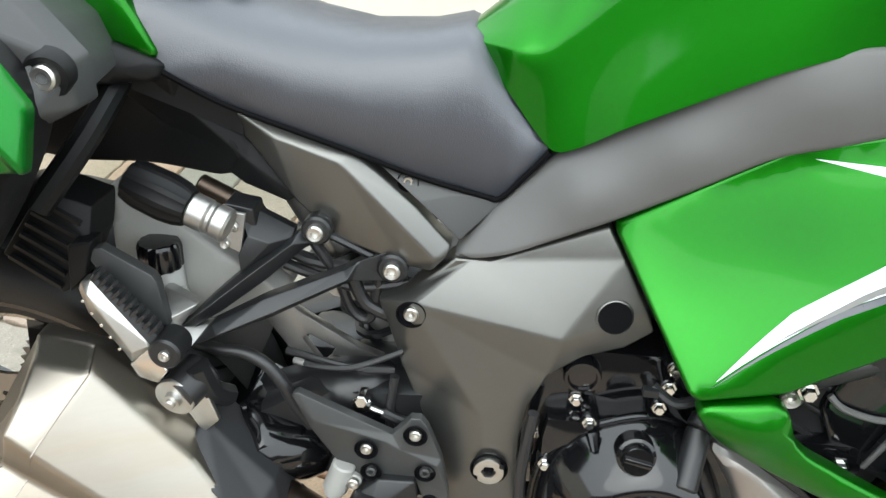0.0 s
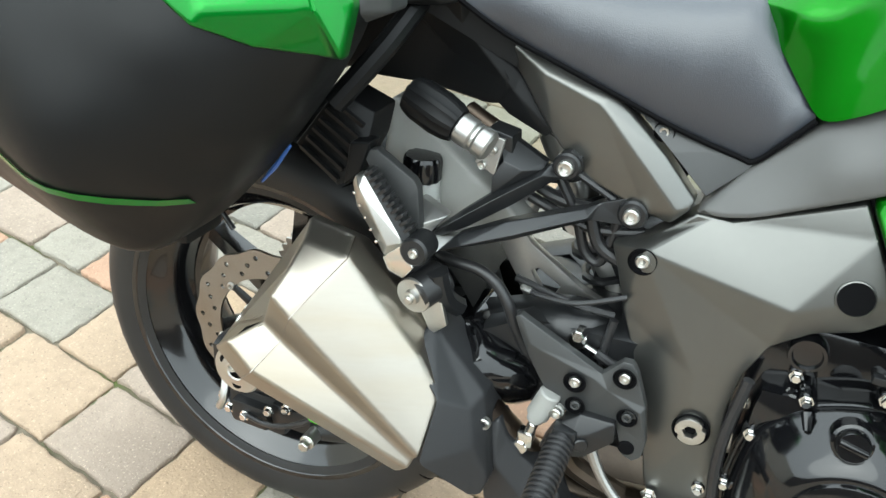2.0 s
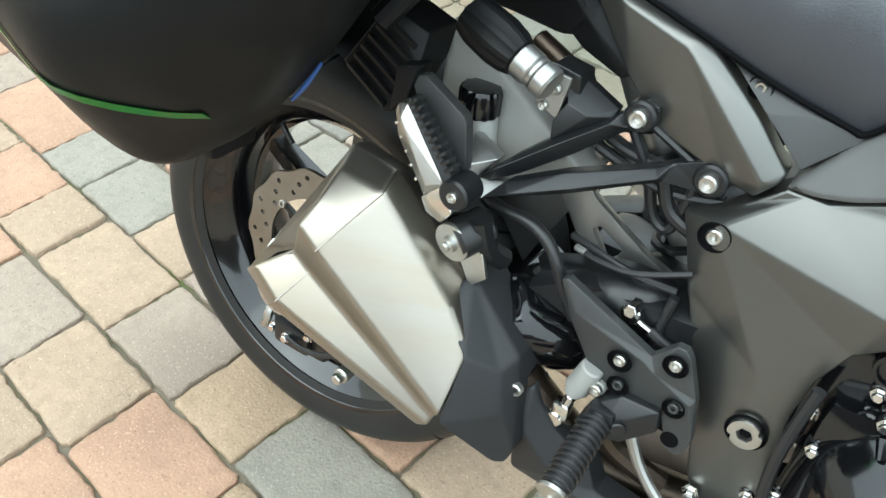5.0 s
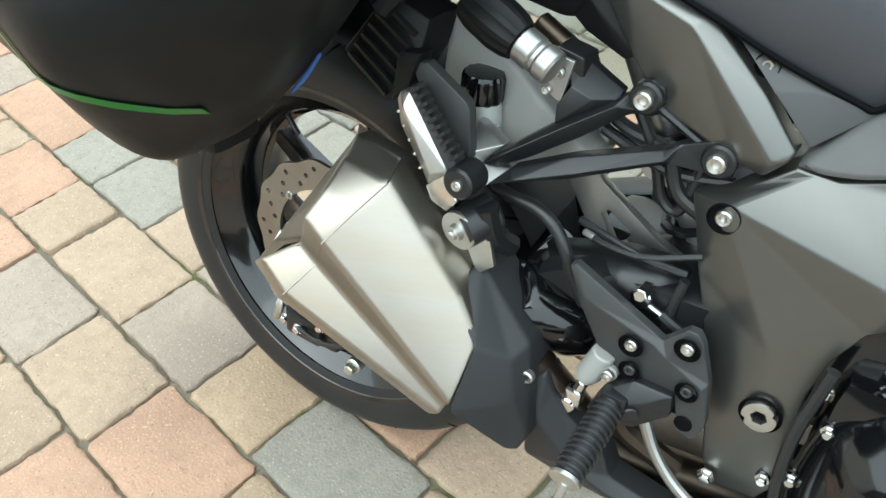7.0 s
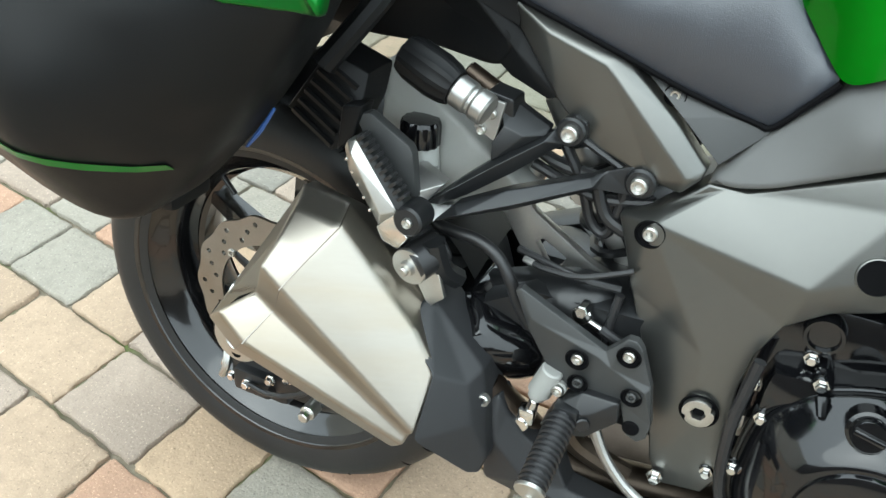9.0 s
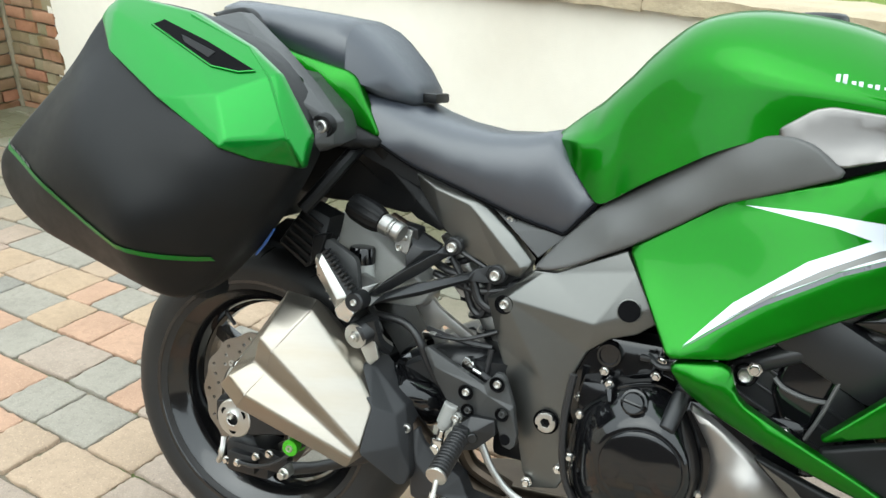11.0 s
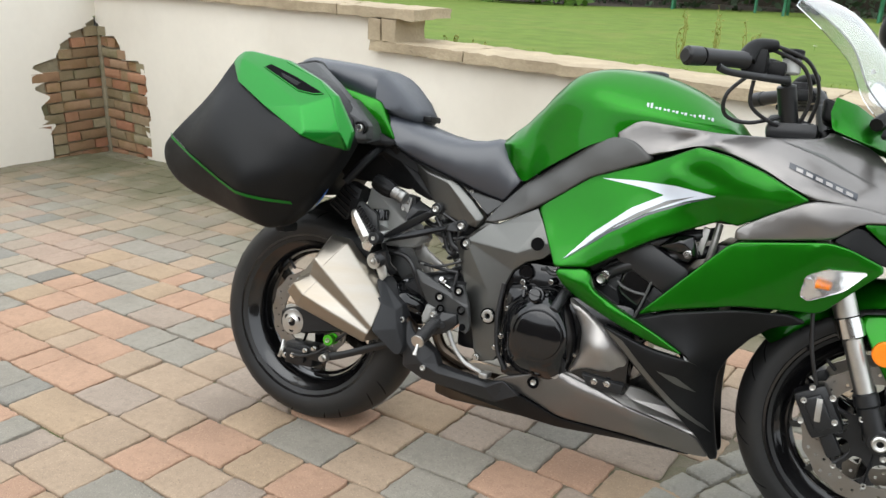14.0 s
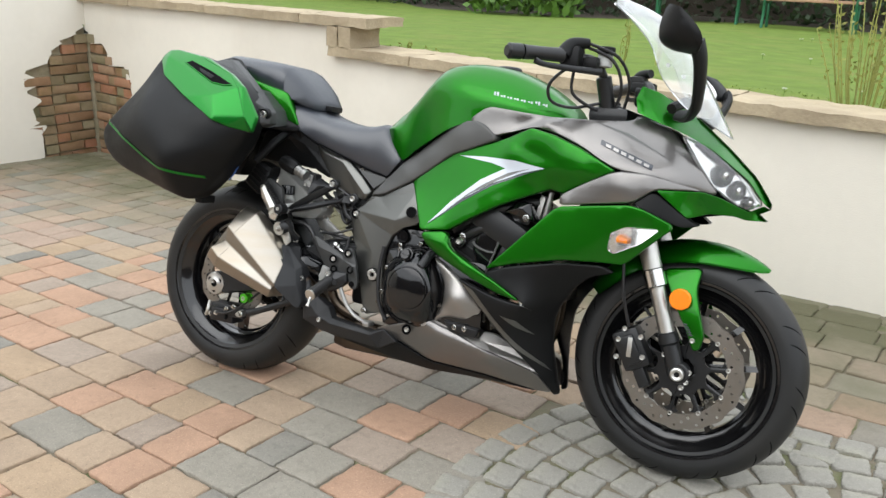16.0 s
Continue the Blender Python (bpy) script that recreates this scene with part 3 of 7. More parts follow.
cal = put("rear_caliper", merge(block((-0.055, -0.112, 0.165), (0.040, -0.048, 0.228), 0.010), block((-0.040, -0.126, 0.178), (0.020, -0.10, 0.215), 0.006), block((0.02, -0.118, 0.190), (0.085, -0.095, 0.225), 0.006)), SATIN, bike, "black rear brake caliper")
for bx, by, bz in ((-0.066, -0.108, 0.200), (-0.050, -0.116, 0.188), (-0.015, -0.130, 0.197), (0.022, -0.126, 0.216), (0.048, -0.122, 0.226)):
    bolt(cal, bx, by, bz, 1.0, True)
put("pad_clip", tube([(-0.066, -0.100, 0.225), (-0.062, -0.112, 0.200), (-0.070, -0.112, 0.180)], 0.006, 8), ALU, cal)
bob = put("bobbin", rod((0.113, -0.128, 0.268), (0.113, -0.152, 0.268), 0.0125, 20), LIME, bike, "green anodised paddock bobbin")
put("bobbin_flange", merge(rod((0.113, -0.126, 0.268), (0.113, -0.131, 0.268), 0.016, 20), rod((0.113, -0.150, 0.268), (0.113, -0.156, 0.268), 0.015, 20)), LIME, bob)
bolt(bob, 0.113, -0.157, 0.268, 1.0)
put("bobbin_stud", merge(rod((0.101, -0.120, 0.216), (0.101, -0.156, 0.216), 0.0105, 20), rod((0.101, -0.150, 0.216), (0.101, -0.166, 0.216), 0.0075, 6)), ALU, bike, "machined stand bobbin")
put("brake_strut", tube([(0.095, -0.128, 0.214), (0.16, -0.132, 0.235), (0.30, -0.12, 0.295)], [0.013, 0.010, 0.012], 10, flat=0.6), SATIN, bike)
put("brake_hose", tube([(-0.015, -0.128, 0.199), (0.03, -0.138, 0.205), (0.075, -0.140, 0.225), (0.12, -0.135, 0.262), (0.30, -0.10, 0.42)], 0.004), HOSE, bike)
put("rear_hugger", loft([[(0 + (0.335) * math.cos(radians(a)), y, 0.305 + (0.335 - 0.03 * (abs(y) / 0.1) ** 2) * math.sin(radians(a))) for y in (-0.10, -0.07, 0.0, 0.07, 0.10)] for a in range(30, 96, 6)], False), BLACK, bike, "black rear mudguard")

hug_skin = Skin([(0.164, -0.094, 0.684), (0.177, -0.094, 0.686), (0.238, -0.094, 0.644), (0.293, -0.094, 0.605), (0.338, -0.09, 0.572), (0.312, -0.09, 0.540), (0.223, -0.094, 0.538), (0.176, -0.094, 0.562), (0.16, -0.094, 0.605)], (), 0.006)
put("inner_mudguard", panel(hug_skin, thick=0.06), GUARD, bike, "pale grey plastic inner mudguard")
put("shock_canister", merge(rod((0.245, -0.066, 0.680), (0.296, -0.068, 0.657), 0.012, 18)), PIPE, bike)

# silencer
LINES = dict(
    A=[(0.085, -0.110, 0.530), (0.160, -0.118, 0.522), (0.262, -0.125, 0.440)],
    T=[(0.112, -0.172, 0.558), (0.173, -0.176, 0.553), (0.262, -0.168, 0.460)],
    R=[(0.127, -0.209, 0.551), (0.182, -0.211, 0.545), (0.268, -0.205, 0.450)],
    M=[(0.122, -0.233, 0.527), (0.160, -0.234, 0.513), (0.300, -0.216, 0.408)],
    U=[(0.116, -0.257, 0.502), (0.139, -0.257, 0.480), (0.297, -0.250, 0.350)],
    V=[(0.094, -0.240, 0.455), (0.122, -0.243, 0.441), (0.290, -0.246, 0.342)],
    L=[(0.064, -0.266, 0.432), (0.098, -0.270, 0.404), (0.286, -0.252, 0.331)],
    E=[(0.031, -0.245, 0.402), (0.066, -0.245, 0.367), (0.266, -0.236, 0.306)],
    G=[(0.050, -0.160, 0.385), (0.088, -0.150, 0.350), (0.275, -0.150, 0.303)])
keys = list("ATRMUVLEG")


def silencer_rows(lo, hi, n, grow=0.0):
    rows = []
    for i in range(n + 1):
        t = lo + (hi - lo) * i / n
        row = []
        for k in keys:
            a, b, c = [Vector(p) for p in LINES[k]]
            p = a.lerp(b, t) if t <= 1 else b.lerp(c, t - 1)
            mid = sum((Vector(LINES[q][0]).lerp(Vector(LINES[q][1]), t) if t <= 1 else Vector(LINES[q][1]).lerp(Vector(LINES[q][2]), t - 1) for q in keys), Vector()) / len(keys)
            row.append(p + (p - mid).normalized() * grow)
        rows.append(row)
    return rows


silencer = put("silencer", bevelled(loft(silencer_rows(0.0, 2.0, 2)), 0.0055, 3, 7), TITAN, bike, "faceted brushed titanium silencer", angle=50)
seam = silencer_rows(1.0, 2.0, 1, -0.0006)[0]
put("weld_seam", tube(seam[1:8], 0.0009, 6, 1), STEEL, silencer, "thin weld seam of the end cap")
# Flat near-black plate paints the dark inside of the outlet.
put("end_plate", facet([(0.040, -0.236, 0.405), (0.068, -0.256, 0.432), (0.098, -0.244, 0.452), (0.080, -0.190, 0.450), (0.052, -0.185, 0.408)], (), (), 0.004, 0.001), DARK, silencer, "near-black plate painting the shade inside the outlet")
put("outlet_rim", moved(lathe([(0.018, 0), (0.022, -0.003), (0.0235, 0.0), (0.022, 0.03)], 24), Matrix.Translation((0.052, -0.212, 0.428)) @ Vector((0, -1, 0)).rotation_difference(Vector((-0.92, -0.1, 0.36))).to_matrix().to_4x4()), CHROME, silencer, "bright rolled outlet lip")
put("heat_shield", facet([(0.258, -0.172, 0.459), (0.268, -0.165, 0.466), (0.340, -0.178, 0.406), (0.347, -0.182, 0.372), (0.362, -0.200, 0.306), (0.357, -0.205, 0.286), (0.346, -0.212, 0.285), (0.297, -0.254, 0.345), (0.300, -0.222, 0.411), (0.264, -0.208, 0.436), (0.258, -0.200, 0.450)],
                         [(0.331, -0.198, 0.395), (0.344, -0.207, 0.350)], [(1, 11), (11, 8), (11, 12), (12, 5), (12, 7)], 0.05, 0.004), SHIELD, silencer, "matt black heat shield")
bolt(silencer, 0.3455, -0.186, 0.371, 1.1)
put("lower_heat_shield", facet([(0.342, -0.168, 0.356), (0.356, -0.164, 0.366), (0.368, -0.163, 0.344), (0.388, -0.162, 0.322), (0.431, -0.160, 0.297), (0.446, -0.160, 0.266), (0.500, -0.160, 0.258), (0.579, -0.158, 0.251), (0.620, -0.155, 0.262), (0.660, -0.150, 0.232), (0.600, -0.140, 0.200), (0.500, -0.138, 0.207), (0.403, -0.150, 0.219), (0.352, -0.172, 0.250)],
                               [(0.362, -0.180, 0.315), (0.405, -0.176, 0.268), (0.450, -0.172, 0.250), (0.580, -0.166, 0.240)], [(1, 14), (14, 15), (15, 16), (16, 17), (17, 8), (15, 12)], 0.03, 0.003), SHIELD, bike, "black lower exhaust guard")
put("link_pipe", tube([(0.33, -0.15, 0.36), (0.42, -0.115, 0.265), (0.50, -0.08, 0.235), (0.62, -0.04, 0.22)], 0.024, 16), PIPE, bike, "heat-tinted exhaust link pipe")
put("collector", bevelled(loft([[(x, -w, 0.165), (x, -w, 0.225), (x, w, 0.225), (x, w, 0.165)] for x, w in ((0.40, 0.07), (0.46, 0.10), (0.66, 0.10), (0.72, 0.06))]), 0.012), PIPE, bike, "brown exhaust collector box under the belly")
for i in range(4):
    yy = -0.075 + i * 0.05
    put("header_pipe", tube([(1.0, yy, 0.50), (1.06, yy, 0.40), (1.03, yy * 0.9, 0.25), (0.92, yy * 0.7, 0.175), (0.70, yy * 0.6, 0.185)], 0.019, 12), PIPE, bike, "heat-tinted header pipe")

# engine and frame
eng = put("engine", merge(block((0.60, -0.155, 0.27), (0.92, 0.155, 0.50), 0.03), block((0.56, -0.12, 0.40), (0.80, 0.12, 0.56), 0.03)), GLOSS, bike, "gloss black four cylinder engine")
bank = pose(0.86, 0, 0.47, 0, 28, 0)
put("cylinder_block", moved(block((-0.08, -0.135, -0.02), (0.085, 0.135, 0.11), 0.012), bank), SATIN, eng, "satin black cylinder block")
put("cylinder_head", moved(block((-0.075, -0.16, 0.11), (0.09, 0.16, 0.19), 0.02), bank), SATIN, eng)
put("cam_cover", moved(block((-0.065, -0.145, 0.19), (0.075, 0.145, 0.235), 0.02), bank), SATIN, eng)
for i in range(3):
    put("cooling_rib", moved(block((-0.084, -0.139, 0.02 + i * 0.026), (0.089, 0.139, 0.026 + i * 0.026), 0.002), bank), SATIN, eng)
put("head_cover_lid", facet([(0.945, -0.150, 0.640), (0.985, -0.158, 0.672), (1.022, -0.156, 0.672), (1.036, -0.150, 0.622), (0.990, -0.158, 0.632)], [(1.000, -0.170, 0.655)], [(0, 5), (5, 3), (5, 2)], 0.05, 0.004), GLOSS, eng, "gloss cam cover end")
put("upper_crankcase", bevelled(loft([[(0.80, y, 0.44), (0.82, y, 0.575), (0.99, y, 0.60), (1.0, y, 0.48), (0.93, y, 0.40)] for y in (-0.130, 0.130)]), 0.02, 3), GLOSS, eng, "gloss black upper crankcase")
put("water_cover", bevelled(loft([[(0.862, y, 0.530), (0.880, y, 0.590), (0.945, y, 0.620), (0.958, y, 0.575), (0.920, y, 0.480), (0.885, y, 0.470)] for y in (-0.146, -0.11)]), 0.012, 3), GLOSS, eng, "rounded gloss cylinder cover")
put("cover_bead", tube([(0.866, -0.146, 0.549), (0.880, -0.150, 0.538), (0.910, -0.150, 0.529), (0.936, -0.148, 0.528)], 0.0035, 8), SPAR_GREY, eng)
put("vent_wire", tube([(0.958, -0.150, 0.574), (0.945, -0.154, 0.562), (0.930, -0.154, 0.515), (0.914, -0.150, 0.472)], 0.003, 8), SPAR_GREY, eng)
put("frame_boss", rod((0.829, -0.100, 0.545), (0.829, -0.152, 0.547), 0.0165, 24), GLOSS, eng, "engine mount boss")
bolt(eng, 0.829, -0.154, 0.547, 1.5)
bolt(eng, 0.991, -0.152, 0.560, 1.5)
for dx, dz in ((-0.06, 0.07), (0.075, 0.07), (-0.05, 0.2), (0.06, 0.215), (0.02, 0.02)):
    p = bank @ Vector((dx, -0.14, dz))
    bolt(eng, p.x, p.y - 0.022, p.z, 1.2, True)
for hz in (0.56, 0.60):
    put("coolant_hose", tube([(0.80, -0.12, hz - 0.03), (0.87, -0.145, hz + 0.02), (0.98, -0.13, hz + 0.06), (1.06, -0.10, hz + 0.08)], 0.014, 12), HOSE, eng)
put("radiator", merge(block((1.065, -0.13, 0.40), (1.092, 0.13, 0.66), 0.006)), SATIN, bike, "black radiator")
put("radiator_bracket", tube([(1.050, -0.130, 0.600), (1.060, -0.140, 0.640), (1.070, -0.140, 0.705)], 0.008, 10), GUNMETAL, bike)
put("frame_stay", bevelled(loft([[(1.026, y, 0.634), (1.040, y, 0.630), (1.050, y, 0.690), (1.036, y, 0.694)] for y in (-0.125, -0.110)]), 0.002), ALU, bike, "bare alloy frame stay")


RIM_LINE = [(0.604, 0.433), (0.600, 0.361), (0.613, 0.314), (0.642, 0.292), (0.695, 0.286), (0.741, 0.281), (0.771, 0.300), (0.786, 0.343), (0.796, 0.385), (0.789, 0.429), (0.765, 0.476), (0.741, 0.500), (0.709, 0.510), (0.655, 0.491), (0.620, 0.465)]
rim_loop = [Vector((p.x, p.z)) for p in soften([(x, 0, z) for x, z in RIM_LINE], 0.25, 0.03)]
DISC = Vector((0.711, 0.402))


def cover_ring(t, y, r):
    """Between the bolted rim (t = 0) and the round face (t = 1)."""
    out = []
    for p in rim_loop:
        d = p - DISC
        q = p.lerp(DISC + d.normalized() * r, t)
        out.append((q.x, y, q.y))
    return out


clutch = put("clutch_cover", loft([cover_ring(*r) for r in ((0.0, -0.10, 0.06), (0.0, -0.150, 0.06), (0.05, -0.156, 0.06), (0.22, -0.168, 0.062), (0.62, -0.194, 0.062), (0.90, -0.2045, 0.062), (1.0, -0.206, 0.060))]), GLOSS, eng, "gloss black clutch cover", angle=50)
put("cover_flange", loft([[(DISC.x + (x - DISC.x) * g, y, DISC.y + (z - DISC.y) * g) for x, y0, z in cover_ring(0.0, 0, 0.06)] for y, g in ((-0.140, 1.035), (-0.147, 1.04), (-0.150, 1.02), (-0.150, 0.98))]), GLOSS, clutch, "bolted flange of the cover", angle=50)
put("clutch_face", moved(lathe([(0.0001, -0.056), (0.050, -0.0545), (0.0565, -0.052), (0.059, -0.046), (0.060, -0.030)], 64), pose(DISC.x, -0.158, DISC.y)), GLOSS, clutch, "smooth domed clutch disc")
for px, pz in ((0.611, 0.441), (0.649, 0.497), (0.712, 0.522), (0.601, 0.371), (0.631, 0.305), (0.700, 0.291), (0.790, 0.360), (0.772, 0.292)):
    put("cover_lug", moved(lathe([(0.0001, -0.010), (0.0065, -0.010), (0.0085, -0.007), (0.0095, 0.03)], 16), pose(px, -0.143, pz)), GLOSS, clutch)
    bolt(clutch, px, -0.155, pz, 0.85, True)
put("cover_lug", tube([(0.651, -0.162, 0.492), (0.655, -0.172, 0.478)], [0.006, 0.0035], 10), GLOSS, clutch)
seal = put("blind_plug", moved(lathe([(0.0001, -0.002), (0.013, -0.002), (0.0145, -0.006), (0.0175, -0.006), (0.019, 0.0), (0.020, 0.03)], 36), pose(0.640, -0.125, 0.532)), GLOSS, eng, "round black casing plug")
filler = put("oil_filler", merge(moved(lathe([(0.0001, -0.010), (0.0135, -0.010), (0.0150, -0.008), (0.0155, 0.0), (0.0185, 0.001), (0.019, 0.02)], 36), pose(0.691, -0.192, 0.492, -14, 0, 0)),
                                 moved(block((-0.013, -0.0135, -0.0026), (0.013, -0.009, 0.0026), 0.001), pose(0.691, -0.192, 0.492, -14, 0, 0) @ pose(0, 0, 0, 0, 12, 0))), GLOSS, eng, "round black oil filler plug with a slot")
put("star_plug", moved(lathe([(0.0001, -0.004), (0.011, -0.004), (0.0115, 0.004)], 12), pose(0.750, -0.166, 0.309)), ALU, eng, "star-shaped drain plug")
for bx, by, bz in ((0.636, -0.130, 0.508), (0.600, -0.119, 0.455), (0.718, -0.150, 0.545), (0.722, -0.145, 0.562), (0.580, -0.130, 0.335), (0.66, -0.14, 0.285)):
    bolt(eng, bx, by - 0.004, bz, 0.85, True)
    put("bolt_boss", rod((bx, by, bz), (bx, -0.08, bz), 0.0075, 12), GLOSS, eng)
put("oil_line", tube([(0.595, -0.15, 0.50), (0.588, -0.155, 0.42), (0.596, -0.155, 0.34), (0.62, -0.15, 0.29)], 0.006, 8), HOSE, eng)
put("sensor", merge(rod((0.752, -0.158, 0.505), (0.738, -0.196, 0.462), 0.0125, 20), rod((0.758, -0.15, 0.515), (0.752, -0.158, 0.505), 0.0135, 20)), SATIN, eng, "black oil sensor plug")
put("wiring_clip", merge(tube([(0.70, -0.165, 0.555), (0.72, -0.175, 0.545), (0.745, -0.17, 0.55)], 0.005, 8), block((0.69, -0.175, 0.548), (0.705, -0.165, 0.556), 0.002)), SATIN, eng)
crank_skin = Skin([(0.757, -0.165, 0.497), (0.802, -0.175, 0.475), (0.873, -0.17, 0.425), (0.915, -0.15, 0.382), (0.92, -0.14, 0.323), (0.813, -0.165, 0.335), (0.774, -0.165, 0.312), (0.80, -0.165, 0.366), (0.80, -0.165, 0.427)], [(0.85, -0.188, 0.39)], 0.010)
put("crank_cover", panel(crank_skin, thick=0.08), SILVER, eng, "bare silver crankcase cover")
put("pickup_cover", bevelled(loft([[(0.81, y, 0.325), (0.915, y, 0.315), (0.905, y, 0.290), (0.83, y, 0.295)] for y in (-0.165, -0.08)]), 0.006), SATIN, eng)
for bx in (0.845, 0.875):
    bolt(eng, bx, -0.170, 0.312, 1.0, True)
put("frame_core", merge(block((0.45, -0.075, 0.30), (0.57, 0.075, 0.60), 0.02), block((0.58, -0.07, 0.56), (0.95, 0.07, 0.74), 0.03)), SATIN, bike, "satin black aluminium frame core")
put("airbox", block((0.62, -0.08, 0.70), (1.12, 0.08, 0.90), 0.04), BLACK, bike)

# grey frame cover; a near-black disc paints the shade of its hole
cover_out = [(0.43, -0.095, 0.577), (0.467, -0.100, 0.597), (0.507, -0.101, 0.635), (0.543, -0.106, 0.637), (0.648, -0.121, 0.688), (0.665, -0.128, 0.66), (0.692, -0.135, 0.611), (0.701, -0.135, 0.589), (0.676, -0.135, 0.569),
             (0.638, -0.137, 0.556), (0.606, -0.137, 0.53), (0.59, -0.137, 0.492), (0.584, -0.137, 0.447), (0.586, -0.137, 0.398), (0.594, -0.137, 0.332), (0.581, -0.135, 0.300), (0.534, -0.13, 0.288), (0.521, -0.13, 0.316),
             (0.509, -0.128, 0.369), (0.485, -0.122, 0.451), (0.458, -0.11, 0.51), (0.44, -0.1, 0.556)]

nc = len(cover_out)
cover = put("frame_cover", facet(cover_out, [(0.466, -0.1185, 0.588), (0.512, -0.105, 0.626), (0.615, -0.144, 0.576), (0.545, -0.136, 0.47), (0.553, -0.138, 0.38)],
                                 [(nc, nc + 2), (nc + 1, nc + 2), (nc, nc + 1)], 0.03, 0.0035), GREY, bike, "satin graphite frame cover with a dark disc for its hole", angle=14)
put("cover_hole", moved(lathe([(0.0001, 0.0), (0.0160, -0.0005), (0.0168, 0.001), (0.0168, 0.012)], 36), pose(0.662, -0.1392, 0.604, -9.4, 0, 2.4)), DARK, cover, "near-black disc painting the shade of a round hole")
put("hole_lip", moved(lathe([(0.0158, 0.001), (0.0164, -0.0012), (0.0176, -0.0008), (0.018, 0.002)], 36), pose(0.662, -0.1392, 0.604, -9.4, 0, 2.4)), GREY, cover)
# Shallow ring in near-black, so the pivot cup's shade is in its colour.
put("pivot_recess", moved(lathe([(0.0200, -0.0005), (0.0192, -0.0012), (0.0182, 0.0), (0.0165, 0.0015), (0.0001, 0.002)], 40), pose(0.556, -0.1415, 0.410)), DARK, cover, "shallow cup round the pivot, near-black for its shade")
notch = [(0.556 + r * math.cos(a), 0.410 + r * math.sin(a)) for a, r in ((2 * math.pi * i / 40, 0.0132 if i % 20 in (3, 4) else 0.0160) for i in range(40))]
socket = [(0.556 + 0.0078 * math.cos(2 * math.pi * i / 6), 0.410 + 0.0078 * math.sin(2 * math.pi * i / 6)) for i in range(6)]
put("pivot_cap", bevelled(plate(notch, -0.1475, -0.138, [socket]), 0.0012, 2, 40), ALU, cover, "cast swing arm pivot ring")
bolt(cover, 0.4675, -0.1195, 0.577, 1.15, cup=True)
for bx, bz in ((0.532, 0.30),):
    bolt(cover, bx, -0.138, bz, 1.1, True)

cover.matrix_basis = pose(0, 0.008, 0)

spar_skin = Skin([(0.502, -0.1, 0.636), (0.53, -0.105, 0.638), (0.561, -0.11, 0.648), (0.651, -0.117, 0.694), (0.712, -0.13, 0.733), (0.77, -0.145, 0.774), (0.816, -0.155, 0.79), (0.918, -0.168, 0.829), (0.872, -0.165, 0.864),
                  (0.843, -0.158, 0.874), (0.808, -0.15, 0.871), (0.768, -0.14, 0.854), (0.713, -0.115, 0.822), (0.638, -0.09, 0.771), (0.598, -0.082, 0.745), (0.545, -0.08, 0.693)],
                 [(0.62, -0.113, 0.715), (0.70, -0.130, 0.765), (0.80, -0.157, 0.825)], 0.007)
put("spar_cover", panel(spar_skin, thick=0.03), SPAR_GREY, bike, "grained dark grey frame spar cover", angle=50)

side = put("side_cover", facet([(0.262, -0.076, 0.780), (0.333, -0.080, 0.753), (0.404, -0.084, 0.735), (0.425, -0.086, 0.718), (0.467, -0.092, 0.684), (0.503, -0.096, 0.648), (0.500, -0.099, 0.638), (0.484, -0.098, 0.619), (0.457, -0.094, 0.622),
                                (0.384, -0.084, 0.643), (0.347, -0.080, 0.677), (0.304, -0.077, 0.733)], [(0.394, -0.094, 0.724), (0.488, -0.107, 0.636), (0.33, -0.088, 0.742)], [(2, 12), (12, 13), (13, 6), (14, 12), (0, 14)], 0.02, 0.003), GREY, bike, "satin graphite side cover below the seat", angle=40)
put("rear_side_cover", facet([(0.165, -0.082, 0.775), (0.242, -0.112, 0.810), (0.262, -0.076, 0.783), (0.302, -0.070, 0.733), (0.346, -0.070, 0.676), (0.336, -0.070, 0.670), (0.294, -0.070, 0.686), (0.243, -0.074, 0.727), (0.193, -0.090, 0.775)],
                             [(0.243, -0.097, 0.777), (0.300, -0.076, 0.712)], [(1, 9), (9, 10), (10, 4)], 0.02, 0.002), BLACK, bike, "black folded subframe cover", angle=30)
put("seat_trim", facet([(0.420, -0.077, 0.727), (0.454, -0.074, 0.722), (0.499, -0.074, 0.709), (0.548, -0.077, 0.697), (0.545, -0.080, 0.687), (0.511, -0.096, 0.655), (0.470, -0.092, 0.690)], [(0.500, -0.083, 0.695), (0.440, -0.079, 0.718)], [(8, 7), (7, 4)], 0.02, 0.0015), TRIM, bike, "dark triangular trim under the seat", angle=30)
bolt(bike, 0.458, -0.0825, 0.706, 0.8, cup=True)
put("subframe", merge(tube([(0.48, -0.05, 0.62), (0.30, -0.05, 0.70), (0.0, -0.06, 0.80), (-0.2, -0.05, 0.85)], 0.016), tube([(0.48, 0.05, 0.62), (0.30, 0.05, 0.70), (0.0, 0.06, 0.80), (-0.2, 0.05, 0.85)], 0.016),
                      block((0.0, -0.055, 0.74), (0.30, 0.055, 0.80), 0.02)), BLACK, bike, "black rear subframe and undertray")
tray_skin = Skin([(0.10, -0.09, 0.80), (0.235, -0.09, 0.80), (0.30, -0.08, 0.72), (0.28, -0.07, 0.69), (0.20, -0.07, 0.700), (0.13, -0.08, 0.700), (0.06, -0.08, 0.71)], (), 0.006)
put("undertray", panel(tray_skin, thick=0.05), BLACK, bike, "black plastic undertray")


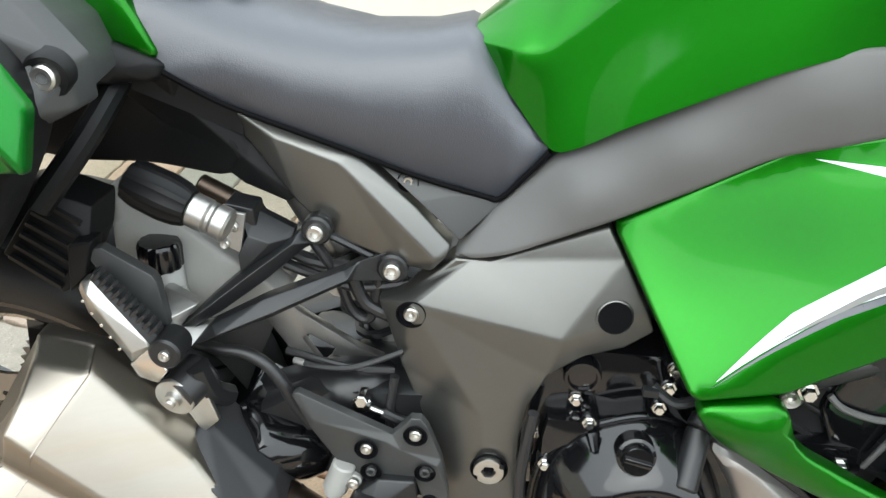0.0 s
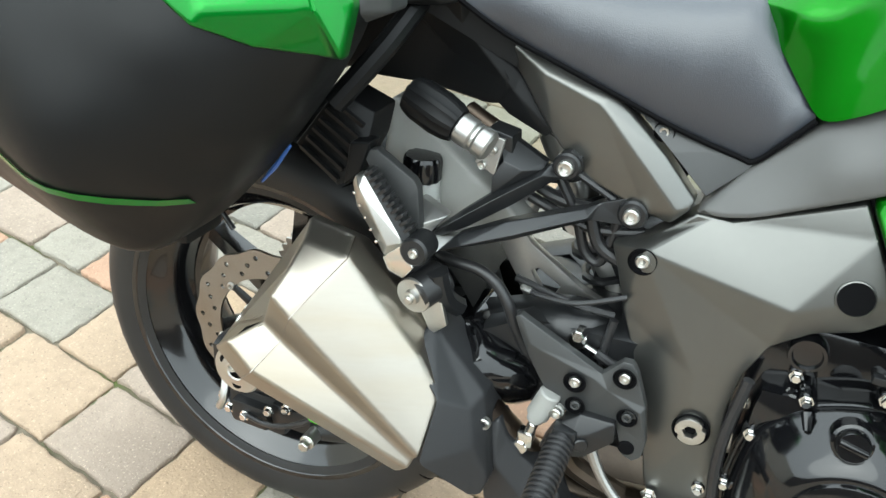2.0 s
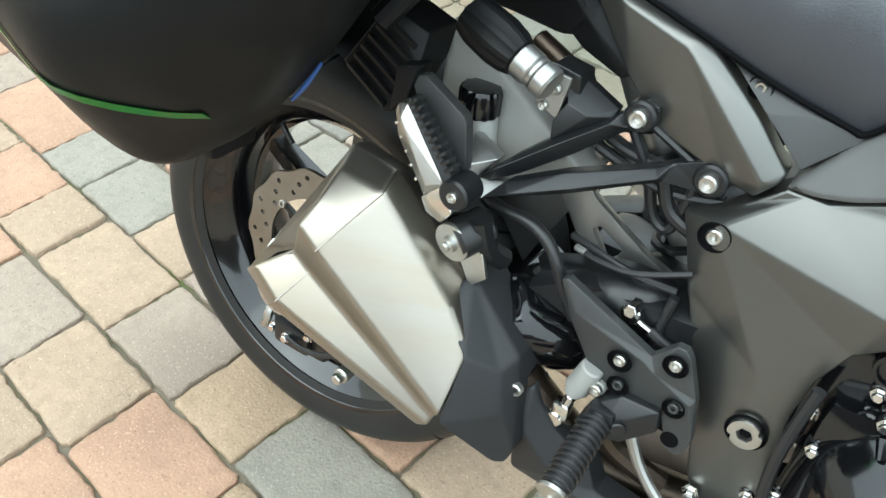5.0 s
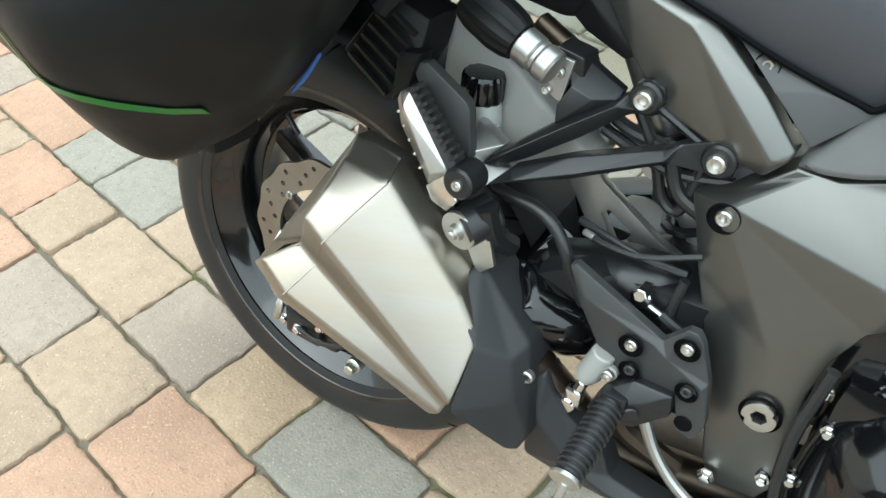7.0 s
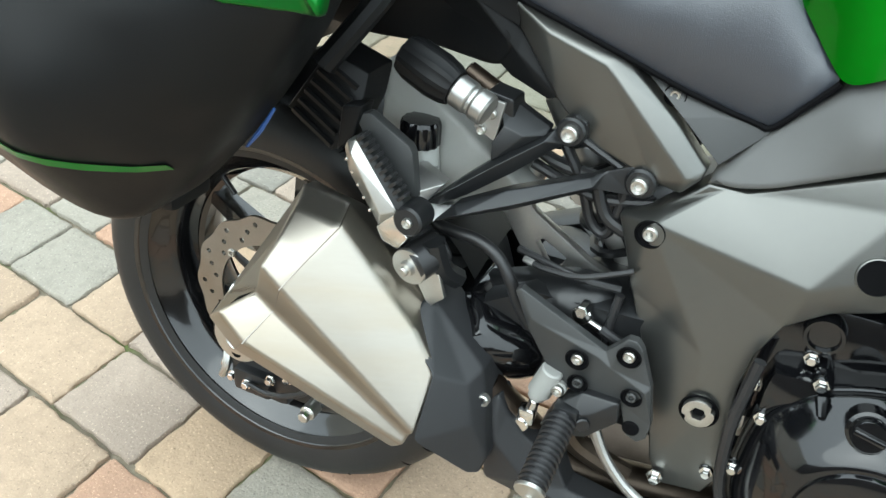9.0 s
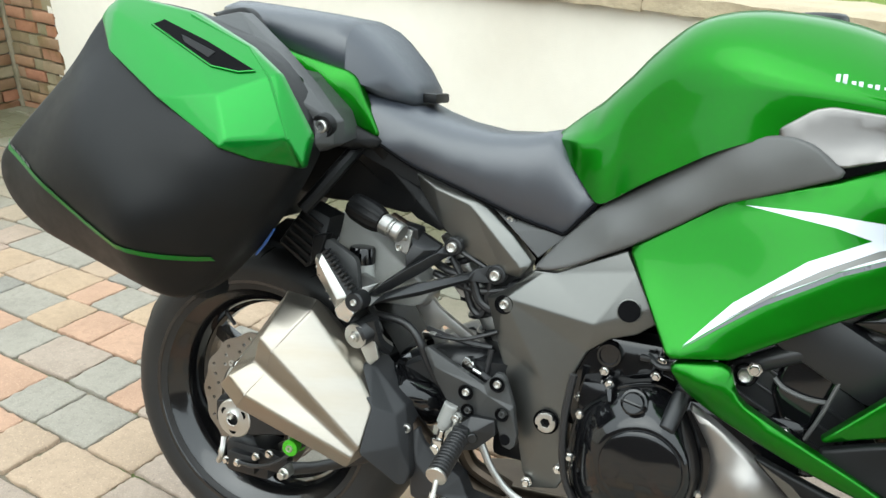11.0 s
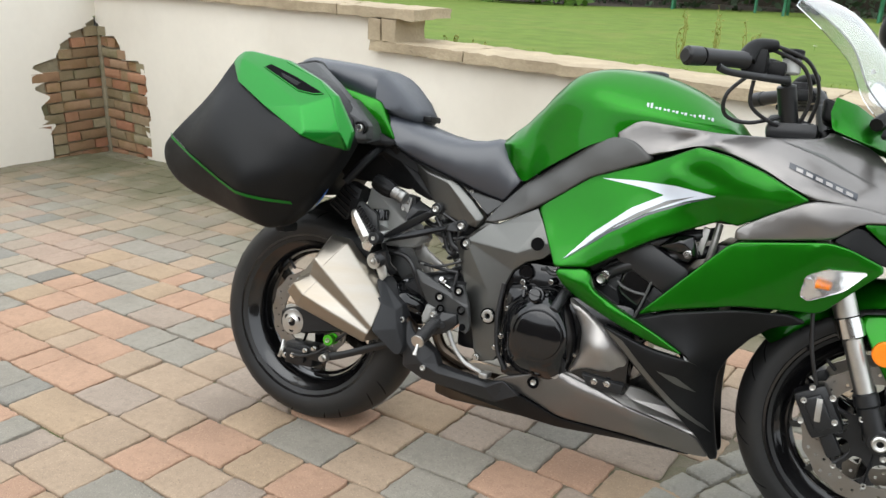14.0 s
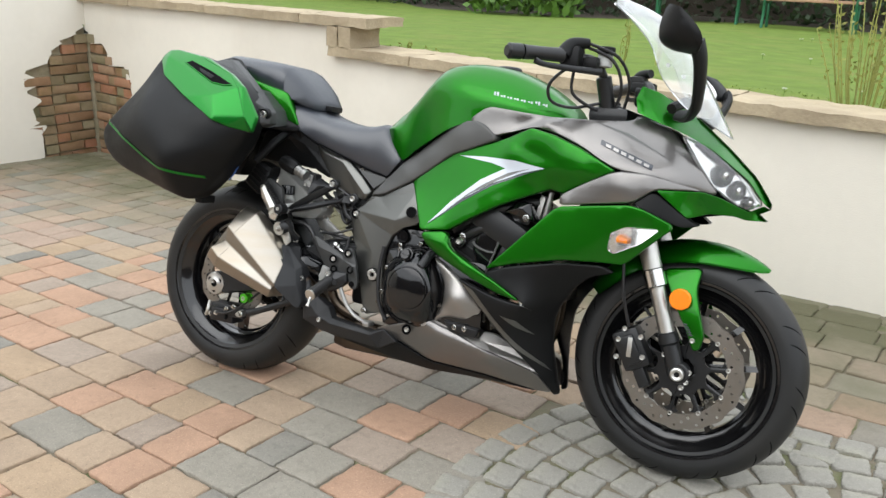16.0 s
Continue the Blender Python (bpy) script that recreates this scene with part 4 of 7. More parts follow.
def section(x, w, top, low, crown, mid, n=9):
    """Half-round cushion section: w half width, low edge and top height."""
    pts = []
    for i in range(n + 1):
        a = math.pi * i / n
        c, s = math.cos(a), math.sin(a)
        pts.append((x, w * math.copysign(abs(c) ** crown, c) * -1, low + (top - low) * max(0, s) ** mid))
    return pts + [(x, w * 0.8, low - 0.012), (x, -w * 0.8, low - 0.012)]


seat = put("rider_seat", loft([section(*r) for r in ((0.170, 0.105, 0.885, 0.845, 0.7, 0.7), (0.20, 0.118, 0.895, 0.825, 0.7, 0.6), (0.235, 0.116, 0.885, 0.808, 0.7, 0.55), (0.29, 0.108, 0.862, 0.780, 0.65, 0.5), (0.35, 0.100, 0.845, 0.757, 0.6, 0.5),
                                          (0.41, 0.092, 0.835, 0.735, 0.5, 0.5), (0.47, 0.085, 0.838, 0.713, 0.42, 0.5), (0.505, 0.082, 0.846, 0.703, 0.38, 0.45), (0.522, 0.081, 0.838, 0.699, 0.36, 0.42), (0.546, 0.081, 0.806, 0.697, 0.34, 0.40), (0.568, 0.082, 0.776, 0.722, 0.34, 0.4), (0.586, 0.082, 0.752, 0.744, 0.35, 0.4))]),
           VINYL, bike, "black vinyl rider seat", angle=70)
put("seat_welt", tube([(0.24, -0.115, 0.807), (0.29, -0.1075, 0.779), (0.35, -0.0995, 0.756), (0.41, -0.0915, 0.734), (0.47, -0.0845, 0.712), (0.53, -0.0805, 0.696), (0.546, -0.081, 0.695), (0.568, -0.082, 0.720), (0.588, -0.082, 0.745)], 0.003, 6), DARK, seat)
pil = put("pillion_seat", loft([section(*r) for r in ((-0.10, 0.06, 1.020, 1.005, 0.8, 0.8), (-0.07, 0.085, 1.026, 0.995, 0.7, 0.7), (0.0, 0.105, 1.020, 0.970, 0.6, 0.6), (0.08, 0.115, 1.012, 0.945, 0.5, 0.5), (0.15, 0.118, 1.003, 0.918, 0.45, 0.45), (0.175, 0.117, 0.992, 0.910, 0.45, 0.45))]),
          VINYL, bike, "black vinyl pillion seat", angle=70)
put("pillion_front", loft([section(*r) for r in ((0.174, 0.1165, 0.993, 0.908, 0.45, 0.45), (0.20, 0.112, 0.975, 0.898, 0.5, 0.5), (0.24, 0.098, 0.938, 0.885, 0.55, 0.55), (0.268, 0.075, 0.905, 0.880, 0.7, 0.7), (0.276, 0.05, 0.892, 0.882, 0.8, 0.8))]),
    VINYL_SMOOTH, pil, "smooth grey front face of the cushion", angle=70)
put("seat_catch", block((0.265, -0.03, 0.872), (0.30, 0.03, 0.888), 0.005), BLACK, bike)

# tank: shoulders, flat sides and a lower waist
def tank_row(x, top, wt, sh, ws, low, wl):
    """Half outline mirrored: top centre, shoulder (half width wt at height sh), side (ws), low edge (wl)."""
    right = [(x, -wl, low), (x, -(wl * 0.55 + ws * 0.45), low + (sh - low) * 0.32), (x, -ws * 1.005, low + (sh - low) * 0.62), (x, -ws * 1.0, low + (sh - low) * 0.80), (x, -ws * 0.985, low + (sh - low) * 0.88), (x, -wt, sh + (top - sh) * 0.20), (x, -wt * 0.70, sh + (top - sh) * 0.74), (x, -wt * 0.58, sh + (top - sh) * 0.86), (x, -wt * 0.30, sh + (top - sh) * 0.97), (x, 0, top)]
    return right + [(p[0], -p[1], p[2]) for p in right[-2::-1]]


def smooth_rows(rows, per=4):
    out = []
    for i in range(len(rows) - 1):
        for s in range(per):
            t = s / per
            a, b, c, d = rows[max(i - 1, 0)], rows[i], rows[i + 1], rows[min(i + 2, len(rows) - 1)]
            out.append([(Vector(b[j]) * 2 + (Vector(c[j]) - Vector(a[j])) * t + (2 * Vector(a[j]) - 5 * Vector(b[j]) + 4 * Vector(c[j]) - Vector(d[j])) * t * t
                         + (3 * Vector(b[j]) - Vector(a[j]) - 3 * Vector(c[j]) + Vector(d[j])) * t ** 3) * 0.5 for j in range(len(b))])
    return out + [[Vector(p) for p in rows[-1]]]


tank_rows = [tank_row(*r) for r in ((0.512, 0.846, 0.03, 0.836, 0.045, 0.824, 0.045), (0.545, 0.874, 0.052, 0.842, 0.072, 0.796, 0.070), (0.572, 0.895, 0.064, 0.850, 0.080, 0.764, 0.078), (0.592, 0.915, 0.073, 0.868, 0.082, 0.748, 0.088), (0.616, 0.940, 0.080, 0.890, 0.086, 0.758, 0.098), (0.65, 0.978, 0.092, 0.925, 0.097, 0.782, 0.112),
                                    (0.70, 1.018, 0.114, 0.962, 0.118, 0.812, 0.128), (0.76, 1.034, 0.128, 0.972, 0.140, 0.846, 0.145), (0.83, 1.034, 0.136, 0.956, 0.152, 0.870, 0.150), (0.91, 1.020, 0.138, 0.940, 0.153, 0.880, 0.151),
                                    (0.99, 0.988, 0.128, 0.925, 0.146, 0.880, 0.146), (1.06, 0.942, 0.095, 0.915, 0.125, 0.875, 0.130), (1.095, 0.905, 0.06, 0.893, 0.09, 0.868, 0.10))]
tank = put("fuel_tank", loft(smooth_rows(tank_rows, 4), False), GREEN, bike, "glossy candy green fuel tank", angle=80)
put("filler_cap", moved(lathe([(0.0001, 0.006), (0.030, 0.006), (0.034, 0.003), (0.036, -0.004)], 32), pose(0.86, 0, 1.028, 90, 0, 0)), SATIN, tank)

# maker's badge on the tank flank: small bars laid on the surface
tank_eval = tank.data


def on_flank(x, z):
    """Where a sideways ray at (x, z) meets the right flank of the tank."""
    best = -0.16
    vs = tank_eval.vertices
    hit = 0.0
    for f in tank_eval.polygons:
        pts = [vs[k].co for k in f.vertices]
        for tri in ((0, 1, 2), (0, 2, 3)):
            h = geometry.intersect_ray_tri(pts[tri[0]], pts[tri[1]], pts[tri[2]], Vector((0, 1, 0)), Vector((x, -1, z)), True)
            if h:
                hit = min(hit, h.y)
    return hit or best


for i, hgt in enumerate((0.015, 0.010, 0.010, 0.010, 0.010, 0.010, 0.014, 0.012)):
    bx = 0.890 + i * 0.0185
    bz = 0.944 - i * 0.0027
    for dx in (-0.007, 0.001):
        put("tank_badge_bar", block((bx + dx, on_flank(bx, bz) - 0.0012, bz - 0.007), (bx + dx + 0.0052, on_flank(bx, bz) + 0.001, bz - 0.007 + hgt), 0.0006), WHITE, tank)

# fairing


def both(name, skin, mat, label, thick=0.014, angle=50):
    ob = put(name, panel(skin, thick=thick), mat, bike, label, angle=angle)
    put(name, panel(skin, thick=thick, mirror=True), mat, bike, label, angle=angle)
    return ob


def crease(xs, zs, slope, above=False, soft=0.004):
    """A fold along a line: the skin turns inwards below (or above) it."""
    def fold(x, z):
        d = np.asarray(z, float) - np.interp(x, xs, zs)
        d = d if above else -d
        return slope * np.where(d > soft, d - soft / 2, np.where(d > 0, d * d / (2 * soft), 0.0))
    return fold


fair_low = crease((0.700, 0.742, 0.838, 0.922, 1.002, 1.062, 1.242), (0.545, 0.580, 0.655, 0.707, 0.742, 0.762, 0.772), 0.30)
fair_top = crease((0.648, 0.778, 0.951, 1.040, 1.102, 1.228), (0.695, 0.768, 0.822, 0.797, 0.777, 0.776), -0.35, True, 0.002)
fair_skin = Skin([(0.650, -0.118, 0.692), (0.716, -0.127, 0.738), (0.784, -0.136, 0.784), (0.902, -0.156, 0.820), (1.011, -0.167, 0.864), (1.075, -0.172, 0.851), (1.148, -0.182, 0.824), (1.242, -0.202, 0.776), (1.17, -0.197, 0.738),
                  (1.109, -0.19, 0.706), (1.071, -0.183, 0.712), (1.015, -0.196, 0.688), (0.941, -0.206, 0.655), (0.870, -0.210, 0.614), (0.809, -0.208, 0.575), (0.728, -0.202, 0.565)],
                 [(0.955, -0.176, 0.825), (1.03, -0.186, 0.803), (1.097, -0.197, 0.782), (1.16, -0.202, 0.779), (0.967, -0.182, 0.746), (0.80, -0.166, 0.68), (0.70, -0.155, 0.64)], 0.005, step=0.011, cut=0.05, fold=lambda x, z: fair_low(x, z) + fair_top(x, z))
fair = both("side_fairing", fair_skin, GREEN, "glossy candy green side fairing")
stripe_loop = [(0.80, 0, 0.777), (0.888, 0, 0.780), (0.976, 0, 0.777), (1.059, 0, 0.764), (0.999, 0, 0.747), (0.92, 0, 0.713), (0.837, 0, 0.662), (0.746, 0, 0.586), (0.801, 0, 0.651), (0.883, 0, 0.719), (0.951, 0, 0.755), (0.91, 0, 0.765)]
put("stripe", panel(fair_skin, stripe_loop, thick=0.0006, proud=0.0012), WHITE, fair, "pale chevron stripe")
put("stripe_edge", panel(fair_skin, [(1.062, 0, 0.763), (1.002, 0, 0.742), (0.922, 0, 0.707), (0.838, 0, 0.655), (0.742, 0, 0.580), (0.837, 0, 0.661), (0.92, 0, 0.712), (0.999, 0, 0.746)], thick=0.0006, proud=0.0010), INK, fair, "dark edge of the stripe")
put("inner_stripe", panel(fair_skin, [(0.90, 0, 0.711), (0.96, 0, 0.744), (1.02, 0, 0.760), (0.99, 0, 0.7485), (0.935, 0, 0.722), (0.86, 0, 0.678), (0.79, 0, 0.625), (0.85, 0, 0.676)], thick=0.0006, proud=0.0018), GREY, fair, "grey inner stripe")
arm_skin = Skin([(0.729, -0.202, 0.561), (0.809, -0.202, 0.572), (0.825, -0.207, 0.527), (0.915, -0.212, 0.483), (0.981, -0.216, 0.454), (1.045, -0.219, 0.419), (0.974, -0.216, 0.429), (0.883, -0.216, 0.461), (0.798, -0.212, 0.496), (0.753, -0.206, 0.525)],
                [(0.775, -0.212, 0.545), (0.87, -0.217, 0.486)], 0.004, fold=crease((0.72, 0.80, 0.90, 1.05), (0.552, 0.535, 0.480, 0.420), 0.5))
both("fairing_arm", arm_skin, GREEN, "green lower arm of the fairing")
low_skin = Skin([(0.922, -0.193, 0.484), (1.01, -0.196, 0.576), (1.105, -0.199, 0.674), (1.289, -0.209, 0.698), (1.327, -0.209, 0.690), (1.400, -0.190, 0.658), (1.348, -0.196, 0.609), (1.29, -0.188, 0.550), (1.237, -0.191, 0.548), (1.132, -0.194, 0.54), (0.998, -0.194, 0.510)],
                [(1.15, -0.199, 0.61), (1.30, -0.205, 0.66)], 0.004)
both("lower_fairing", low_skin, GREEN, "green lower fairing panel")
cowl_skin = Skin([(0.92, -0.198, 0.476), (0.998, -0.205, 0.505), (1.133, -0.206, 0.534), (1.238, -0.198, 0.541), (1.27, -0.19, 0.527), (1.207, -0.183, 0.507), (1.165, -0.160, 0.472), (1.124, -0.125, 0.416), (1.103, -0.105, 0.368), (1.102, -0.086, 0.295), (1.112, -0.062, 0.222), (1.124, -0.045, 0.156),
                  (1.106, -0.045, 0.150), (1.085, -0.110, 0.210), (1.023, -0.185, 0.291), (0.967, -0.198, 0.343), (0.903, -0.198, 0.402), (0.846, -0.193, 0.454), (0.963, -0.211, 0.421), (1.058, -0.216, 0.410), (1.0, -0.208, 0.442)], (), 0.005)
cowl = both("lower_cowl", cowl_skin, BLACK, "matt black lower cowl", 0.010)
put("cowl_flash", panel(cowl_skin, [(1.038, 0, 0.421), (1.045, 0, 0.410), (1.068, 0, 0.398)], thick=0.0006, proud=0.0012), GREY, cowl)
put("cowl_arrow", panel(cowl_skin, [(0.988, 0, 0.374), (1.030, 0, 0.366), (1.068, 0, 0.328), (1.025, 0, 0.350)], thick=0.0006, proud=0.0012), GREY, cowl)
put("cowl_edge", panel(cowl_skin, [(0.86, 0, 0.446), (0.91, 0, 0.402), (0.972, 0, 0.345), (1.03, 0, 0.290), (1.105, 0, 0.225), (1.09, 0, 0.245), (1.035, 0, 0.300), (0.975, 0, 0.358), (0.905, 0, 0.425)], thick=0.001, proud=0.0012), GREY, cowl)
belly_skin = Skin([(0.585, -0.155, 0.259), (0.698, -0.165, 0.299), (0.749, -0.17, 0.322), (0.782, -0.175, 0.314), (0.845, -0.175, 0.296), (0.931, -0.172, 0.269), (1.075, -0.125, 0.222), (1.108, -0.060, 0.160), (1.070, -0.070, 0.160), (0.917, -0.12, 0.189), (0.759, -0.12, 0.193), (0.655, -0.13, 0.234)],
                  [(0.80, -0.172, 0.285), (0.95, -0.165, 0.245)], 0.004, step=0.012, fold=crease((0.60, 0.741, 0.778, 0.841, 0.961, 1.102, 1.16), (0.262, 0.312, 0.302, 0.281, 0.258, 0.214, 0.18), 0.9, True, 0.002))
both("belly_pan", belly_skin, WING, "metallic silver belly pan", 0.03)
bolt(bike, 0.70, -0.166, 0.278, 1.1, cup=True)
# Bevel in paler silver than the pan, painting the highlight along its top.
put("belly_bevel", facet([(0.741, -0.168, 0.316), (0.778, -0.168, 0.306), (0.841, -0.168, 0.287), (0.961, -0.166, 0.263), (1.075, -0.128, 0.226), (1.060, -0.122, 0.246), (1.02, -0.128, 0.278), (0.95, -0.125, 0.305), (0.88, -0.130, 0.308), (0.80, -0.150, 0.318)],
                         [(0.93, -0.148, 0.283)], [(2, 10), (10, 5)], 0.01, 0.0015), SILVER, bike, "upper edge of the belly pan, paler silver painting its highlight", angle=40)
black_skin = Skin([(0.336, -0.15, 0.279), (0.391, -0.16, 0.273), (0.444, -0.16, 0.25), (0.475, -0.16, 0.232), (0.572, -0.16, 0.239), (0.655, -0.142, 0.232), (0.759, -0.123, 0.191), (0.918, -0.121, 0.187), (1.072, -0.070, 0.158), (0.911, -0.1, 0.168),
                   (0.752, -0.1, 0.160), (0.639, -0.1, 0.168), (0.398, -0.1, 0.201), (0.337, -0.12, 0.227)], (), 0.005)
put("belly_guard", panel(black_skin, thick=0.06), BLACK, bike, "black lower belly guard")
bolt(bike, 0.412, -0.178, 0.257, 1.1)
wing_fold = crease((0.80, 1.06, 1.12, 1.187, 1.270, 1.377, 1.48), (1.2, 0.96, 0.905, 0.885, 0.843, 0.800, 0.745), 0.42, True, 0.002)
wing_low = crease((0.80, 1.10, 1.24, 1.355, 1.47), (0.0, 0.76, 0.800, 0.780, 0.750), 0.45, False, 0.004)


def wing_dish(x, z):
    """The sky-facing facet between a slanting crease and the lip below it."""
    x, z = np.asarray(x, float), np.asarray(z, float)
    lip = z - np.interp(x, (0.90, 0.98, 1.047, 1.08, 1.12), (0.836, 0.850, 0.869, 0.888, 0.94))
    return 0.30 * np.maximum(0.0, np.minimum(lip, 0.65 * (x - 0.93) - 0.76 * (z - 0.85)))


wing_skin = Skin([(0.817, -0.153, 0.874), (0.873, -0.156, 0.914), (0.977, -0.157, 0.903), (1.062, -0.153, 0.897), (1.171, -0.142, 0.898), (1.249, -0.130, 0.905), (1.26, -0.12, 0.922), (1.346, -0.122, 0.890), (1.43, -0.125, 0.8), (1.477, -0.1, 0.741),
                  (1.39, -0.165, 0.750), (1.311, -0.188, 0.773), (1.242, -0.202, 0.779), (1.148, -0.183, 0.827), (1.075, -0.173, 0.855), (1.009, -0.166, 0.868), (0.898, -0.163, 0.834)],
                 [(0.98, -0.176, 0.853), (1.047, -0.179, 0.871), (1.12, -0.174, 0.858), (1.20, -0.174, 0.838), (1.30, -0.163, 0.808), (1.2, -0.182, 0.815), (1.20, -0.152, 0.872), (1.30, -0.138, 0.850)], 0.004, step=0.012, fold=lambda x, z: wing_fold(x, z) + wing_low(x, z) + wing_dish(x, z))
wing = both("upper_fairing", wing_skin, WING, "metallic silver upper fairing")
plaque = put("badge_plaque", panel(wing_skin, [(1.192, 0, 0.850), (1.325, 0, 0.799), (1.325, 0, 0.785), (1.192, 0, 0.838)], thick=0.0008, proud=0.0014), INK, wing, "narrow dark plaque")
for i in range(6):
    x = 1.206 + i * 0.0195
    put("badge_bar", panel(wing_skin, [(x, 0, 0.841 - i * 0.0076), (x + 0.013, 0, 0.836 - i * 0.0076), (x + 0.013, 0, 0.829 - i * 0.0076), (x, 0, 0.834 - i * 0.0076)], thick=0.0008, proud=0.0024), SILVER, plaque)
# Flat darker grey strip paints the shaded side of the fairing fold.
put("fairing_crease", panel(wing_skin, [(1.17, 0, 0.893), (1.25, 0, 0.872), (1.36, 0, 0.815), (1.25, 0, 0.865)], thick=0.001, proud=0.0012), GREY, wing)
wl_skin = Skin([(1.107, -0.19, 0.703), (1.17, -0.195, 0.74), (1.242, -0.202, 0.776), (1.325, -0.19, 0.776), (1.446, -0.14, 0.748), (1.34, -0.19, 0.741), (1.292, -0.198, 0.702), (1.108, -0.193, 0.677)], [(1.26, -0.206, 0.74)], 0.005)
both("fairing_blade", wl_skin, WING, "metallic silver fairing blade")
nose_skin = Skin([(1.26, -0.12, 0.924), (1.347, -0.12, 0.893), (1.385, -0.115, 0.879), (1.446, -0.08, 0.85), (1.534, -0.045, 0.785), (1.575, -0.02, 0.731), (1.591, 0.0, 0.718), (1.592, 0.0, 0.733), (1.549, 0.0, 0.794), (1.475, 0.0, 0.862),
                  (1.395, 0.0, 0.927), (1.347, -0.03, 0.953), (1.302, -0.07, 0.981), (1.26, -0.1, 0.993), (1.253, -0.12, 0.959)], [(1.33, -0.085, 0.935)], 0.002, cut=0.08)
both("nose_cowl", nose_skin, GREEN, "glossy green nose cowl", 0.01)
lamp_skin = Skin([(1.374, -0.126, 0.878), (1.399, -0.115, 0.874), (1.447, -0.082, 0.847), (1.531, -0.046, 0.782), (1.573, -0.025, 0.728), (1.544, -0.04, 0.711), (1.499, -0.075, 0.73), (1.448, -0.108, 0.768), (1.412, -0.122, 0.819)], [(1.47, -0.092, 0.79)], 0.003)
lamp_bowl = both("headlight_bowl", Skin([(p.x, p.y + 0.028, p.z) for p in lamp_skin.loop[::3]], [(1.47, -0.045, 0.79)], 0.002, cut=0), CHROME, "bright headlight reflector", 0.004)
lens = both("headlight_lens", lamp_skin, LENS, "clear headlight lens", 0.002)
for x, y, z, r in ((1.478, -0.066, 0.790, 0.017), (1.512, -0.048, 0.757, 0.016), (1.540, -0.034, 0.732, 0.010)):
    pj = put("projector", moved(lathe([(0.0001, -0.010), (r * 0.5, -0.008), (r * 0.8, -0.002), (r * 0.85, 0.004)], 24), pose(x, y, z, 0, 0, 40)), CHROME, lamp_bowl, "bright lamp projector")
    put("projector_shroud", moved(lathe([(r * 0.85, -0.001), (r * 1.1, -0.004), (r * 1.5, 0.004), (r * 1.5, 0.012)], 20), pose(x, y, z, 0, 0, 40)), GLOSS, pj)
put("lamp_brow", tube([(1.405, -0.095, 0.862), (1.452, -0.068, 0.832), (1.50, -0.048, 0.795)], [0.004, 0.010, 0.003], 8), GLOSS, lamp_bowl)
chin_skin = Skin([(1.342, -0.188, 0.74), (1.446, -0.14, 0.746), (1.481, -0.1, 0.736), (1.544, -0.04, 0.708), (1.573, -0.02, 0.726), (1.591, 0.0, 0.718), (1.567, 0.0, 0.705), (1.589, 0.0, 0.688), (1.539, -0.03, 0.687), (1.515, -0.06, 0.694), (1.46, -0.1, 0.695), (1.417, -0.15, 0.679)], (), 0.002, cut=0.06)
both("chin_cowl", chin_skin, GREEN, "green chin under the headlights", 0.01)
duct_skin = Skin([(1.338, -0.18, 0.738), (1.417, -0.15, 0.679), (1.444, -0.13, 0.662), (1.405, -0.16, 0.655), (1.325, -0.19, 0.688), (1.29, -0.19, 0.701)], (), 0.003)
both("intake_duct", duct_skin, BLACK, "black intake duct", 0.05)
put("nose_core", loft([[(x, -w, z0), (x, -w * 0.8, z1), (x, w * 0.8, z1), (x, w, z0)] for x, w, z0, z1 in ((1.14, 0.115, 0.66, 0.86), (1.30, 0.10, 0.67, 0.87), (1.42, 0.07, 0.68, 0.82), (1.52, 0.02, 0.70, 0.74))]), DARK, bike)
ind_skin = Skin([(1.247, -0.207, 0.584), (1.253, -0.220, 0.626), (1.29, -0.226, 0.646), (1.367, -0.205, 0.648), (1.327, -0.224, 0.607), (1.264, -0.210, 0.575)], [(1.29, -0.236, 0.62)], 0.004, cut=0.1)
ind = both("indicator", ind_skin, LENS, "clear front indicator lens", 0.02)
ind.visible_shadow = lens.visible_shadow = False
put("indicator_bowl", panel(Skin([(p.x, p.y + 0.010, p.z) for p in ind_skin.loop[::2]], (), 0.001, cut=0), thick=0.003), CHROME, ind)
put("indicator_bulb", tube([(1.275, -0.222, 0.615), (1.30, -0.226, 0.612)], [0.009, 0.006], 10), ORANGE, ind)

# windscreen
near_edge = [(1.374, -0.12, 0.946), (1.317, -0.135, 1.009), (1.277, -0.135, 1.090), (1.215, -0.105, 1.154), (1.150, -0.05, 1.205)]
centre = [(1.483, 0.0, 0.883), (1.416, 0.0, 0.995), (1.352, 0.0, 1.091), (1.272, 0.0, 1.178), (1.165, 0.0, 1.226)]
rows = []
for a, b in zip(curve_points(near_edge, 5), curve_points(centre, 5)):
    row = []
    for i in range(-8, 9):
        s = abs(i) / 8
        p = b.lerp(a, s)
        p.x = b.x + (a.x - b.x) * s ** 1.9
        p.z = b.z + (a.z - b.z) * s ** 1.9
        row.append((p.x, abs(a.y) * (i / 8), p.z))
    rows.append(row)
g0 = loft(rows, False)
gn = len(g0[0])
glass = ([*g0[0], *[(x - 0.0025, y * 0.985, z - 0.0015) for x, y, z in g0[0]]], [*g0[1], *[tuple(i + gn for i in f[::-1]) for f in g0[1]]])
screen = put("windscreen", glass, SCREEN, bike, "clear acrylic windscreen, milky white for the sky's reflection", angle=80)
screen.visible_shadow = False
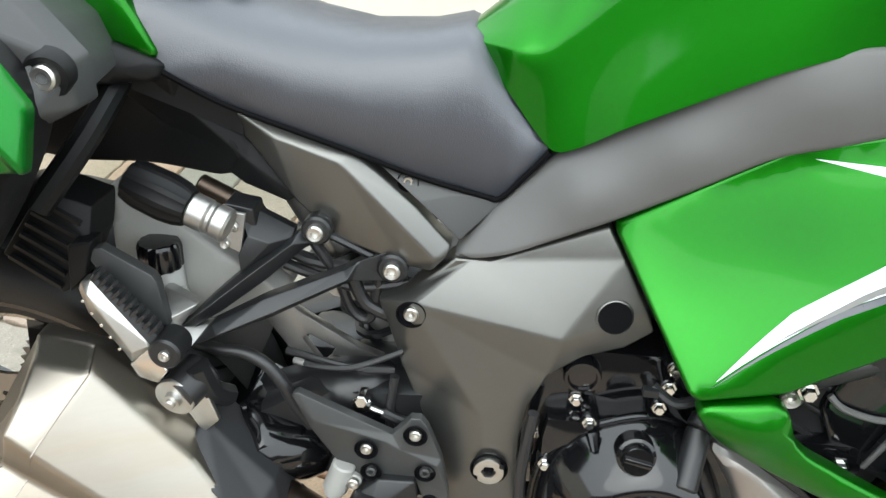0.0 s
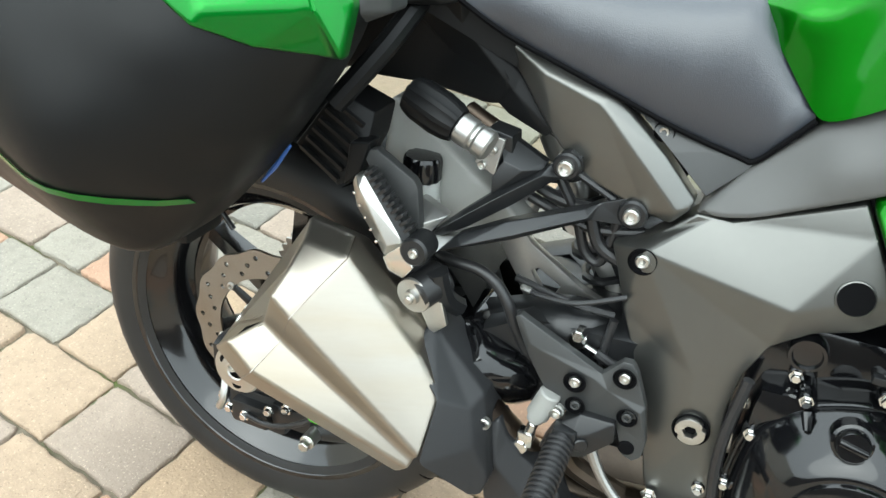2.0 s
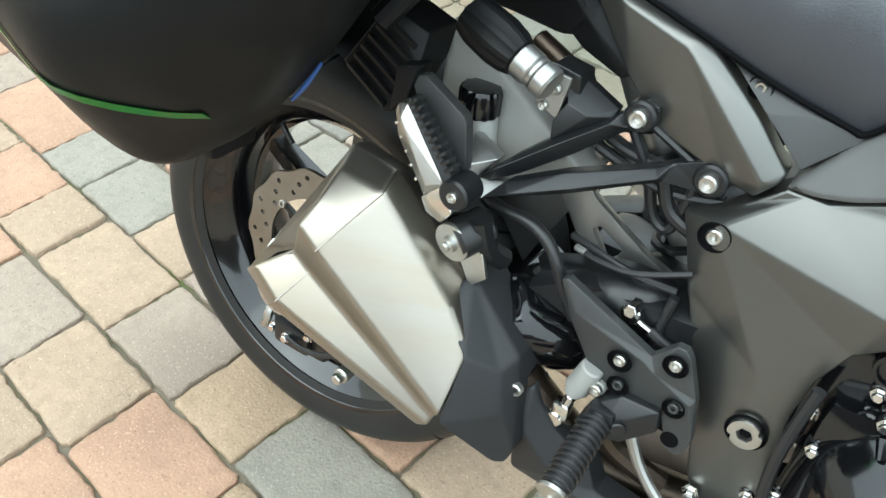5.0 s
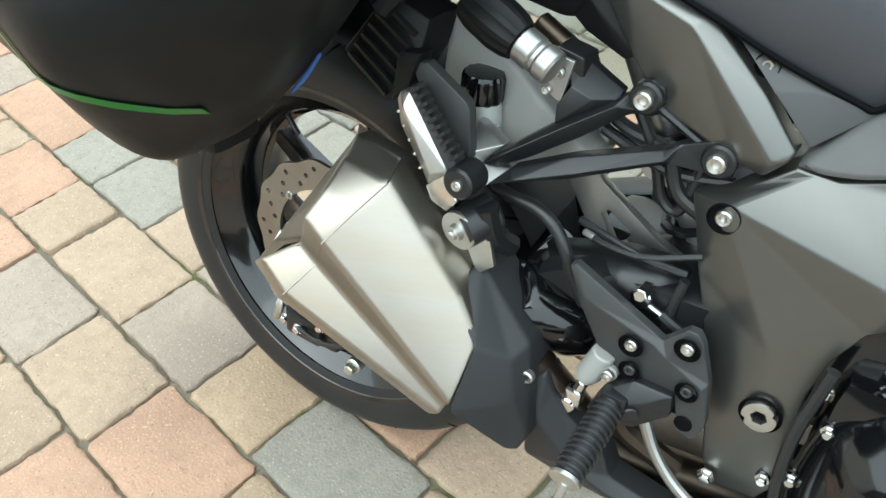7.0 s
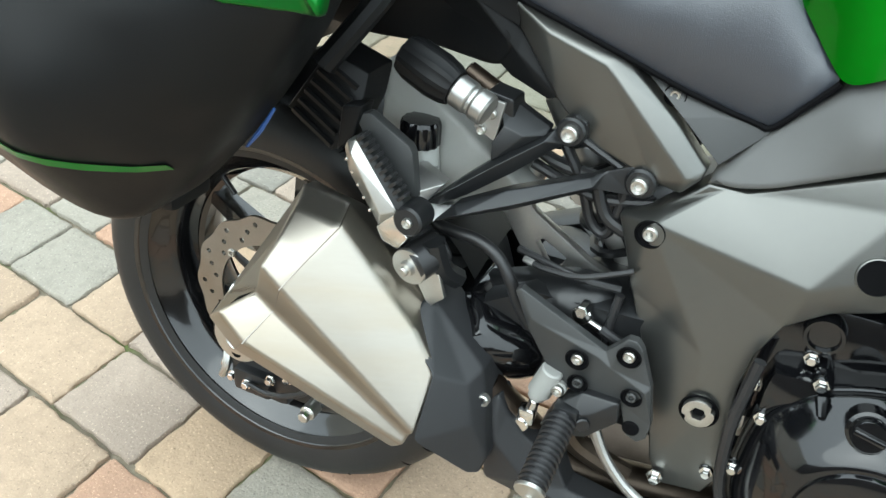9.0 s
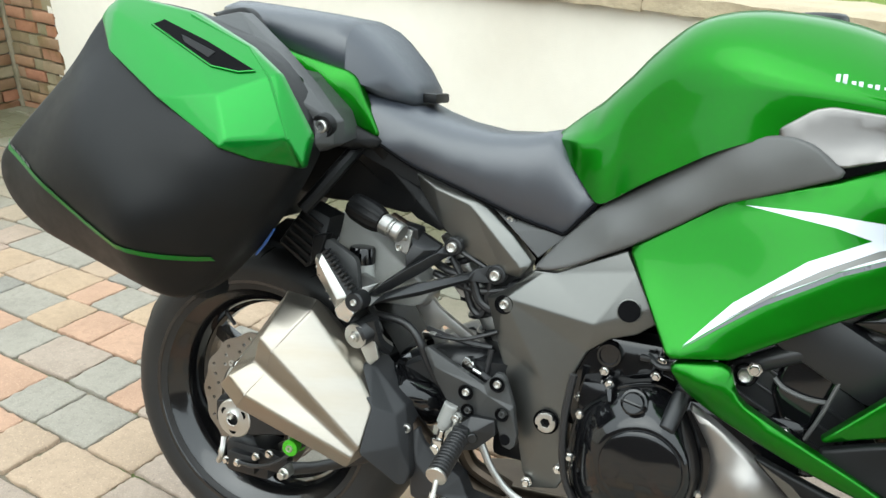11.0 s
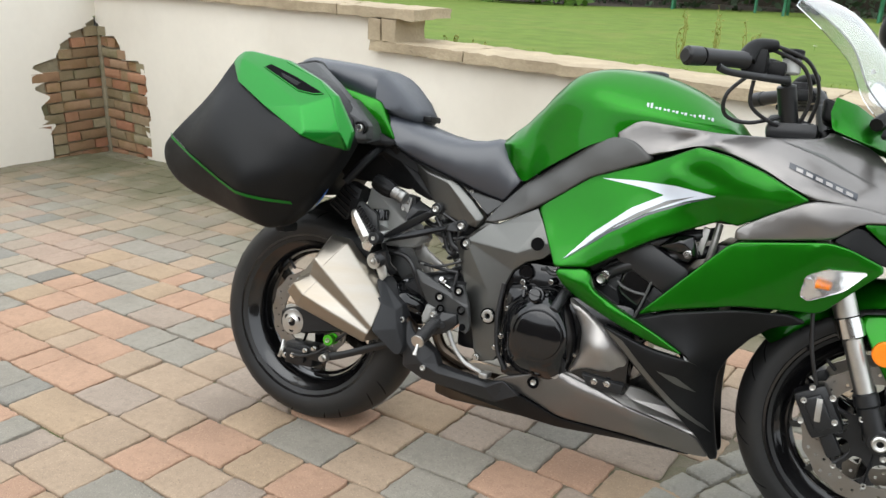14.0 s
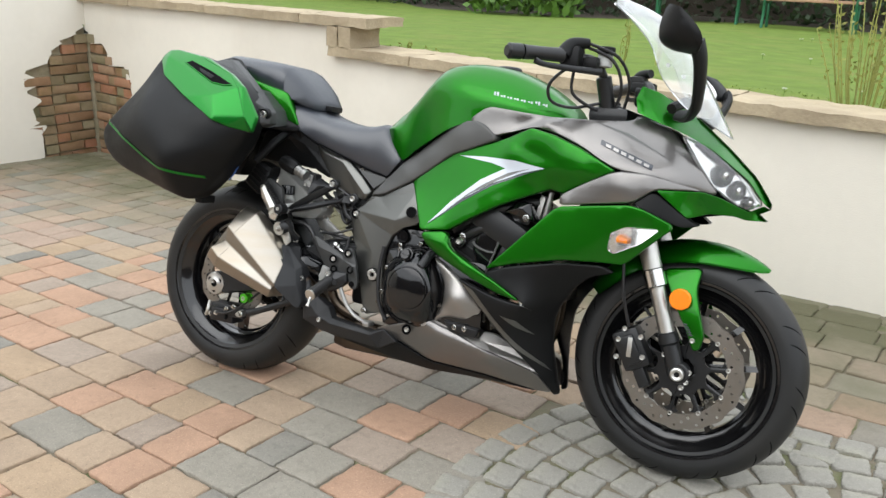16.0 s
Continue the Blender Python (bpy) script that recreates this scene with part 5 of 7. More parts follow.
for sy in (-1, 1):
    bolt(screen, 1.375, sy * 0.095 - 0.004, 0.975, 0.8)
    bolt(screen, 1.318, sy * 0.11 - 0.004, 1.045, 0.8)
put("screen_mount", tube([(1.34, -0.11, 0.94), (1.36, -0.06, 0.96), (1.38, 0.0, 0.96), (1.36, 0.06, 0.96), (1.34, 0.11, 0.94)], 0.014, 8), BLACK, bike)


def mirror(sy, size=1.0, drop=0.0):
    h = [Vector((x, y * 1.0, z)) for x, y, z in ((1.335, -0.290, 1.150), (1.350, -0.305, 1.158), (1.421, -0.312, 1.089), (1.424, -0.300, 1.046), (1.390, -0.286, 1.052), (1.362, -0.280, 1.057), (1.327, -0.270, 1.076), (1.320, -0.272, 1.108))]
    cen = sum(h, Vector()) / len(h)
    h = [cen + (v - cen) * size - Vector((0, 0, drop)) for v in h]
    cen.z -= drop
    rows = []
    for off, sc in ((Vector((-0.012, 0.03, 0.0)), 0.86), (Vector((-0.008, 0.026, 0.0)), 0.97), (Vector((0, 0, 0)), 1.0), (Vector((0.016, -0.022, 0.003)), 0.82), (Vector((0.022, -0.034, 0.004)), 0.45)):
        rows.append([(p.x, p.y * (-sy), p.z) for p in [cen + (v - cen) * sc + off for v in soften(h, 0.25, 0.03, 2)]])
    m = put("mirror", loft(rows), BLACK, bike, "black rear-view mirror on a stalk", angle=60)
    put("mirror_glass", loft([[(p.x, p.y * (-sy), p.z) for p in [cen + (v - cen) * 0.84 + Vector((-0.0125, 0.031, 0)) for v in soften(h, 0.25, 0.03, 2)]], [(p.x, p.y * (-sy), p.z) for p in [cen + (v - cen) * 0.84 + Vector((-0.0145, 0.0325, 0)) for v in soften(h, 0.25, 0.03, 2)]]]), CHROME, m, "mirror glass")
    put("mirror_stalk", tube([(1.410, sy * 0.285, 1.075 - drop), (1.420, sy * 0.262, 1.035 - drop * 0.6), (1.415, sy * 0.205, 0.958), (1.395, sy * 0.155, 0.925), (1.360, sy * 0.125, 0.925)], [0.024, 0.021, 0.019, 0.022, 0.018], 12, flat=0.55), BLACK, m)
    return m


mirror(-1)
mirror(1, 0.68, 0.062)

# bars and cockpit
steer = put("steering_head", merge(block((1.13, -0.11, 0.895), (1.235, 0.11, 0.935), 0.015), rod((1.17, 0, 0.80), (1.155, 0, 0.955), 0.03)), SATIN, bike, "black fork clamp")
for sy in (-1, 1):
    g = put("handlebar", merge(tube([(1.175, sy * 0.075, 0.95), (1.150, sy * 0.13, 1.035), (1.10, sy * 0.20, 1.045), (0.995, sy * 0.318, 1.035)], 0.011, 12), rod((1.175, sy * 0.085, 0.93), (1.160, sy * 0.105, 1.01), 0.020)), SATIN, bike, "raised black handlebar")
    if sy > 0:
        g.matrix_basis = pose(0.075, 0.02, -0.02)
    put("grip", tube([(1.085, sy * 0.225, 1.043), (1.045, sy * 0.268, 1.040), (1.012, sy * 0.304, 1.037)], [0.018, 0.0165, 0.018], 16), HOSE, g, "rubber grip")
    put("bar_end", merge(rod((1.010, sy * 0.306, 1.037), (0.985, sy * 0.334, 1.034), 0.019, 20), rod((0.990, sy * 0.328, 1.0345), (0.983, sy * 0.337, 1.034), 0.0145, 20)), SATIN, g)
    put("switch_pod", merge(block((1.075, sy * 0.19 - 0.03, 1.015), (1.125, sy * 0.19 + 0.03, 1.07), 0.012), block((1.09, sy * 0.16 - 0.02, 1.02), (1.16, sy * 0.16 + 0.015, 1.05), 0.008)), BLACK, g, "black switch pod")
    put("lever", tube([(1.165, sy * 0.155, 1.015), (1.12, sy * 0.215, 1.012), (1.065, sy * 0.28, 1.012), (1.045, sy * 0.305, 1.018)], [0.010, 0.008, 0.007, 0.008], 10, flat=0.7), SATIN, g, "black lever")
    put("throttle_housing", tube([(1.085, sy * 0.222, 1.045), (1.10, sy * 0.205, 1.072), (1.135, sy * 0.18, 1.080)], [0.020, 0.017, 0.012], 12), BLACK, g)
res = put("brake_reservoir", merge(rod((1.166, -0.13, 1.030), (1.166, -0.13, 1.062), 0.019, 24)), MILKY, bike, "pale brake fluid reservoir with a black lid")
put("reservoir_lid", rod((1.166, -0.13, 1.062), (1.166, -0.13, 1.080), 0.023, 24), BLACK, res)
for pts in ([(1.135, -0.18, 1.080), (1.20, -0.13, 1.055), (1.225, -0.09, 0.99), (1.20, -0.06, 0.90)], [(1.13, -0.175, 1.072), (1.19, -0.14, 1.045), (1.21, -0.11, 0.98), (1.18, -0.08, 0.90)],
            [(1.09, -0.20, 1.015), (1.055, -0.21, 0.975), (1.055, -0.185, 0.935), (1.10, -0.14, 0.925), (1.17, -0.09, 0.945), (1.22, -0.06, 0.93)], [(1.10, -0.17, 1.01), (1.10, -0.16, 0.96), (1.14, -0.12, 0.93), (1.20, -0.06, 0.91)]):
    put("control_cable", tube(pts, 0.0042, 8), HOSE, bike)
put("instrument_pod", bevelled(loft([[(x, -w, z), (x, w, z), (x, w, z + 0.05), (x, -w, z + 0.05)] for x, w, z in ((1.235, 0.075, 0.945), (1.29, 0.085, 0.925))]), 0.012), BLACK, bike, "black instrument pod")
put("cockpit_tray", block((1.10, -0.11, 0.855), (1.30, 0.11, 0.885), 0.01), BLACK, bike)

# front fork, mudguard, brakes
axis = (Vector((1.325, 0, 0.592)) - Vector((1.430, 0, 0.300))).normalized()
for sy in (-1, 1):
    base = Vector((1.428, sy * 0.098, 0.305))
    f = put("fork_leg", rod(base + axis * 0.070, base + axis * 0.24, 0.0200, 24), ALU, bike, "silver fork leg")
    put("fork_tube", rod(base + axis * 0.24, base + axis * 0.56, 0.0250, 24), ALU, f, "polished outer fork tube")
    put("fork_seal", rod(base + axis * 0.205, base + axis * 0.255, 0.0275, 24), CHROME, f)
    put("fork_foot", merge(rod(base - axis * 0.02, base + axis * 0.060, 0.0225, 20, 0.0235), rod(base + axis * 0.060, base + axis * 0.090, 0.0260, 20, 0.0250), rod((1.439, sy * 0.080, 0.294), (1.439, sy * 0.118, 0.294), 0.027, 24)), SATIN, f, "black cast fork foot")
    put("axle_nut", moved(lathe([(0.007, -0.004), (0.013, -0.006), (0.0165, -0.004), (0.017, 0.006)] if sy < 0 else [(0.007, 0.004), (0.013, 0.006), (0.0165, 0.004), (0.017, -0.006)], 24), pose(1.439, sy * 0.126, 0.294)), ALU, f)
    cb = put("front_caliper", moved(merge(block((-0.055, -0.032, -0.035), (0.05, 0.032, 0.035), 0.012), block((-0.04, -0.040, -0.02), (0.035, 0.0, 0.02), 0.006), block((0.03, -0.02, -0.02), (0.10, 0.012, 0.012), 0.008)), pose(1.318, sy * 0.088, 0.330, 0, 62, 0) @ (Matrix() if sy < 0 else Matrix.Diagonal((1, -1, 1, 1)))), SATIN, bike, "black radial brake caliper")
    if sy < 0:
        for bx, bz in ((1.298, 0.385), (1.285, 0.355), (1.285, 0.31), (1.34, 0.37), (1.35, 0.32), (1.40, 0.335), (1.465, 0.30), (1.46, 0.275), (1.45, 0.26)):
            bolt(cb, bx, -0.128 if bx < 1.38 else -0.112, bz, 1.0)
        put("pad_slot", block((1.310, -0.1315, 0.315), (1.322, -0.127, 0.365), 0.001), ALU, cb)
    put("brake_line", tube([(1.305, sy * 0.115, 0.39), (1.285, sy * 0.13, 0.47), (1.275, sy * 0.13, 0.56), (1.26, sy * 0.10, 0.66)], 0.0042, 8), HOSE, cb)


def guard_row(a, w, lift):
    c, s = math.cos(radians(a)), math.sin(radians(a))
    row = []
    for i in range(-6, 7):
        q = i / 6
        rr = 0.322 + lift - 0.050 * abs(q) ** 2.6 * w / 0.075
        row.append((1.440 + rr * c, w * q, 0.294 + rr * s))
    return row


gr_rows = [guard_row(a, w, l) for a, w, l in ((58, 0.006, 0.004), (62, 0.030, 0.006), (70, 0.055, 0.008), (80, 0.070, 0.008), (92, 0.076, 0.008), (104, 0.078, 0.008), (116, 0.078, 0.006), (128, 0.074, 0.004), (140, 0.066, 0.002), (147, 0.05, 0.0))]
g0 = loft(smooth_rows(gr_rows, 3), False)
gn = len(g0[0])
gshape = ([*g0[0], *[(1.440 + (v[0] - 1.440) * 0.985, v[1] * 0.97, 0.294 + (v[2] - 0.294) * 0.985) for v in [tuple(p) for p in g0[0]]]], [*[f[::-1] for f in g0[1]], *[tuple(i + gn for i in f) for f in g0[1]]])
mud = put("front_mudguard", gshape, GREEN, bike, "glossy green front mudguard with an amber reflector", angle=80)
for sy in (-1, 1):
    limb = Skin([(1.365, -0.080, 0.545), (1.46, -0.076, 0.560), (1.455, -0.098, 0.505), (1.470, -0.112, 0.455), (1.489, -0.112, 0.395), (1.482, -0.110, 0.360), (1.464, -0.110, 0.355), (1.440, -0.112, 0.410), (1.410, -0.110, 0.460), (1.385, -0.095, 0.505)], (), 0.005)
    put("mudguard_limb", panel(limb, thick=0.012, mirror=sy > 0), GREEN, mud, "green mudguard side limb", angle=50)
    rf = put("reflector", moved(lathe([(0.0001, -0.006), (0.0235, -0.006), (0.026, -0.004), (0.0265, 0.006)], 36), pose(1.423, sy * 0.124, 0.480) @ (Matrix() if sy < 0 else pose(0, 0, 0, 180, 0, 0))), ORANGE, mud, "round amber reflector")
    bolt(mud, 1.463, sy * 0.121 if sy < 0 else 0.112, 0.383, 0.95)
for i in range(5):
    put("limb_badge_bar", block((1.437 + i * 0.004, -0.1225, 0.418 - i * 0.006), (1.447 + i * 0.004, -0.1195, 0.422 - i * 0.006), 0.0008), INK, mud)

# passenger footrest hanger
hang = put("footrest_hanger", facet([(0.248, -0.165, 0.565), (0.277, -0.150, 0.594), (0.303, -0.135, 0.616), (0.336, -0.115, 0.639), (0.355, -0.108, 0.652), (0.362, -0.105, 0.662), (0.372, -0.104, 0.669), (0.384, -0.104, 0.664), (0.387, -0.104, 0.651), (0.379, -0.104, 0.640),
                                     (0.370, -0.105, 0.639), (0.356, -0.110, 0.631), (0.325, -0.130, 0.606), (0.285, -0.150, 0.578), (0.262, -0.162, 0.566)], [(0.268, -0.166, 0.583), (0.311, -0.146, 0.616), (0.349, -0.122, 0.642)], [(0, 15), (15, 16), (16, 17), (17, 4), (17, 11)], 0.014, 0.0014),
           SATIN, bike, "satin black forged footrest hanger", angle=25)
put("hanger_arm", facet([(0.264, -0.181, 0.556), (0.282, -0.172, 0.576), (0.326, -0.146, 0.593), (0.397, -0.110, 0.612), (0.411, -0.107, 0.621), (0.434, -0.105, 0.631), (0.446, -0.104, 0.634), (0.458, -0.104, 0.627), (0.460, -0.104, 0.612), (0.446, -0.105, 0.602), (0.406, -0.112, 0.602), (0.334, -0.148, 0.575)],
                        [(0.290, -0.183, 0.571), (0.335, -0.155, 0.583), (0.402, -0.119, 0.606)], [(0, 12), (12, 13), (13, 14), (14, 10), (14, 4)], 0.016, 0.0014), SATIN, hang, angle=25)
put("hanger_stay_plate", facet([(0.296, -0.115, 0.677), (0.312, -0.103, 0.668), (0.349, -0.104, 0.651), (0.348, -0.112, 0.645), (0.302, -0.137, 0.615), (0.300, -0.135, 0.633), (0.309, -0.130, 0.652)], [(0.330, -0.128, 0.645)], [(6, 7), (7, 3)], 0.01, 0.0012), SATIN, hang, "folded satin stay", angle=25)
put("hanger_rib", tube([(0.380, -0.098, 0.645), (0.430, -0.098, 0.622)], 0.0045, 8), SATIN, hang)
put("arm_boss", rod((0.371, -0.112, 0.653), (0.371, -0.095, 0.653), 0.0150, 28), SATIN, hang)
put("arm_boss", rod((0.446, -0.112, 0.618), (0.446, -0.095, 0.618), 0.0155, 28), SATIN, hang)
bolt(hang, 0.371, -0.1155, 0.653, 1.3)
bolt(hang, 0.446, -0.1155, 0.618, 1.3)
put("hanger_plate", facet([(0.170, -0.178, 0.647), (0.186, -0.177, 0.652), (0.231, -0.177, 0.627), (0.236, -0.178, 0.620), (0.243, -0.180, 0.574), (0.212, -0.184, 0.584)], (), (), 0.012, 0.0014), TRIM, hang, "flat black hanger plate", angle=25)
put("hanger_facet", facet([(0.225, -0.139, 0.594), (0.262, -0.152, 0.585), (0.248, -0.165, 0.566), (0.276, -0.155, 0.566), (0.264, -0.181, 0.555), (0.245, -0.190, 0.550), (0.243, -0.184, 0.572)], [(0.240, -0.172, 0.578)], [(0, 7), (7, 2)], 0.012, 0.0012), GUNMETAL, hang, "grey cast web of the hanger", angle=25)
peg = put("passenger_footrest", facet([(0.178, -0.192, 0.631), (0.174, -0.190, 0.622), (0.178, -0.188, 0.596), (0.207, -0.191, 0.560), (0.216, -0.193, 0.548), (0.238, -0.196, 0.572), (0.188, -0.191, 0.634)], [(0.186, -0.199, 0.620), (0.222, -0.202, 0.566)], [(0, 7), (7, 8), (8, 5), (8, 4)], 0.014, 0.0015), ALU, bike, "folded alloy passenger footrest", angle=25)
put("footrest_rubber", facet([(0.186, -0.192, 0.634), (0.188, -0.189, 0.639), (0.243, -0.191, 0.579), (0.238, -0.197, 0.571)], (), (), 0.016, 0.002), RUBBER, peg, "ribbed rubber pad", angle=25)
for i in range(10):
    p = Vector((0.1930, -0.192, 0.640)).lerp(Vector((0.2455, -0.194, 0.584)), (i + 0.3) / 10)
    put("rubber_rib", moved(block((-0.0060, -0.003, -0.0018), (0.0050, 0.010, 0.0018), 0.0008), Matrix.Translation(p) @ pose(0, 0, 0, 0, -43, 0)), HOSE, peg)
for i in range(5):
    p = Vector((0.1755, -0.190, 0.613)).lerp(Vector((0.211, -0.192, 0.553)), (i + 0.2) / 5)
    put("peg_tooth", rod(p, p + Vector((0, -0.002, 0)), 0.0017, 8), CHROME, peg)
boss = put("footrest_clevis", merge(rod((0.252, -0.170, 0.566), (0.252, -0.203, 0.567), 0.0155, 28)), SATIN, peg, "black pivot boss")
bolt(boss, 0.253, -0.2045, 0.567, 0.8)
put("clevis_block", bevelled(loft([[(0.215, y, 0.549), (0.237, y - 0.004, 0.571), (0.253, y - 0.004, 0.548), (0.240, y, 0.530), (0.222, y, 0.535)] for y in (-0.197, -0.178)]), 0.002), CHROME, peg, "bright alloy clevis")
mount = put("silencer_mount", moved(lathe([(0.0001, -0.0125), (0.0036, -0.0125), (0.0050, -0.0115), (0.0052, -0.008), (0.0080, -0.0078), (0.0084, -0.003), (0.0090, -0.002), (0.0200, -0.0014), (0.0206, 0.0), (0.0206, 0.003)], 40), pose(0.2495, -0.186, 0.507, 6, 0, -8)), ALU, bike, "bolted silencer mount with a steel washer")
put("mount_bush", rod((0.250, -0.183, 0.507), (0.268, -0.150, 0.520), 0.0205, 28), HOSE, mount, "rubber bush")
put("mount_tab", bevelled(loft([[(0.248, y, 0.49), (0.275, y, 0.505), (0.285, y, 0.472), (0.268, y, 0.455)] for y in (-0.172, -0.166)]), 0.001), ALU, mount)
bolt(bike, 0.264, -0.117, 0.469, 1.1)
put("hanger_stay", tube([(0.268, -0.17, 0.535), (0.275, -0.16, 0.50), (0.285, -0.14, 0.48)], 0.012, 8), SATIN, bike)

hang.matrix_basis = pose(0, 0.013, 0)

# preload knob, reservoir, shock and linkage
kd = Vector((0.110, -0.010, -0.042)).normalized()
k0 = Vector((0.209, -0.130, 0.706))
knob_rows = []
kq = Vector((0, 1, 0)).rotation_difference(kd).to_matrix().to_4x4()
for s, r in ((-0.006, 0.014), (-0.003, 0.0195), (0.008, 0.0225), (0.035, 0.0235), (0.050, 0.0215), (0.058, 0.0185), (0.059, 0.013)):
    knob_rows.append([Matrix.Translation(k0) @ kq @ Vector(((r - (0.0016 if i % 3 == 0 else 0)) * math.cos(math.pi * i / 15), s, (r - (0.0016 if i % 3 == 0 else 0)) * math.sin(math.pi * i / 15))) for i in range(30)])
knob = put("preload_knob", loft(knob_rows), BLACK, bike, "fluted black remote preload adjuster knob", angle=30)
put("preload_collar", merge(rod(k0 + kd * 0.058, k0 + kd * 0.078, 0.0165, 28), rod(k0 + kd * 0.078, k0 + kd * 0.082, 0.0155, 28), rod(k0 + kd * 0.082, k0 + kd * 0.098, 0.0165, 28)), GUNMETAL, knob, "machined collar")
put("preload_clamp", facet([(0.287, -0.112, 0.682), (0.313, -0.108, 0.676), (0.316, -0.102, 0.640), (0.303, -0.110, 0.630), (0.277, -0.114, 0.644)], (), (), 0.03, 0.002), SATIN, knob, "black clamp block", angle=25)
put("clamp_plate", facet([(0.288, -0.118, 0.677), (0.308, -0.116, 0.674), (0.302, -0.119, 0.634), (0.279, -0.120, 0.645)], (), (), 0.004, 0.001), GUNMETAL, knob, "grey clamp plate with two screws", angle=25)
bolt(knob, 0.2975, -0.122, 0.662, 0.70)
bolt(knob, 0.288, -0.1225, 0.644, 0.70)
fluid = put("rear_brake_reservoir", merge(rod((0.226, -0.100, 0.560), (0.218, -0.106, 0.612), 0.0125, 24, 0.0165), tube([(0.240, -0.112, 0.575), (0.236, -0.114, 0.585)], 0.006, 8)), MILKY, bike, "pale rear brake reservoir with a black ribbed cap")
cap_rows = [[(0.2155 + (r - (0.0012 if i % 4 < 2 else 0)) * math.cos(math.pi * i / 24), -0.107 + (r - (0.0012 if i % 4 < 2 else 0)) * math.sin(math.pi * i / 24), z) for i in range(48)] for z, r in ((0.606, 0.0205), (0.608, 0.0218), (0.629, 0.0218), (0.634, 0.0200), (0.635, 0.013))]
put("reservoir_cap", loft(cap_rows), GLOSS, fluid, angle=30)
put("hose_clip", tube([(0.232, -0.116, 0.582), (0.240, -0.120, 0.576), (0.238, -0.116, 0.568)], 0.004, 8), SATIN, fluid)
put("reservoir_hose", tube([(0.226, -0.105, 0.560), (0.245, -0.122, 0.532), (0.271, -0.130, 0.529), (0.300, -0.130, 0.527), (0.324, -0.132, 0.516), (0.341, -0.134, 0.495), (0.350, -0.130, 0.470), (0.365, -0.120, 0.435)], 0.0068, 12), HOSE, bike, "black brake fluid hose")
shockb = put("shock_absorber", merge(rod((0.33, 0.0, 0.66), (0.46, 0.0, 0.44), 0.022, 20)), GUNMETAL, bike, "rear shock absorber with its spring")
sp = []
for i in range(73):
    a = i / 72 * 2 * math.pi * 6
    c = Vector((0.345, 0, 0.635)).lerp(Vector((0.445, 0, 0.465)), i / 72)
    sp.append(c + Vector((0.031 * math.cos(a) * 0.86, 0.034 * math.sin(a), 0.031 * math.cos(a) * 0.5)))
put("spring", tube(sp, 0.0055, 6, 1), SATIN, shockb)
put("link_plate", bevelled(plate([(0.288, 0.539), (0.293, 0.553), (0.304, 0.561), (0.322, 0.553), (0.337, 0.536), (0.369, 0.516), (0.405, 0.494), (0.443, 0.479), (0.446, 0.464), (0.403, 0.472), (0.385, 0.450), (0.343, 0.452), (0.323, 0.491), (0.301, 0.523)], -0.056, -0.044,
                                 [[(0.341, 0.501), (0.349, 0.507), (0.378, 0.491), (0.372, 0.477), (0.363, 0.468)], [(0.392, 0.480), (0.398, 0.484), (0.404, 0.480), (0.396, 0.475)]]), 0.0015, 2, 30), GUNMETAL, bike, "pierced gunmetal suspension link plate", angle=25)
put("link_pivot", merge(rod((0.308, -0.064, 0.552), (0.308, -0.020, 0.552), 0.0165, 32), rod((0.312, -0.050, 0.556), (0.330, -0.040, 0.592), 0.011, 20)), GUNMETAL, bike, "round linkage pivot")
for pts, r in (([(0.36, -0.07, 0.63), (0.385, -0.07, 0.59), (0.40, -0.068, 0.55), (0.42, -0.07, 0.545), (0.43, -0.07, 0.60)], 0.006), ([(0.40, -0.075, 0.60), (0.415, -0.075, 0.565), (0.445, -0.075, 0.55)], 0.0075), ([(0.352, -0.110, 0.508), (0.372, -0.116, 0.508), (0.41, -0.118, 0.512), (0.46, -0.108, 0.530)], 0.0032),
               ([(0.335, -0.095, 0.510), (0.40, -0.105, 0.503), (0.45, -0.10, 0.500)], 0.0045), ([(0.452, -0.11, 0.50), (0.448, -0.115, 0.45), (0.455, -0.12, 0.42)], 0.005), ([(0.33, -0.07, 0.60), (0.40, -0.07, 0.58), (0.46, -0.07, 0.59)], 0.006),
               ([(0.30, -0.06, 0.66), (0.34, -0.065, 0.61), (0.42, -0.07, 0.60)], 0.007)):
    put("hose", tube(pts, r, 10), HOSE, bike)
put("hose_crimp", rod((0.346, -0.109, 0.508), (0.358, -0.112, 0.508), 0.0038, 10), GUNMETAL, bike)
put("tie_bracket", plate([(0.345, 0.600), (0.40, 0.585), (0.42, 0.560), (0.38, 0.565)], -0.068, -0.064), GUNMETAL, bike)
hump_skin = Skin([(0.248, -0.115, 0.435), (0.273, -0.120, 0.449), (0.301, -0.122, 0.460), (0.325, -0.125, 0.448), (0.345, -0.125, 0.437), (0.374, -0.120, 0.421), (0.392, -0.115, 0.395), (0.386, -0.110, 0.362), (0.360, -0.110, 0.343), (0.325, -0.115, 0.342), (0.280, -0.115, 0.372)], [(0.322, -0.156, 0.430), (0.345, -0.153, 0.405), (0.300, -0.143, 0.430)], 0.016)
put("swing_arm_guard", panel(hump_skin, thick=0.06), GLOSS, bike, "glossy black swing arm guard")
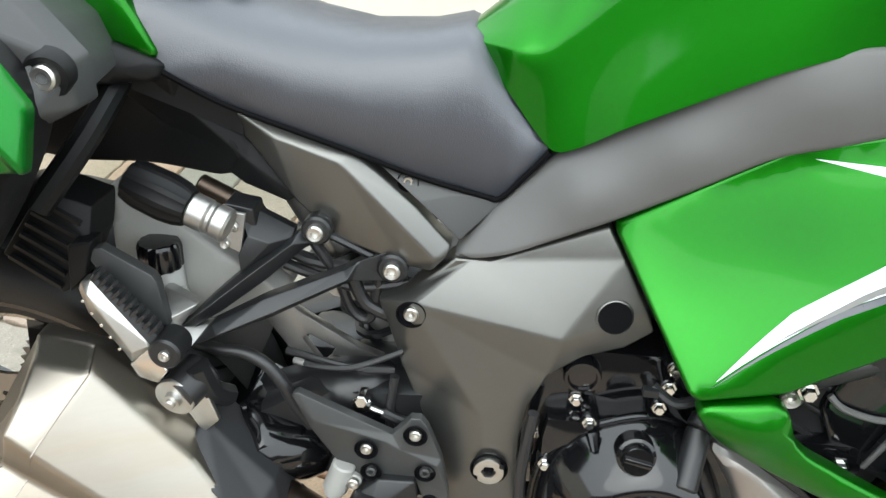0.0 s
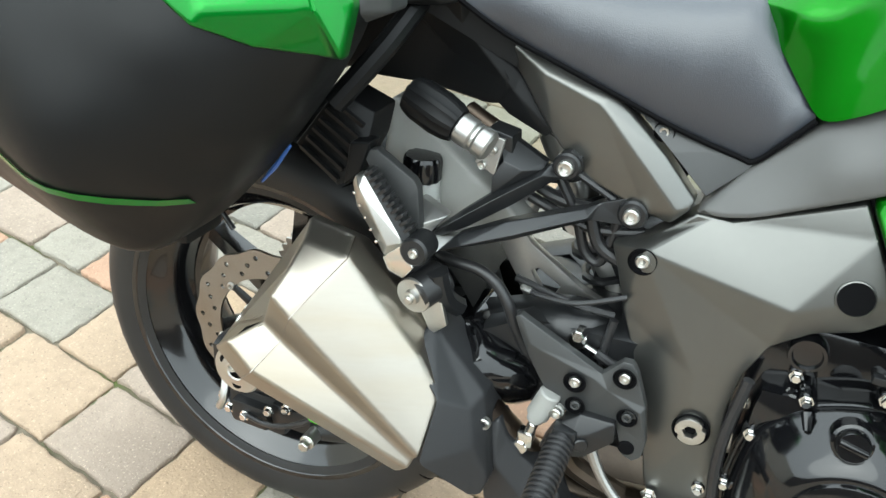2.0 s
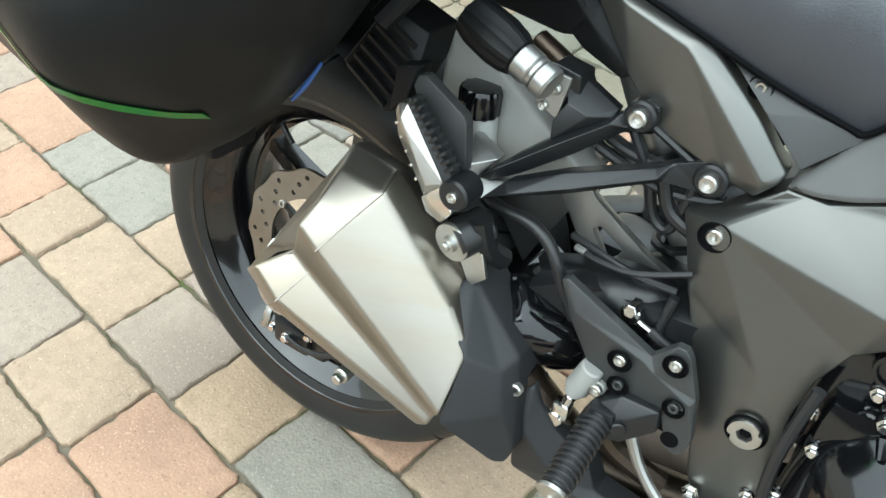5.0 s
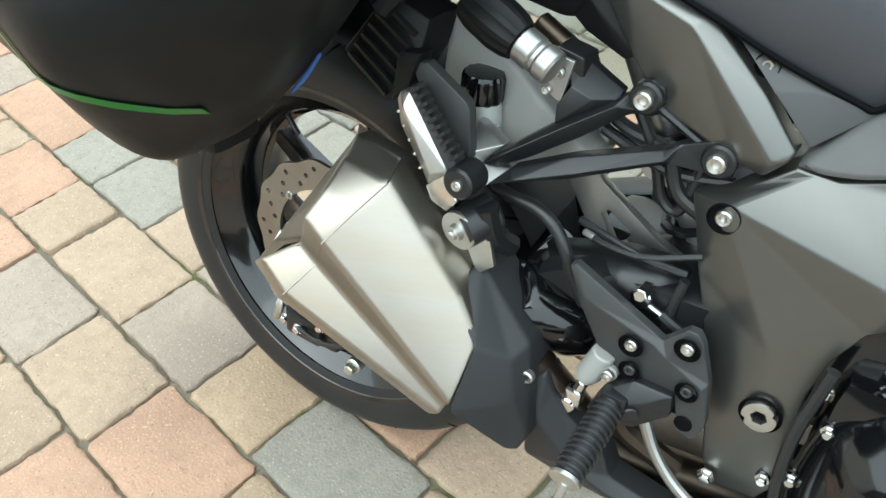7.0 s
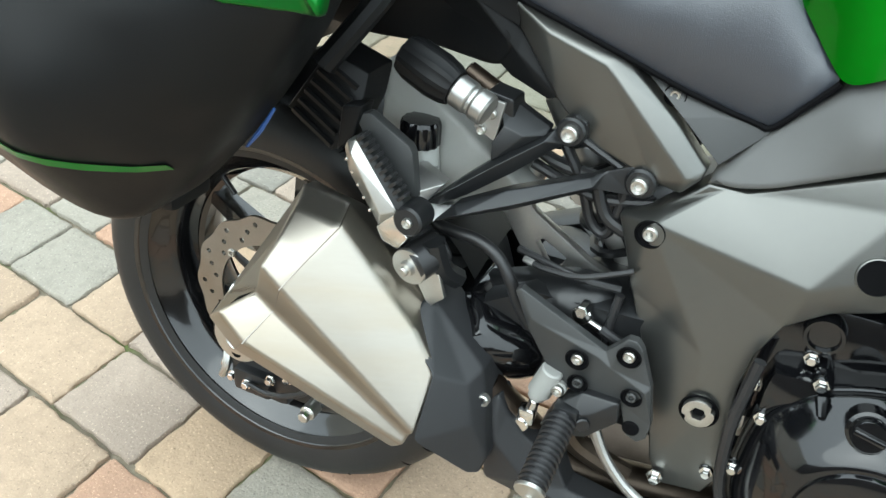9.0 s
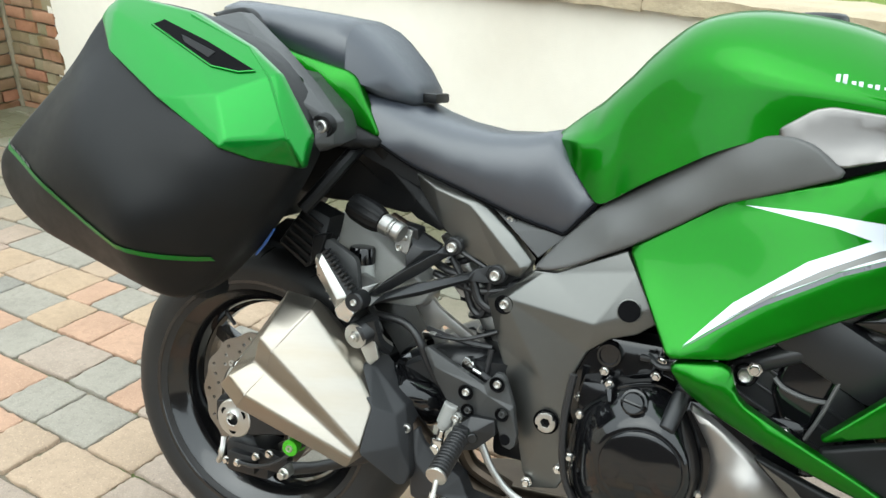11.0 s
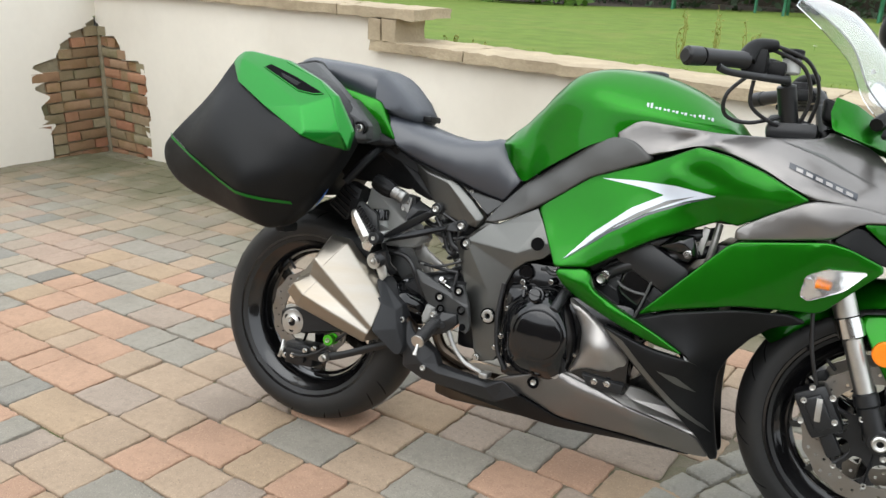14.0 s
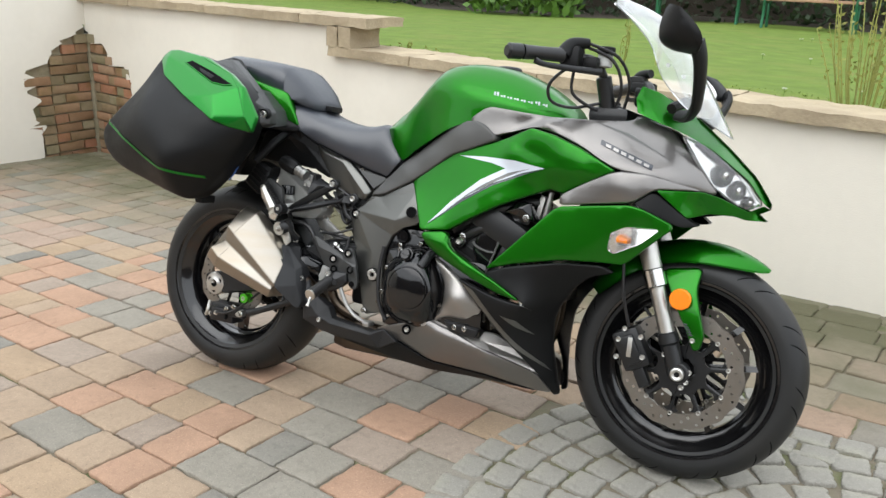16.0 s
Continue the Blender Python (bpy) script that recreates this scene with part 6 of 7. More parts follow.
gull = Skin([(0.285, -0.095, 0.452), (0.349, -0.100, 0.481), (0.395, -0.100, 0.495), (0.440, -0.098, 0.495), (0.470, -0.095, 0.455), (0.420, -0.095, 0.392), (0.351, -0.095, 0.398), (0.315, -0.095, 0.425)], [(0.387, -0.120, 0.470), (0.43, -0.115, 0.455)], 0.014)
put("swing_arm_brace", panel(gull, thick=0.014), SATIN, bike, "black swing arm brace")

# rider footrest, heel plate, pedal
heel = put("heel_plate", facet([(0.354, -0.158, 0.496), (0.360, -0.158, 0.500), (0.455, -0.152, 0.453), (0.474, -0.152, 0.476), (0.484, -0.152, 0.476), (0.491, -0.153, 0.468), (0.507, -0.155, 0.430), (0.516, -0.156, 0.384), (0.514, -0.157, 0.366), (0.506, -0.157, 0.358), (0.494, -0.157, 0.362), (0.480, -0.155, 0.400), (0.441, -0.155, 0.396),
                                (0.418, -0.153, 0.392), (0.404, -0.151, 0.402), (0.373, -0.158, 0.456)], [(0.450, -0.157, 0.447), (0.465, -0.159, 0.440), (0.503, -0.160, 0.424), (0.376, -0.162, 0.470)], [(0, 19), (19, 16), (16, 17), (17, 18), (18, 6), (16, 2)], 0.010, 0.0014), TRIM, bike, "satin black heel plate", angle=25)
heel.matrix_basis = pose(0, 0.006, 0)
for bx, bz in ((0.430, 0.439), (0.480, 0.462)):
    bolt(heel, bx, -0.1605, bz, 0.95, cup=True)
for bx, bz in ((0.435, 0.410), (0.491, 0.415)):
    bolt(heel, bx, -0.1605, bz, 0.85, cup=True).data = DARK_BOLT
# Near-black plug in the solid plate paints the shade of a hole.
put("heel_hole", rod((0.497, -0.1585, 0.373), (0.497, -0.150, 0.373), 0.009, 20), DARK, heel)
lowb = put("footrest_bracket", facet([(0.405, -0.162, 0.345), (0.413, -0.163, 0.366), (0.425, -0.163, 0.388), (0.443, -0.160, 0.404), (0.481, -0.158, 0.404), (0.484, -0.158, 0.380), (0.468, -0.161, 0.364), (0.455, -0.165, 0.352), (0.430, -0.166, 0.345)], [(0.440, -0.172, 0.380), (0.455, -0.168, 0.385)], [(3, 9), (9, 7), (9, 1)], 0.025, 0.0018), SATIN, bike, "black cast footrest bracket", angle=25)
rub = []
for i in range(12):
    t = 0.12 + 0.8 * i / 11
    p = Vector((0.430, -0.166, 0.374)).lerp(Vector((0.428, -0.252, 0.343)), t)
    rub.append(moved(lathe([(0.0001, -0.0024), (0.0148, -0.0024), (0.0163, -0.001), (0.0163, 0.001), (0.0148, 0.0024), (0.0001, 0.0024)], 16), Matrix.Translation(p) @ pose(0, 0, 0, 20, 0, 0)))
rp = put("rider_footrest", merge(rod((0.430, -0.163, 0.375), (0.428, -0.252, 0.343), 0.0138, 16)), HOSE, bike, "ribbed rubber rider footrest")
for sh in rub:
    put("rubber_rib", sh, HOSE, rp)
put("footrest_end", rod((0.428, -0.252, 0.343), (0.428, -0.2565, 0.3414), 0.0165, 20), ALU, rp)
put("feeler_bolt", merge(rod((0.428, -0.252, 0.335), (0.427, -0.260, 0.312), 0.0042, 10), rod((0.427, -0.2585, 0.317), (0.4265, -0.2615, 0.309), 0.006, 10)), ALU, rp, "silver feeler bolt")
put("footrest_pivot", merge(rod((0.452, -0.172, 0.372), (0.445, -0.158, 0.372), 0.0085), block((0.418, -0.176, 0.362), (0.446, -0.155, 0.388), 0.005)), SATIN, rp)
mc = put("rear_master_cylinder", merge(rod((0.406, -0.148, 0.412), (0.395, -0.148, 0.376), 0.0125, 24, 0.0135), rod((0.395, -0.148, 0.378), (0.393, -0.148, 0.368), 0.010, 20), rod((0.416, -0.153, 0.392), (0.416, -0.138, 0.392), 0.0085, 16)), GUARD, bike, "pale rear brake master cylinder boot")
put("push_rod", merge(rod((0.393, -0.150, 0.366), (0.386, -0.150, 0.338), 0.006), rod((0.383, -0.160, 0.331), (0.383, -0.140, 0.331), 0.009), block((0.377, -0.158, 0.333), (0.396, -0.142, 0.352), 0.003)), CHROME, mc)
bolt(mc, 0.416, -0.156, 0.392, 1.0)
bj = put("banjo_fitting", merge(rod((0.421, -0.136, 0.482), (0.421, -0.112, 0.478), 0.0070, 6), rod((0.420, -0.128, 0.473), (0.420, -0.118, 0.472), 0.0105, 18), rod((0.420, -0.124, 0.470), (0.444, -0.120, 0.458), 0.0040)), CHROME, bike, "silver banjo bolt")
put("banjo_hose", tube([(0.441, -0.120, 0.460), (0.46, -0.118, 0.450), (0.48, -0.11, 0.44)], 0.006), HOSE, bike)
pedal = put("brake_pedal", merge(tube([(0.455, -0.145, 0.362), (0.480, -0.148, 0.318), (0.515, -0.150, 0.285), (0.565, -0.160, 0.272), (0.585, -0.172, 0.275)], [0.007, 0.006, 0.006, 0.006, 0.007], 10),
                                 block((0.570, -0.195, 0.268), (0.592, -0.160, 0.282), 0.004)), GUNMETAL, bike, "bare alloy brake pedal")
put("pedal_stay", tube([(0.42, -0.13, 0.34), (0.44, -0.12, 0.30), (0.50, -0.11, 0.27)], 0.014, 10), PIPE, bike)
put("side_stand", tube([(0.62, 0.12, 0.25), (0.60, 0.22, 0.12), (0.585, 0.30, 0.073)], 0.012, 10), SATIN, bike, "black side stand")
put("stand_foot", block((0.555, 0.28, 0.060), (0.615, 0.33, 0.074), 0.004), SATIN, bike)

# tail
tail_skin = Skin([(0.0, -0.125, 0.985), (0.05, -0.128, 0.952), (0.09, -0.128, 0.940), (0.193, -0.120, 0.915), (0.214, -0.120, 0.874), (0.246, -0.118, 0.813), (0.194, -0.124, 0.835), (0.153, -0.132, 0.869), (0.06, -0.138, 0.93), (-0.05, -0.13, 0.985)], [(0.15, -0.134, 0.90)], 0.004)
both("tail_cowl", tail_skin, GREEN, "glossy green tail cowl")
rail_skin = Skin([(-0.06, -0.150, 0.995), (-0.021, -0.155, 1.003), (0.011, -0.150, 1.008), (0.06, -0.148, 0.945), (0.156, -0.140, 0.871), (0.194, -0.130, 0.837), (0.247, -0.122, 0.814), (0.240, -0.122, 0.798), (0.19, -0.140, 0.795), (0.165, -0.175, 0.81), (0.165, -0.19, 0.85), (0.14, -0.19, 0.887), (0.07, -0.175, 0.949), (-0.03, -0.165, 0.985)], (), 0.006)
both("grab_rail", rail_skin, BLACK, "black grab rail and pannier carrier", 0.02)
put("tail_core", loft([[(x, -w, z0), (x, -w, z1), (x, w, z1), (x, w, z0)] for x, w, z0, z1 in ((-0.16, 0.07, 0.93, 0.985), (0.0, 0.10, 0.85, 0.965), (0.20, 0.11, 0.79, 0.885), (0.30, 0.08, 0.74, 0.79))]), BLACK, bike)
put("undertray", bevelled(loft([[(-0.15, y, 0.70), (-0.13, y, 0.90), (0.06, y, 0.88), (0.045, y, 0.70), (0.010, y, 0.645), (-0.10, y, 0.645)] for y in (-0.095, 0.12)]), 0.012, 2), BLACK, bike, "black tail undertray")
put("carrier_stay", tube([(0.20, -0.10, 0.80), (0.19, -0.16, 0.76), (0.15, -0.19, 0.70)], 0.012, 10), BLACK, bike)
finned = put("finned_bracket", facet([(0.130, -0.150, 0.700), (0.086, -0.158, 0.634), (0.140, -0.160, 0.598), (0.152, -0.160, 0.606), (0.170, -0.152, 0.650), (0.172, -0.142, 0.682)], (), (), 0.05, 0.002), BLACK, bike, "finned black plastic bracket", angle=25)
for i in range(6):
    a = Vector((0.128, -0.153, 0.690)).lerp(Vector((0.094, -0.160, 0.634)), i / 5)
    b = Vector((0.164, -0.150, 0.668)).lerp(Vector((0.142, -0.163, 0.606)), i / 5)
    put("fin", rod(a, b, 0.0032, 4), BLACK, finned)
put("bracket_foot", bevelled(loft([[(0.158, y, 0.655), (0.182, y, 0.660), (0.172, y, 0.625), (0.152, y, 0.604)] for y in (-0.170, -0.145)]), 0.003), BLACK, finned)

# ---------------------------------------------------------------- pannier
pan_skin = Skin([(-0.132, -0.272, 1.009), (-0.156, -0.290, 0.979), (-0.193, -0.322, 0.892), (-0.290, -0.357, 0.777), (-0.322, -0.347, 0.742), (-0.314, -0.342, 0.690), (-0.248, -0.347, 0.643), (0.004, -0.368, 0.580), (0.042, -0.352, 0.570), (0.072, -0.334, 0.590), (0.108, -0.320, 0.632), (0.145, -0.312, 0.680), (0.180, -0.308, 0.732),
                 (0.212, -0.312, 0.784), (0.222, -0.305, 0.82), (0.191, -0.297, 0.885), (0.122, -0.280, 0.945), (-0.014, -0.265, 0.992)],
                [(-0.129, -0.362, 0.861), (0.034, -0.400, 0.773), (-0.185, -0.388, 0.727), (0.008, -0.416, 0.664), (-0.050, -0.412, 0.688), (0.055, -0.392, 0.660), (0.098, -0.356, 0.650), (0.122, -0.345, 0.86), (0.018, -0.286, 0.948), (0.142, -0.352, 0.715), (0.10, -0.300, 0.91), (0.18, -0.318, 0.84), (-0.06, -0.285, 0.965), (0.06, -0.384, 0.815), (0.122, -0.374, 0.798), (0.10, -0.388, 0.745), (-0.05, -0.356, 0.87)], 0.010, 0.25, 0.03, 0.018)
case = thing("pannier", BIKE, "hard black pannier with a glossy green lid cap", "pannier")
put("shell", panel(pan_skin, thick=0.045), CASE_BLACK, case, "grained black case shell", angle=70)
back = [(-0.135, 0.995), (-0.16, 0.97), (-0.20, 0.89), (-0.295, 0.775), (-0.325, 0.735), (-0.32, 0.695), (-0.265, 0.65), (-0.01, 0.585), (0.035, 0.577), (0.064, 0.592), (0.100, 0.634), (0.137, 0.682), (0.172, 0.733), (0.198, 0.785), (0.20, 0.82), (0.18, 0.88), (0.115, 0.935), (-0.017, 0.98)]
put("inner_shell", bevelled(loft([[(x - (0.004 + f * max(0, x + 0.05) * 0.20), y, z + f * max(0, 0.75 - z) * 0.35) for x, z in back] for y, f in ((-0.285, 0.0), (-0.235, 0.25), (-0.165, 1.0))]), 0.008, 2), BLACK, case, "matt inner half of the case")
def lid(x, z, proud=0.004):
    return (x, float(pan_skin.y(np.array([x]), np.array([z]))[0]) - proud, z)


def slope(x, z, proud=0.0):
    """The flat sloping top of the lid."""
    return (x, -0.29 + 0.199 * (x + 0.112) + 0.981 * (z - 0.99) - proud, z)


cap_low = [lid(-0.149, 0.975, 0.005), lid(-0.105, 0.926, 0.011), lid(0.014, 0.866, 0.013), lid(0.130, 0.806, 0.011), lid(0.168, 0.791, 0.010), lid(0.214, 0.780, 0.007)]
cap_high = [(0.227, -0.318, 0.784), (0.227, -0.300, 0.826), slope(0.182, 0.908), slope(0.120, 0.943), slope(0.003, 0.990), (-0.107, -0.272, 1.008), (-0.131, -0.276, 1.006), (-0.146, -0.283, 0.992)]
put("lid_cap", facet(cap_low + cap_high, [slope(-0.118, 0.984), slope(-0.047, 0.958), slope(0.112, 0.876), slope(0.161, 0.900), (0.139, -0.374, 0.8185), (0.207, -0.330, 0.825)],
                     [(13, 14), (14, 15), (15, 16), (16, 17), (17, 8), (16, 18), (18, 19), (18, 3), (19, 7), (17, 19), (19, 5)], 0.012, 0.005, 12), CASE_GREEN, case, "glossy green lid cap", angle=40)
# Near-black plate on the lid paints the depth of the handle recess.
put("lid_recess", facet([slope(-0.046, 0.968, 0.001), slope(-0.033, 0.976, 0.001), slope(0.052, 0.948, 0.001), slope(0.147, 0.911, 0.001), slope(0.125, 0.908, 0.001), slope(0.081, 0.914, 0.001)], (), (), 0.006, 0.0006), DARK, case, "near-black plate painting the shade of the handle recess")
put("recess_lip", tube([slope(-0.046, 0.968, 0.002), slope(0.081, 0.914, 0.002), slope(0.125, 0.908, 0.002), slope(0.147, 0.911, 0.002)], 0.0016, 6, 1), CASE_GREEN, case)
put("latch", facet([slope(0.01, 0.955, 0.003), slope(0.075, 0.933, 0.003), slope(0.07, 0.925, 0.003), slope(0.02, 0.945, 0.003)], (), (), 0.006, 0.001), BLACK, case, "black latch")
line = [(-0.296, 0.781), (-0.16, 0.722), (-0.08, 0.683), (-0.022, 0.660), (0.045, 0.650), (0.099, 0.646)]
put("lid_band", tube([(0.2085, -0.3285, 0.822), (0.172, -0.3190, 0.902), (0.118, -0.2895, 0.942), (0.003, -0.2720, 0.985)], 0.0022, 6, 1), CASE_GREEN, case, "raised band along the lid edge")
put("stripe", panel(pan_skin, [(x, 0, z) for x, z in line] + [(x, 0, z - 0.0075) for x, z in line[::-1]], thick=0.001, proud=0.0025, edge=0.001), CASE_GREEN, case, "thin green pinstripe")
for i in range(4):
    put("maker_bar", panel(pan_skin, [(-0.275 + i * 0.016, 0, 0.775 - i * 0.007), (-0.263 + i * 0.016, 0, 0.770 - i * 0.007), (-0.263 + i * 0.016, 0, 0.765 - i * 0.007), (-0.275 + i * 0.016, 0, 0.770 - i * 0.007)], thick=0.0005, proud=0.0015), SPAR_GREY, case)
clasp = put("clasp", facet([(0.004, -0.235, 0.984), (0.119, -0.264, 0.923), (0.189, -0.277, 0.875), (0.212, -0.280, 0.812), (0.212, -0.262, 0.800), (0.236, -0.248, 0.812), (0.234, -0.248, 0.846), (0.168, -0.226, 0.902), (0.107, -0.206, 0.946), (0.032, -0.192, 0.997)],
                           [(0.205, -0.266, 0.848), (0.120, -0.245, 0.928)], [(6, 10), (10, 11), (11, 9), (10, 4)], 0.03, 0.005), TRIM, case, "grained black locking rail beside the case", angle=40)
put("screw_boss", moved(lathe([(0.0001, 0.0), (0.0125, -0.0008), (0.0155, -0.003), (0.0175, 0.0), (0.0185, 0.012)], 28), pose(0.221, -0.2585, 0.838, 8, 0, 12)), BLACK, clasp)
bolt(case, 0.221, -0.2615, 0.838, 1.45)
put("blue_tag", tube([(0.116, -0.266, 0.636), (0.132, -0.266, 0.656), (0.148, -0.266, 0.680)], [0.0015, 0.0026, 0.0015], 8), BLUE, case, "small blue tag")
put("clasp_foot", block((0.02, -0.30, 0.560), (0.05, -0.24, 0.585), 0.008), BLACK, case)

# ---------------------------------------------------------------- site: walls, lawn, ground
SLOPE = pose(0, 0, 0, 0, -2.1, 0) @ pose(0, 0, 0, -1.8, 0, 0)
WALL = pose(-3.76, 2.75, 0, 0, 0, -11.2)
STEP = 2.745


def structure(name, shape, mat, m, label, smooth=True):
    ob = new(name, mesh_of(name, *shape, smooth))
    ob.data.materials.append(mat)
    ob.matrix_world = m
    return tagged(ob, label, kind="structure")


ground = structure("ground", ([(x, y, -0.012) for y in (-60, 60) for x in (-60, 60)], [(0, 1, 3, 2)]), JOINT, SLOPE, "sandy mossy bedding between paving blocks")


def wall_shape(pieces):
    return merge(*[block(a, b, 0.006) for a, b in pieces])


# the render has come off in the corner: the face is set back there and brick shows
wall_back = structure("wall_north", merge(block((0.0, 0.03, -1.2), (STEP, 0.22, 0.95), 0.005), block((STEP, 0.03, -1.2), (11.0, 0.22, 0.775), 0.005)), MORTAR, WALL, "retaining garden wall")


def render_coat(edge, length, top, height_low):
    """A coat of render with a ragged broken edge: edge gives (height, start) steps from the ground up."""
    pts = [(s, h) for h, s in edge]
    return plate(pts + [(edge[-1][1], top), (STEP, top), (STEP, height_low), (length, height_low), (length, -1.2), (pts[0][0], -1.2)], 0.0, 0.032)


rng = random.Random(4)
ragged = []
for h, s in ((-0.20, 0.50), (-0.05, 0.52), (0.02, 0.50), (0.08, 0.56), (0.15, 0.56), (0.21, 0.50), (0.29, 0.57), (0.36, 0.55), (0.40, 0.49), (0.475, 0.49), (0.48, 0.28), (0.55, 0.26), (0.625, 0.22), (0.63, 0.05), (0.70, 0.03), (0.72, 0.0)):
    ragged += [(h, s + rng.uniform(-0.012, 0.012)), (h + 0.02, s + rng.uniform(-0.02, 0.02))]
structure("wall_render", render_coat(ragged, 11.0, 0.95, 0.775), RENDERED, WALL, "cream rendered face of the garden wall", False)
SIDE = WALL @ pose(0, 0, 0, 0, 0, 92)
structure("wall_west", block((-9.0, 0.03, -1.2), (0.0, 0.22, 2.4), 0.005), MORTAR, SIDE, "house wall")
ragged2 = []
for h, s in ((-0.22, -0.47), (-0.05, -0.45), (0.02, -0.42), (0.08, -0.50), (0.15, -0.50), (0.22, -0.43), (0.29, -0.52), (0.36, -0.40), (0.44, -0.52), (0.50, -0.34), (0.57, -0.30), (0.64, -0.22), (0.70, -0.08), (0.755, -0.02)):
    ragged2 += [(h, s + rng.uniform(-0.012, 0.012)), (h + 0.02, s + rng.uniform(-0.02, 0.02))]
coat = [(s, h) for h, s in ragged2]
structure("wall_west_render", plate([(-9.0, -1.2), (coat[0][0], -1.2)] + coat + [(0.0, 0.77), (0.0, 2.4), (-9.0, 2.4)], 0.0, 0.032), RENDERED, SIDE, "white rendered house wall", False)


structure("corner_mortar", block((-0.03, -0.016, -1.2), (0.022, 0.035, 0.70), 0.01), MORTAR, WALL @ pose(0, 0.016, 0), "crumbling mortar in the wall corner")


def brick_mesh(L, H, D, seed):
    r = random.Random(seed)
    v, f = block((0, 0, 0), (L, D, H), 0.005)
    return mesh_of("brick", [(p[0] + r.uniform(-0.0025, 0.0025), p[1] + r.uniform(-0.003, 0.003), p[2] + r.uniform(-0.002, 0.002)) for p in v], f)


BRICKS = [brick_mesh(L, 0.064, 0.05, i) for i, L in enumerate((0.212, 0.208, 0.102, 0.100, 0.150))]
for me in BRICKS:
    me.materials.append(BRICK)


def brick_patch(parent, reach, side):
    """Courses of brick showing in the corner; reach gives how far each course runs from the corner."""
    base = -0.265
    for c, far in enumerate(reach):
        x = 0.0 if c % 2 else 0.005
        k = c % 2
        while x < far - 0.04:
            i = (2 if k % 2 else 0) + rng.randint(0, 1)
            L = (0.212, 0.208, 0.102, 0.100)[i]
            if x + L > far + 0.06:
                i, L = 2, 0.102
            px = x if side > 0 else -x - L
            ob = part("brick", BRICKS[i], None, parent, "", pose(px, rng.uniform(0.004, 0.014) if x + L < far - 0.03 else rng.uniform(-0.006, 0.004), base + c * 0.0752 + rng.uniform(-0.002, 0.002), 0, 0, rng.uniform(-0.6, 0.6)))
            x += L + 0.011
            k += 1


brick_patch(wall_back, (0.47, 0.50, 0.50, 0.55, 0.55, 0.52, 0.56, 0.56, 0.50, 0.50, 0.30, 0.24, 0.10), 1)
west = bpy.data.objects["wall_west"]
brick_patch(west, (0.46, 0.46, 0.44, 0.50, 0.52, 0.44, 0.54, 0.40, 0.54, 0.34, 0.34, 0.22, 0.10), -1)


def stone_mesh(L, D, H, seed):
    r = random.Random(seed)
    bm = bmesh.new()
    bmesh.ops.create_grid(bm, x_segments=max(6, int(L / 0.045)), y_segments=8, size=0.5)
    geom = bmesh.ops.extrude_face_region(bm, geom=bm.faces[:])
    for e in geom["geom"]:
        if isinstance(e, bmesh.types.BMVert):
            e.co.z += 1
    bmesh.ops.subdivide_edges(bm, edges=[e for e in bm.edges if abs(e.verts[0].co.z - e.verts[1].co.z) > 0.5], cuts=2)
    for v in bm.verts:
        p = Vector((v.co.x * L, v.co.y * D, (v.co.z - 0.5) * H))
        n = noise.noise_vector(p * 14 + Vector((seed * 7.3, 0, 0))) * 0.007 + noise.noise_vector(p * 45 + Vector((0, seed * 3.1, 0))) * 0.004
        edge = max(0, abs(v.co.y) - 0.40) * 0.12
        p.z *= 1 - edge * 4
        v.co = p + n
    bmesh.ops.recalc_face_normals(bm, faces=bm.faces[:])
    me = bpy.data.meshes.new("coping_stone")
    bm.to_mesh(me)
    bm.free()
    me.shade_smooth()
    me.set_sharp_from_angle(angle=radians(50))
    me.materials.append(STONE)
    return me


coping = new("coping")
coping.matrix_world = WALL
tagged(coping, "weathered yellow sandstone coping slabs along the wall top", "coping", kind="structure")
x, i = -0.25, 0
for L in (0.95, 0.86, 0.90, 0.535):
    part("coping_stone", stone_mesh(L, 0.33, 0.055, i), None, coping, "", pose(x + L / 2, 0.11, 0.9775, 0, 0, rng.uniform(-0.5, 0.5)))
    x += L + 0.008
    i += 1
x = STEP - 0.03
for L in (0.62, 0.80, 0.92, 0.70, 0.88, 0.95, 0.90, 0.9, 0.9):
    part("coping_stone", stone_mesh(L, 0.33, 0.055, i), None, coping, "", pose(x + L / 2, 0.11, 0.8025 - 0.012 * (x - STEP), 0, 0.7, rng.uniform(-0.5, 0.5)))
    x += L + 0.008
    i += 1
for k, (w, px) in enumerate(((0.09, STEP - 0.015), (0.10, STEP + 0.085))):
    part("pier_stone", stone_mesh(0.115, w, 0.26, 30 + k), None, coping, "rough pale stone end of the upper wall", pose(px + 0.02, 0.07, 0.89, 0, 90, 90))

# Unseen wall, added so the bike's side faces reflect something dark.
structure("wall_south", block((-9.0, -6.8, -2.0), (9.0, -6.4, 2.2), 0.01), UNSEEN_WALL, pose(0, 0, 0), "added unseen dark wall that darkens reflections on the bike")

# lawn and the garden behind
lawn_m = WALL @ pose(0, 0.2, 0.73, -1.15, 0, 0)
lawn = structure("lawn", ([(x, y, 0.03 * math.sin(x * 0.7) * min(1, y / 4)) for y in np.linspace(0, 60, 40) for x in np.linspace(-30, 40, 60)], [(j * 60 + k, j * 60 + k + 1, j * 60 + 61 + k, j * 60 + 60 + k) for j in range(39) for k in range(59)]), LAWN, lawn_m, "mown green lawn above the wall")
r = np.random.RandomState(3)
verts, faces = [], []
n_blade = 9000
gx, gy = r.uniform(-1.5, 8.5, n_blade), 0.12 + 0.9 * r.rand(n_blade) ** 1.5
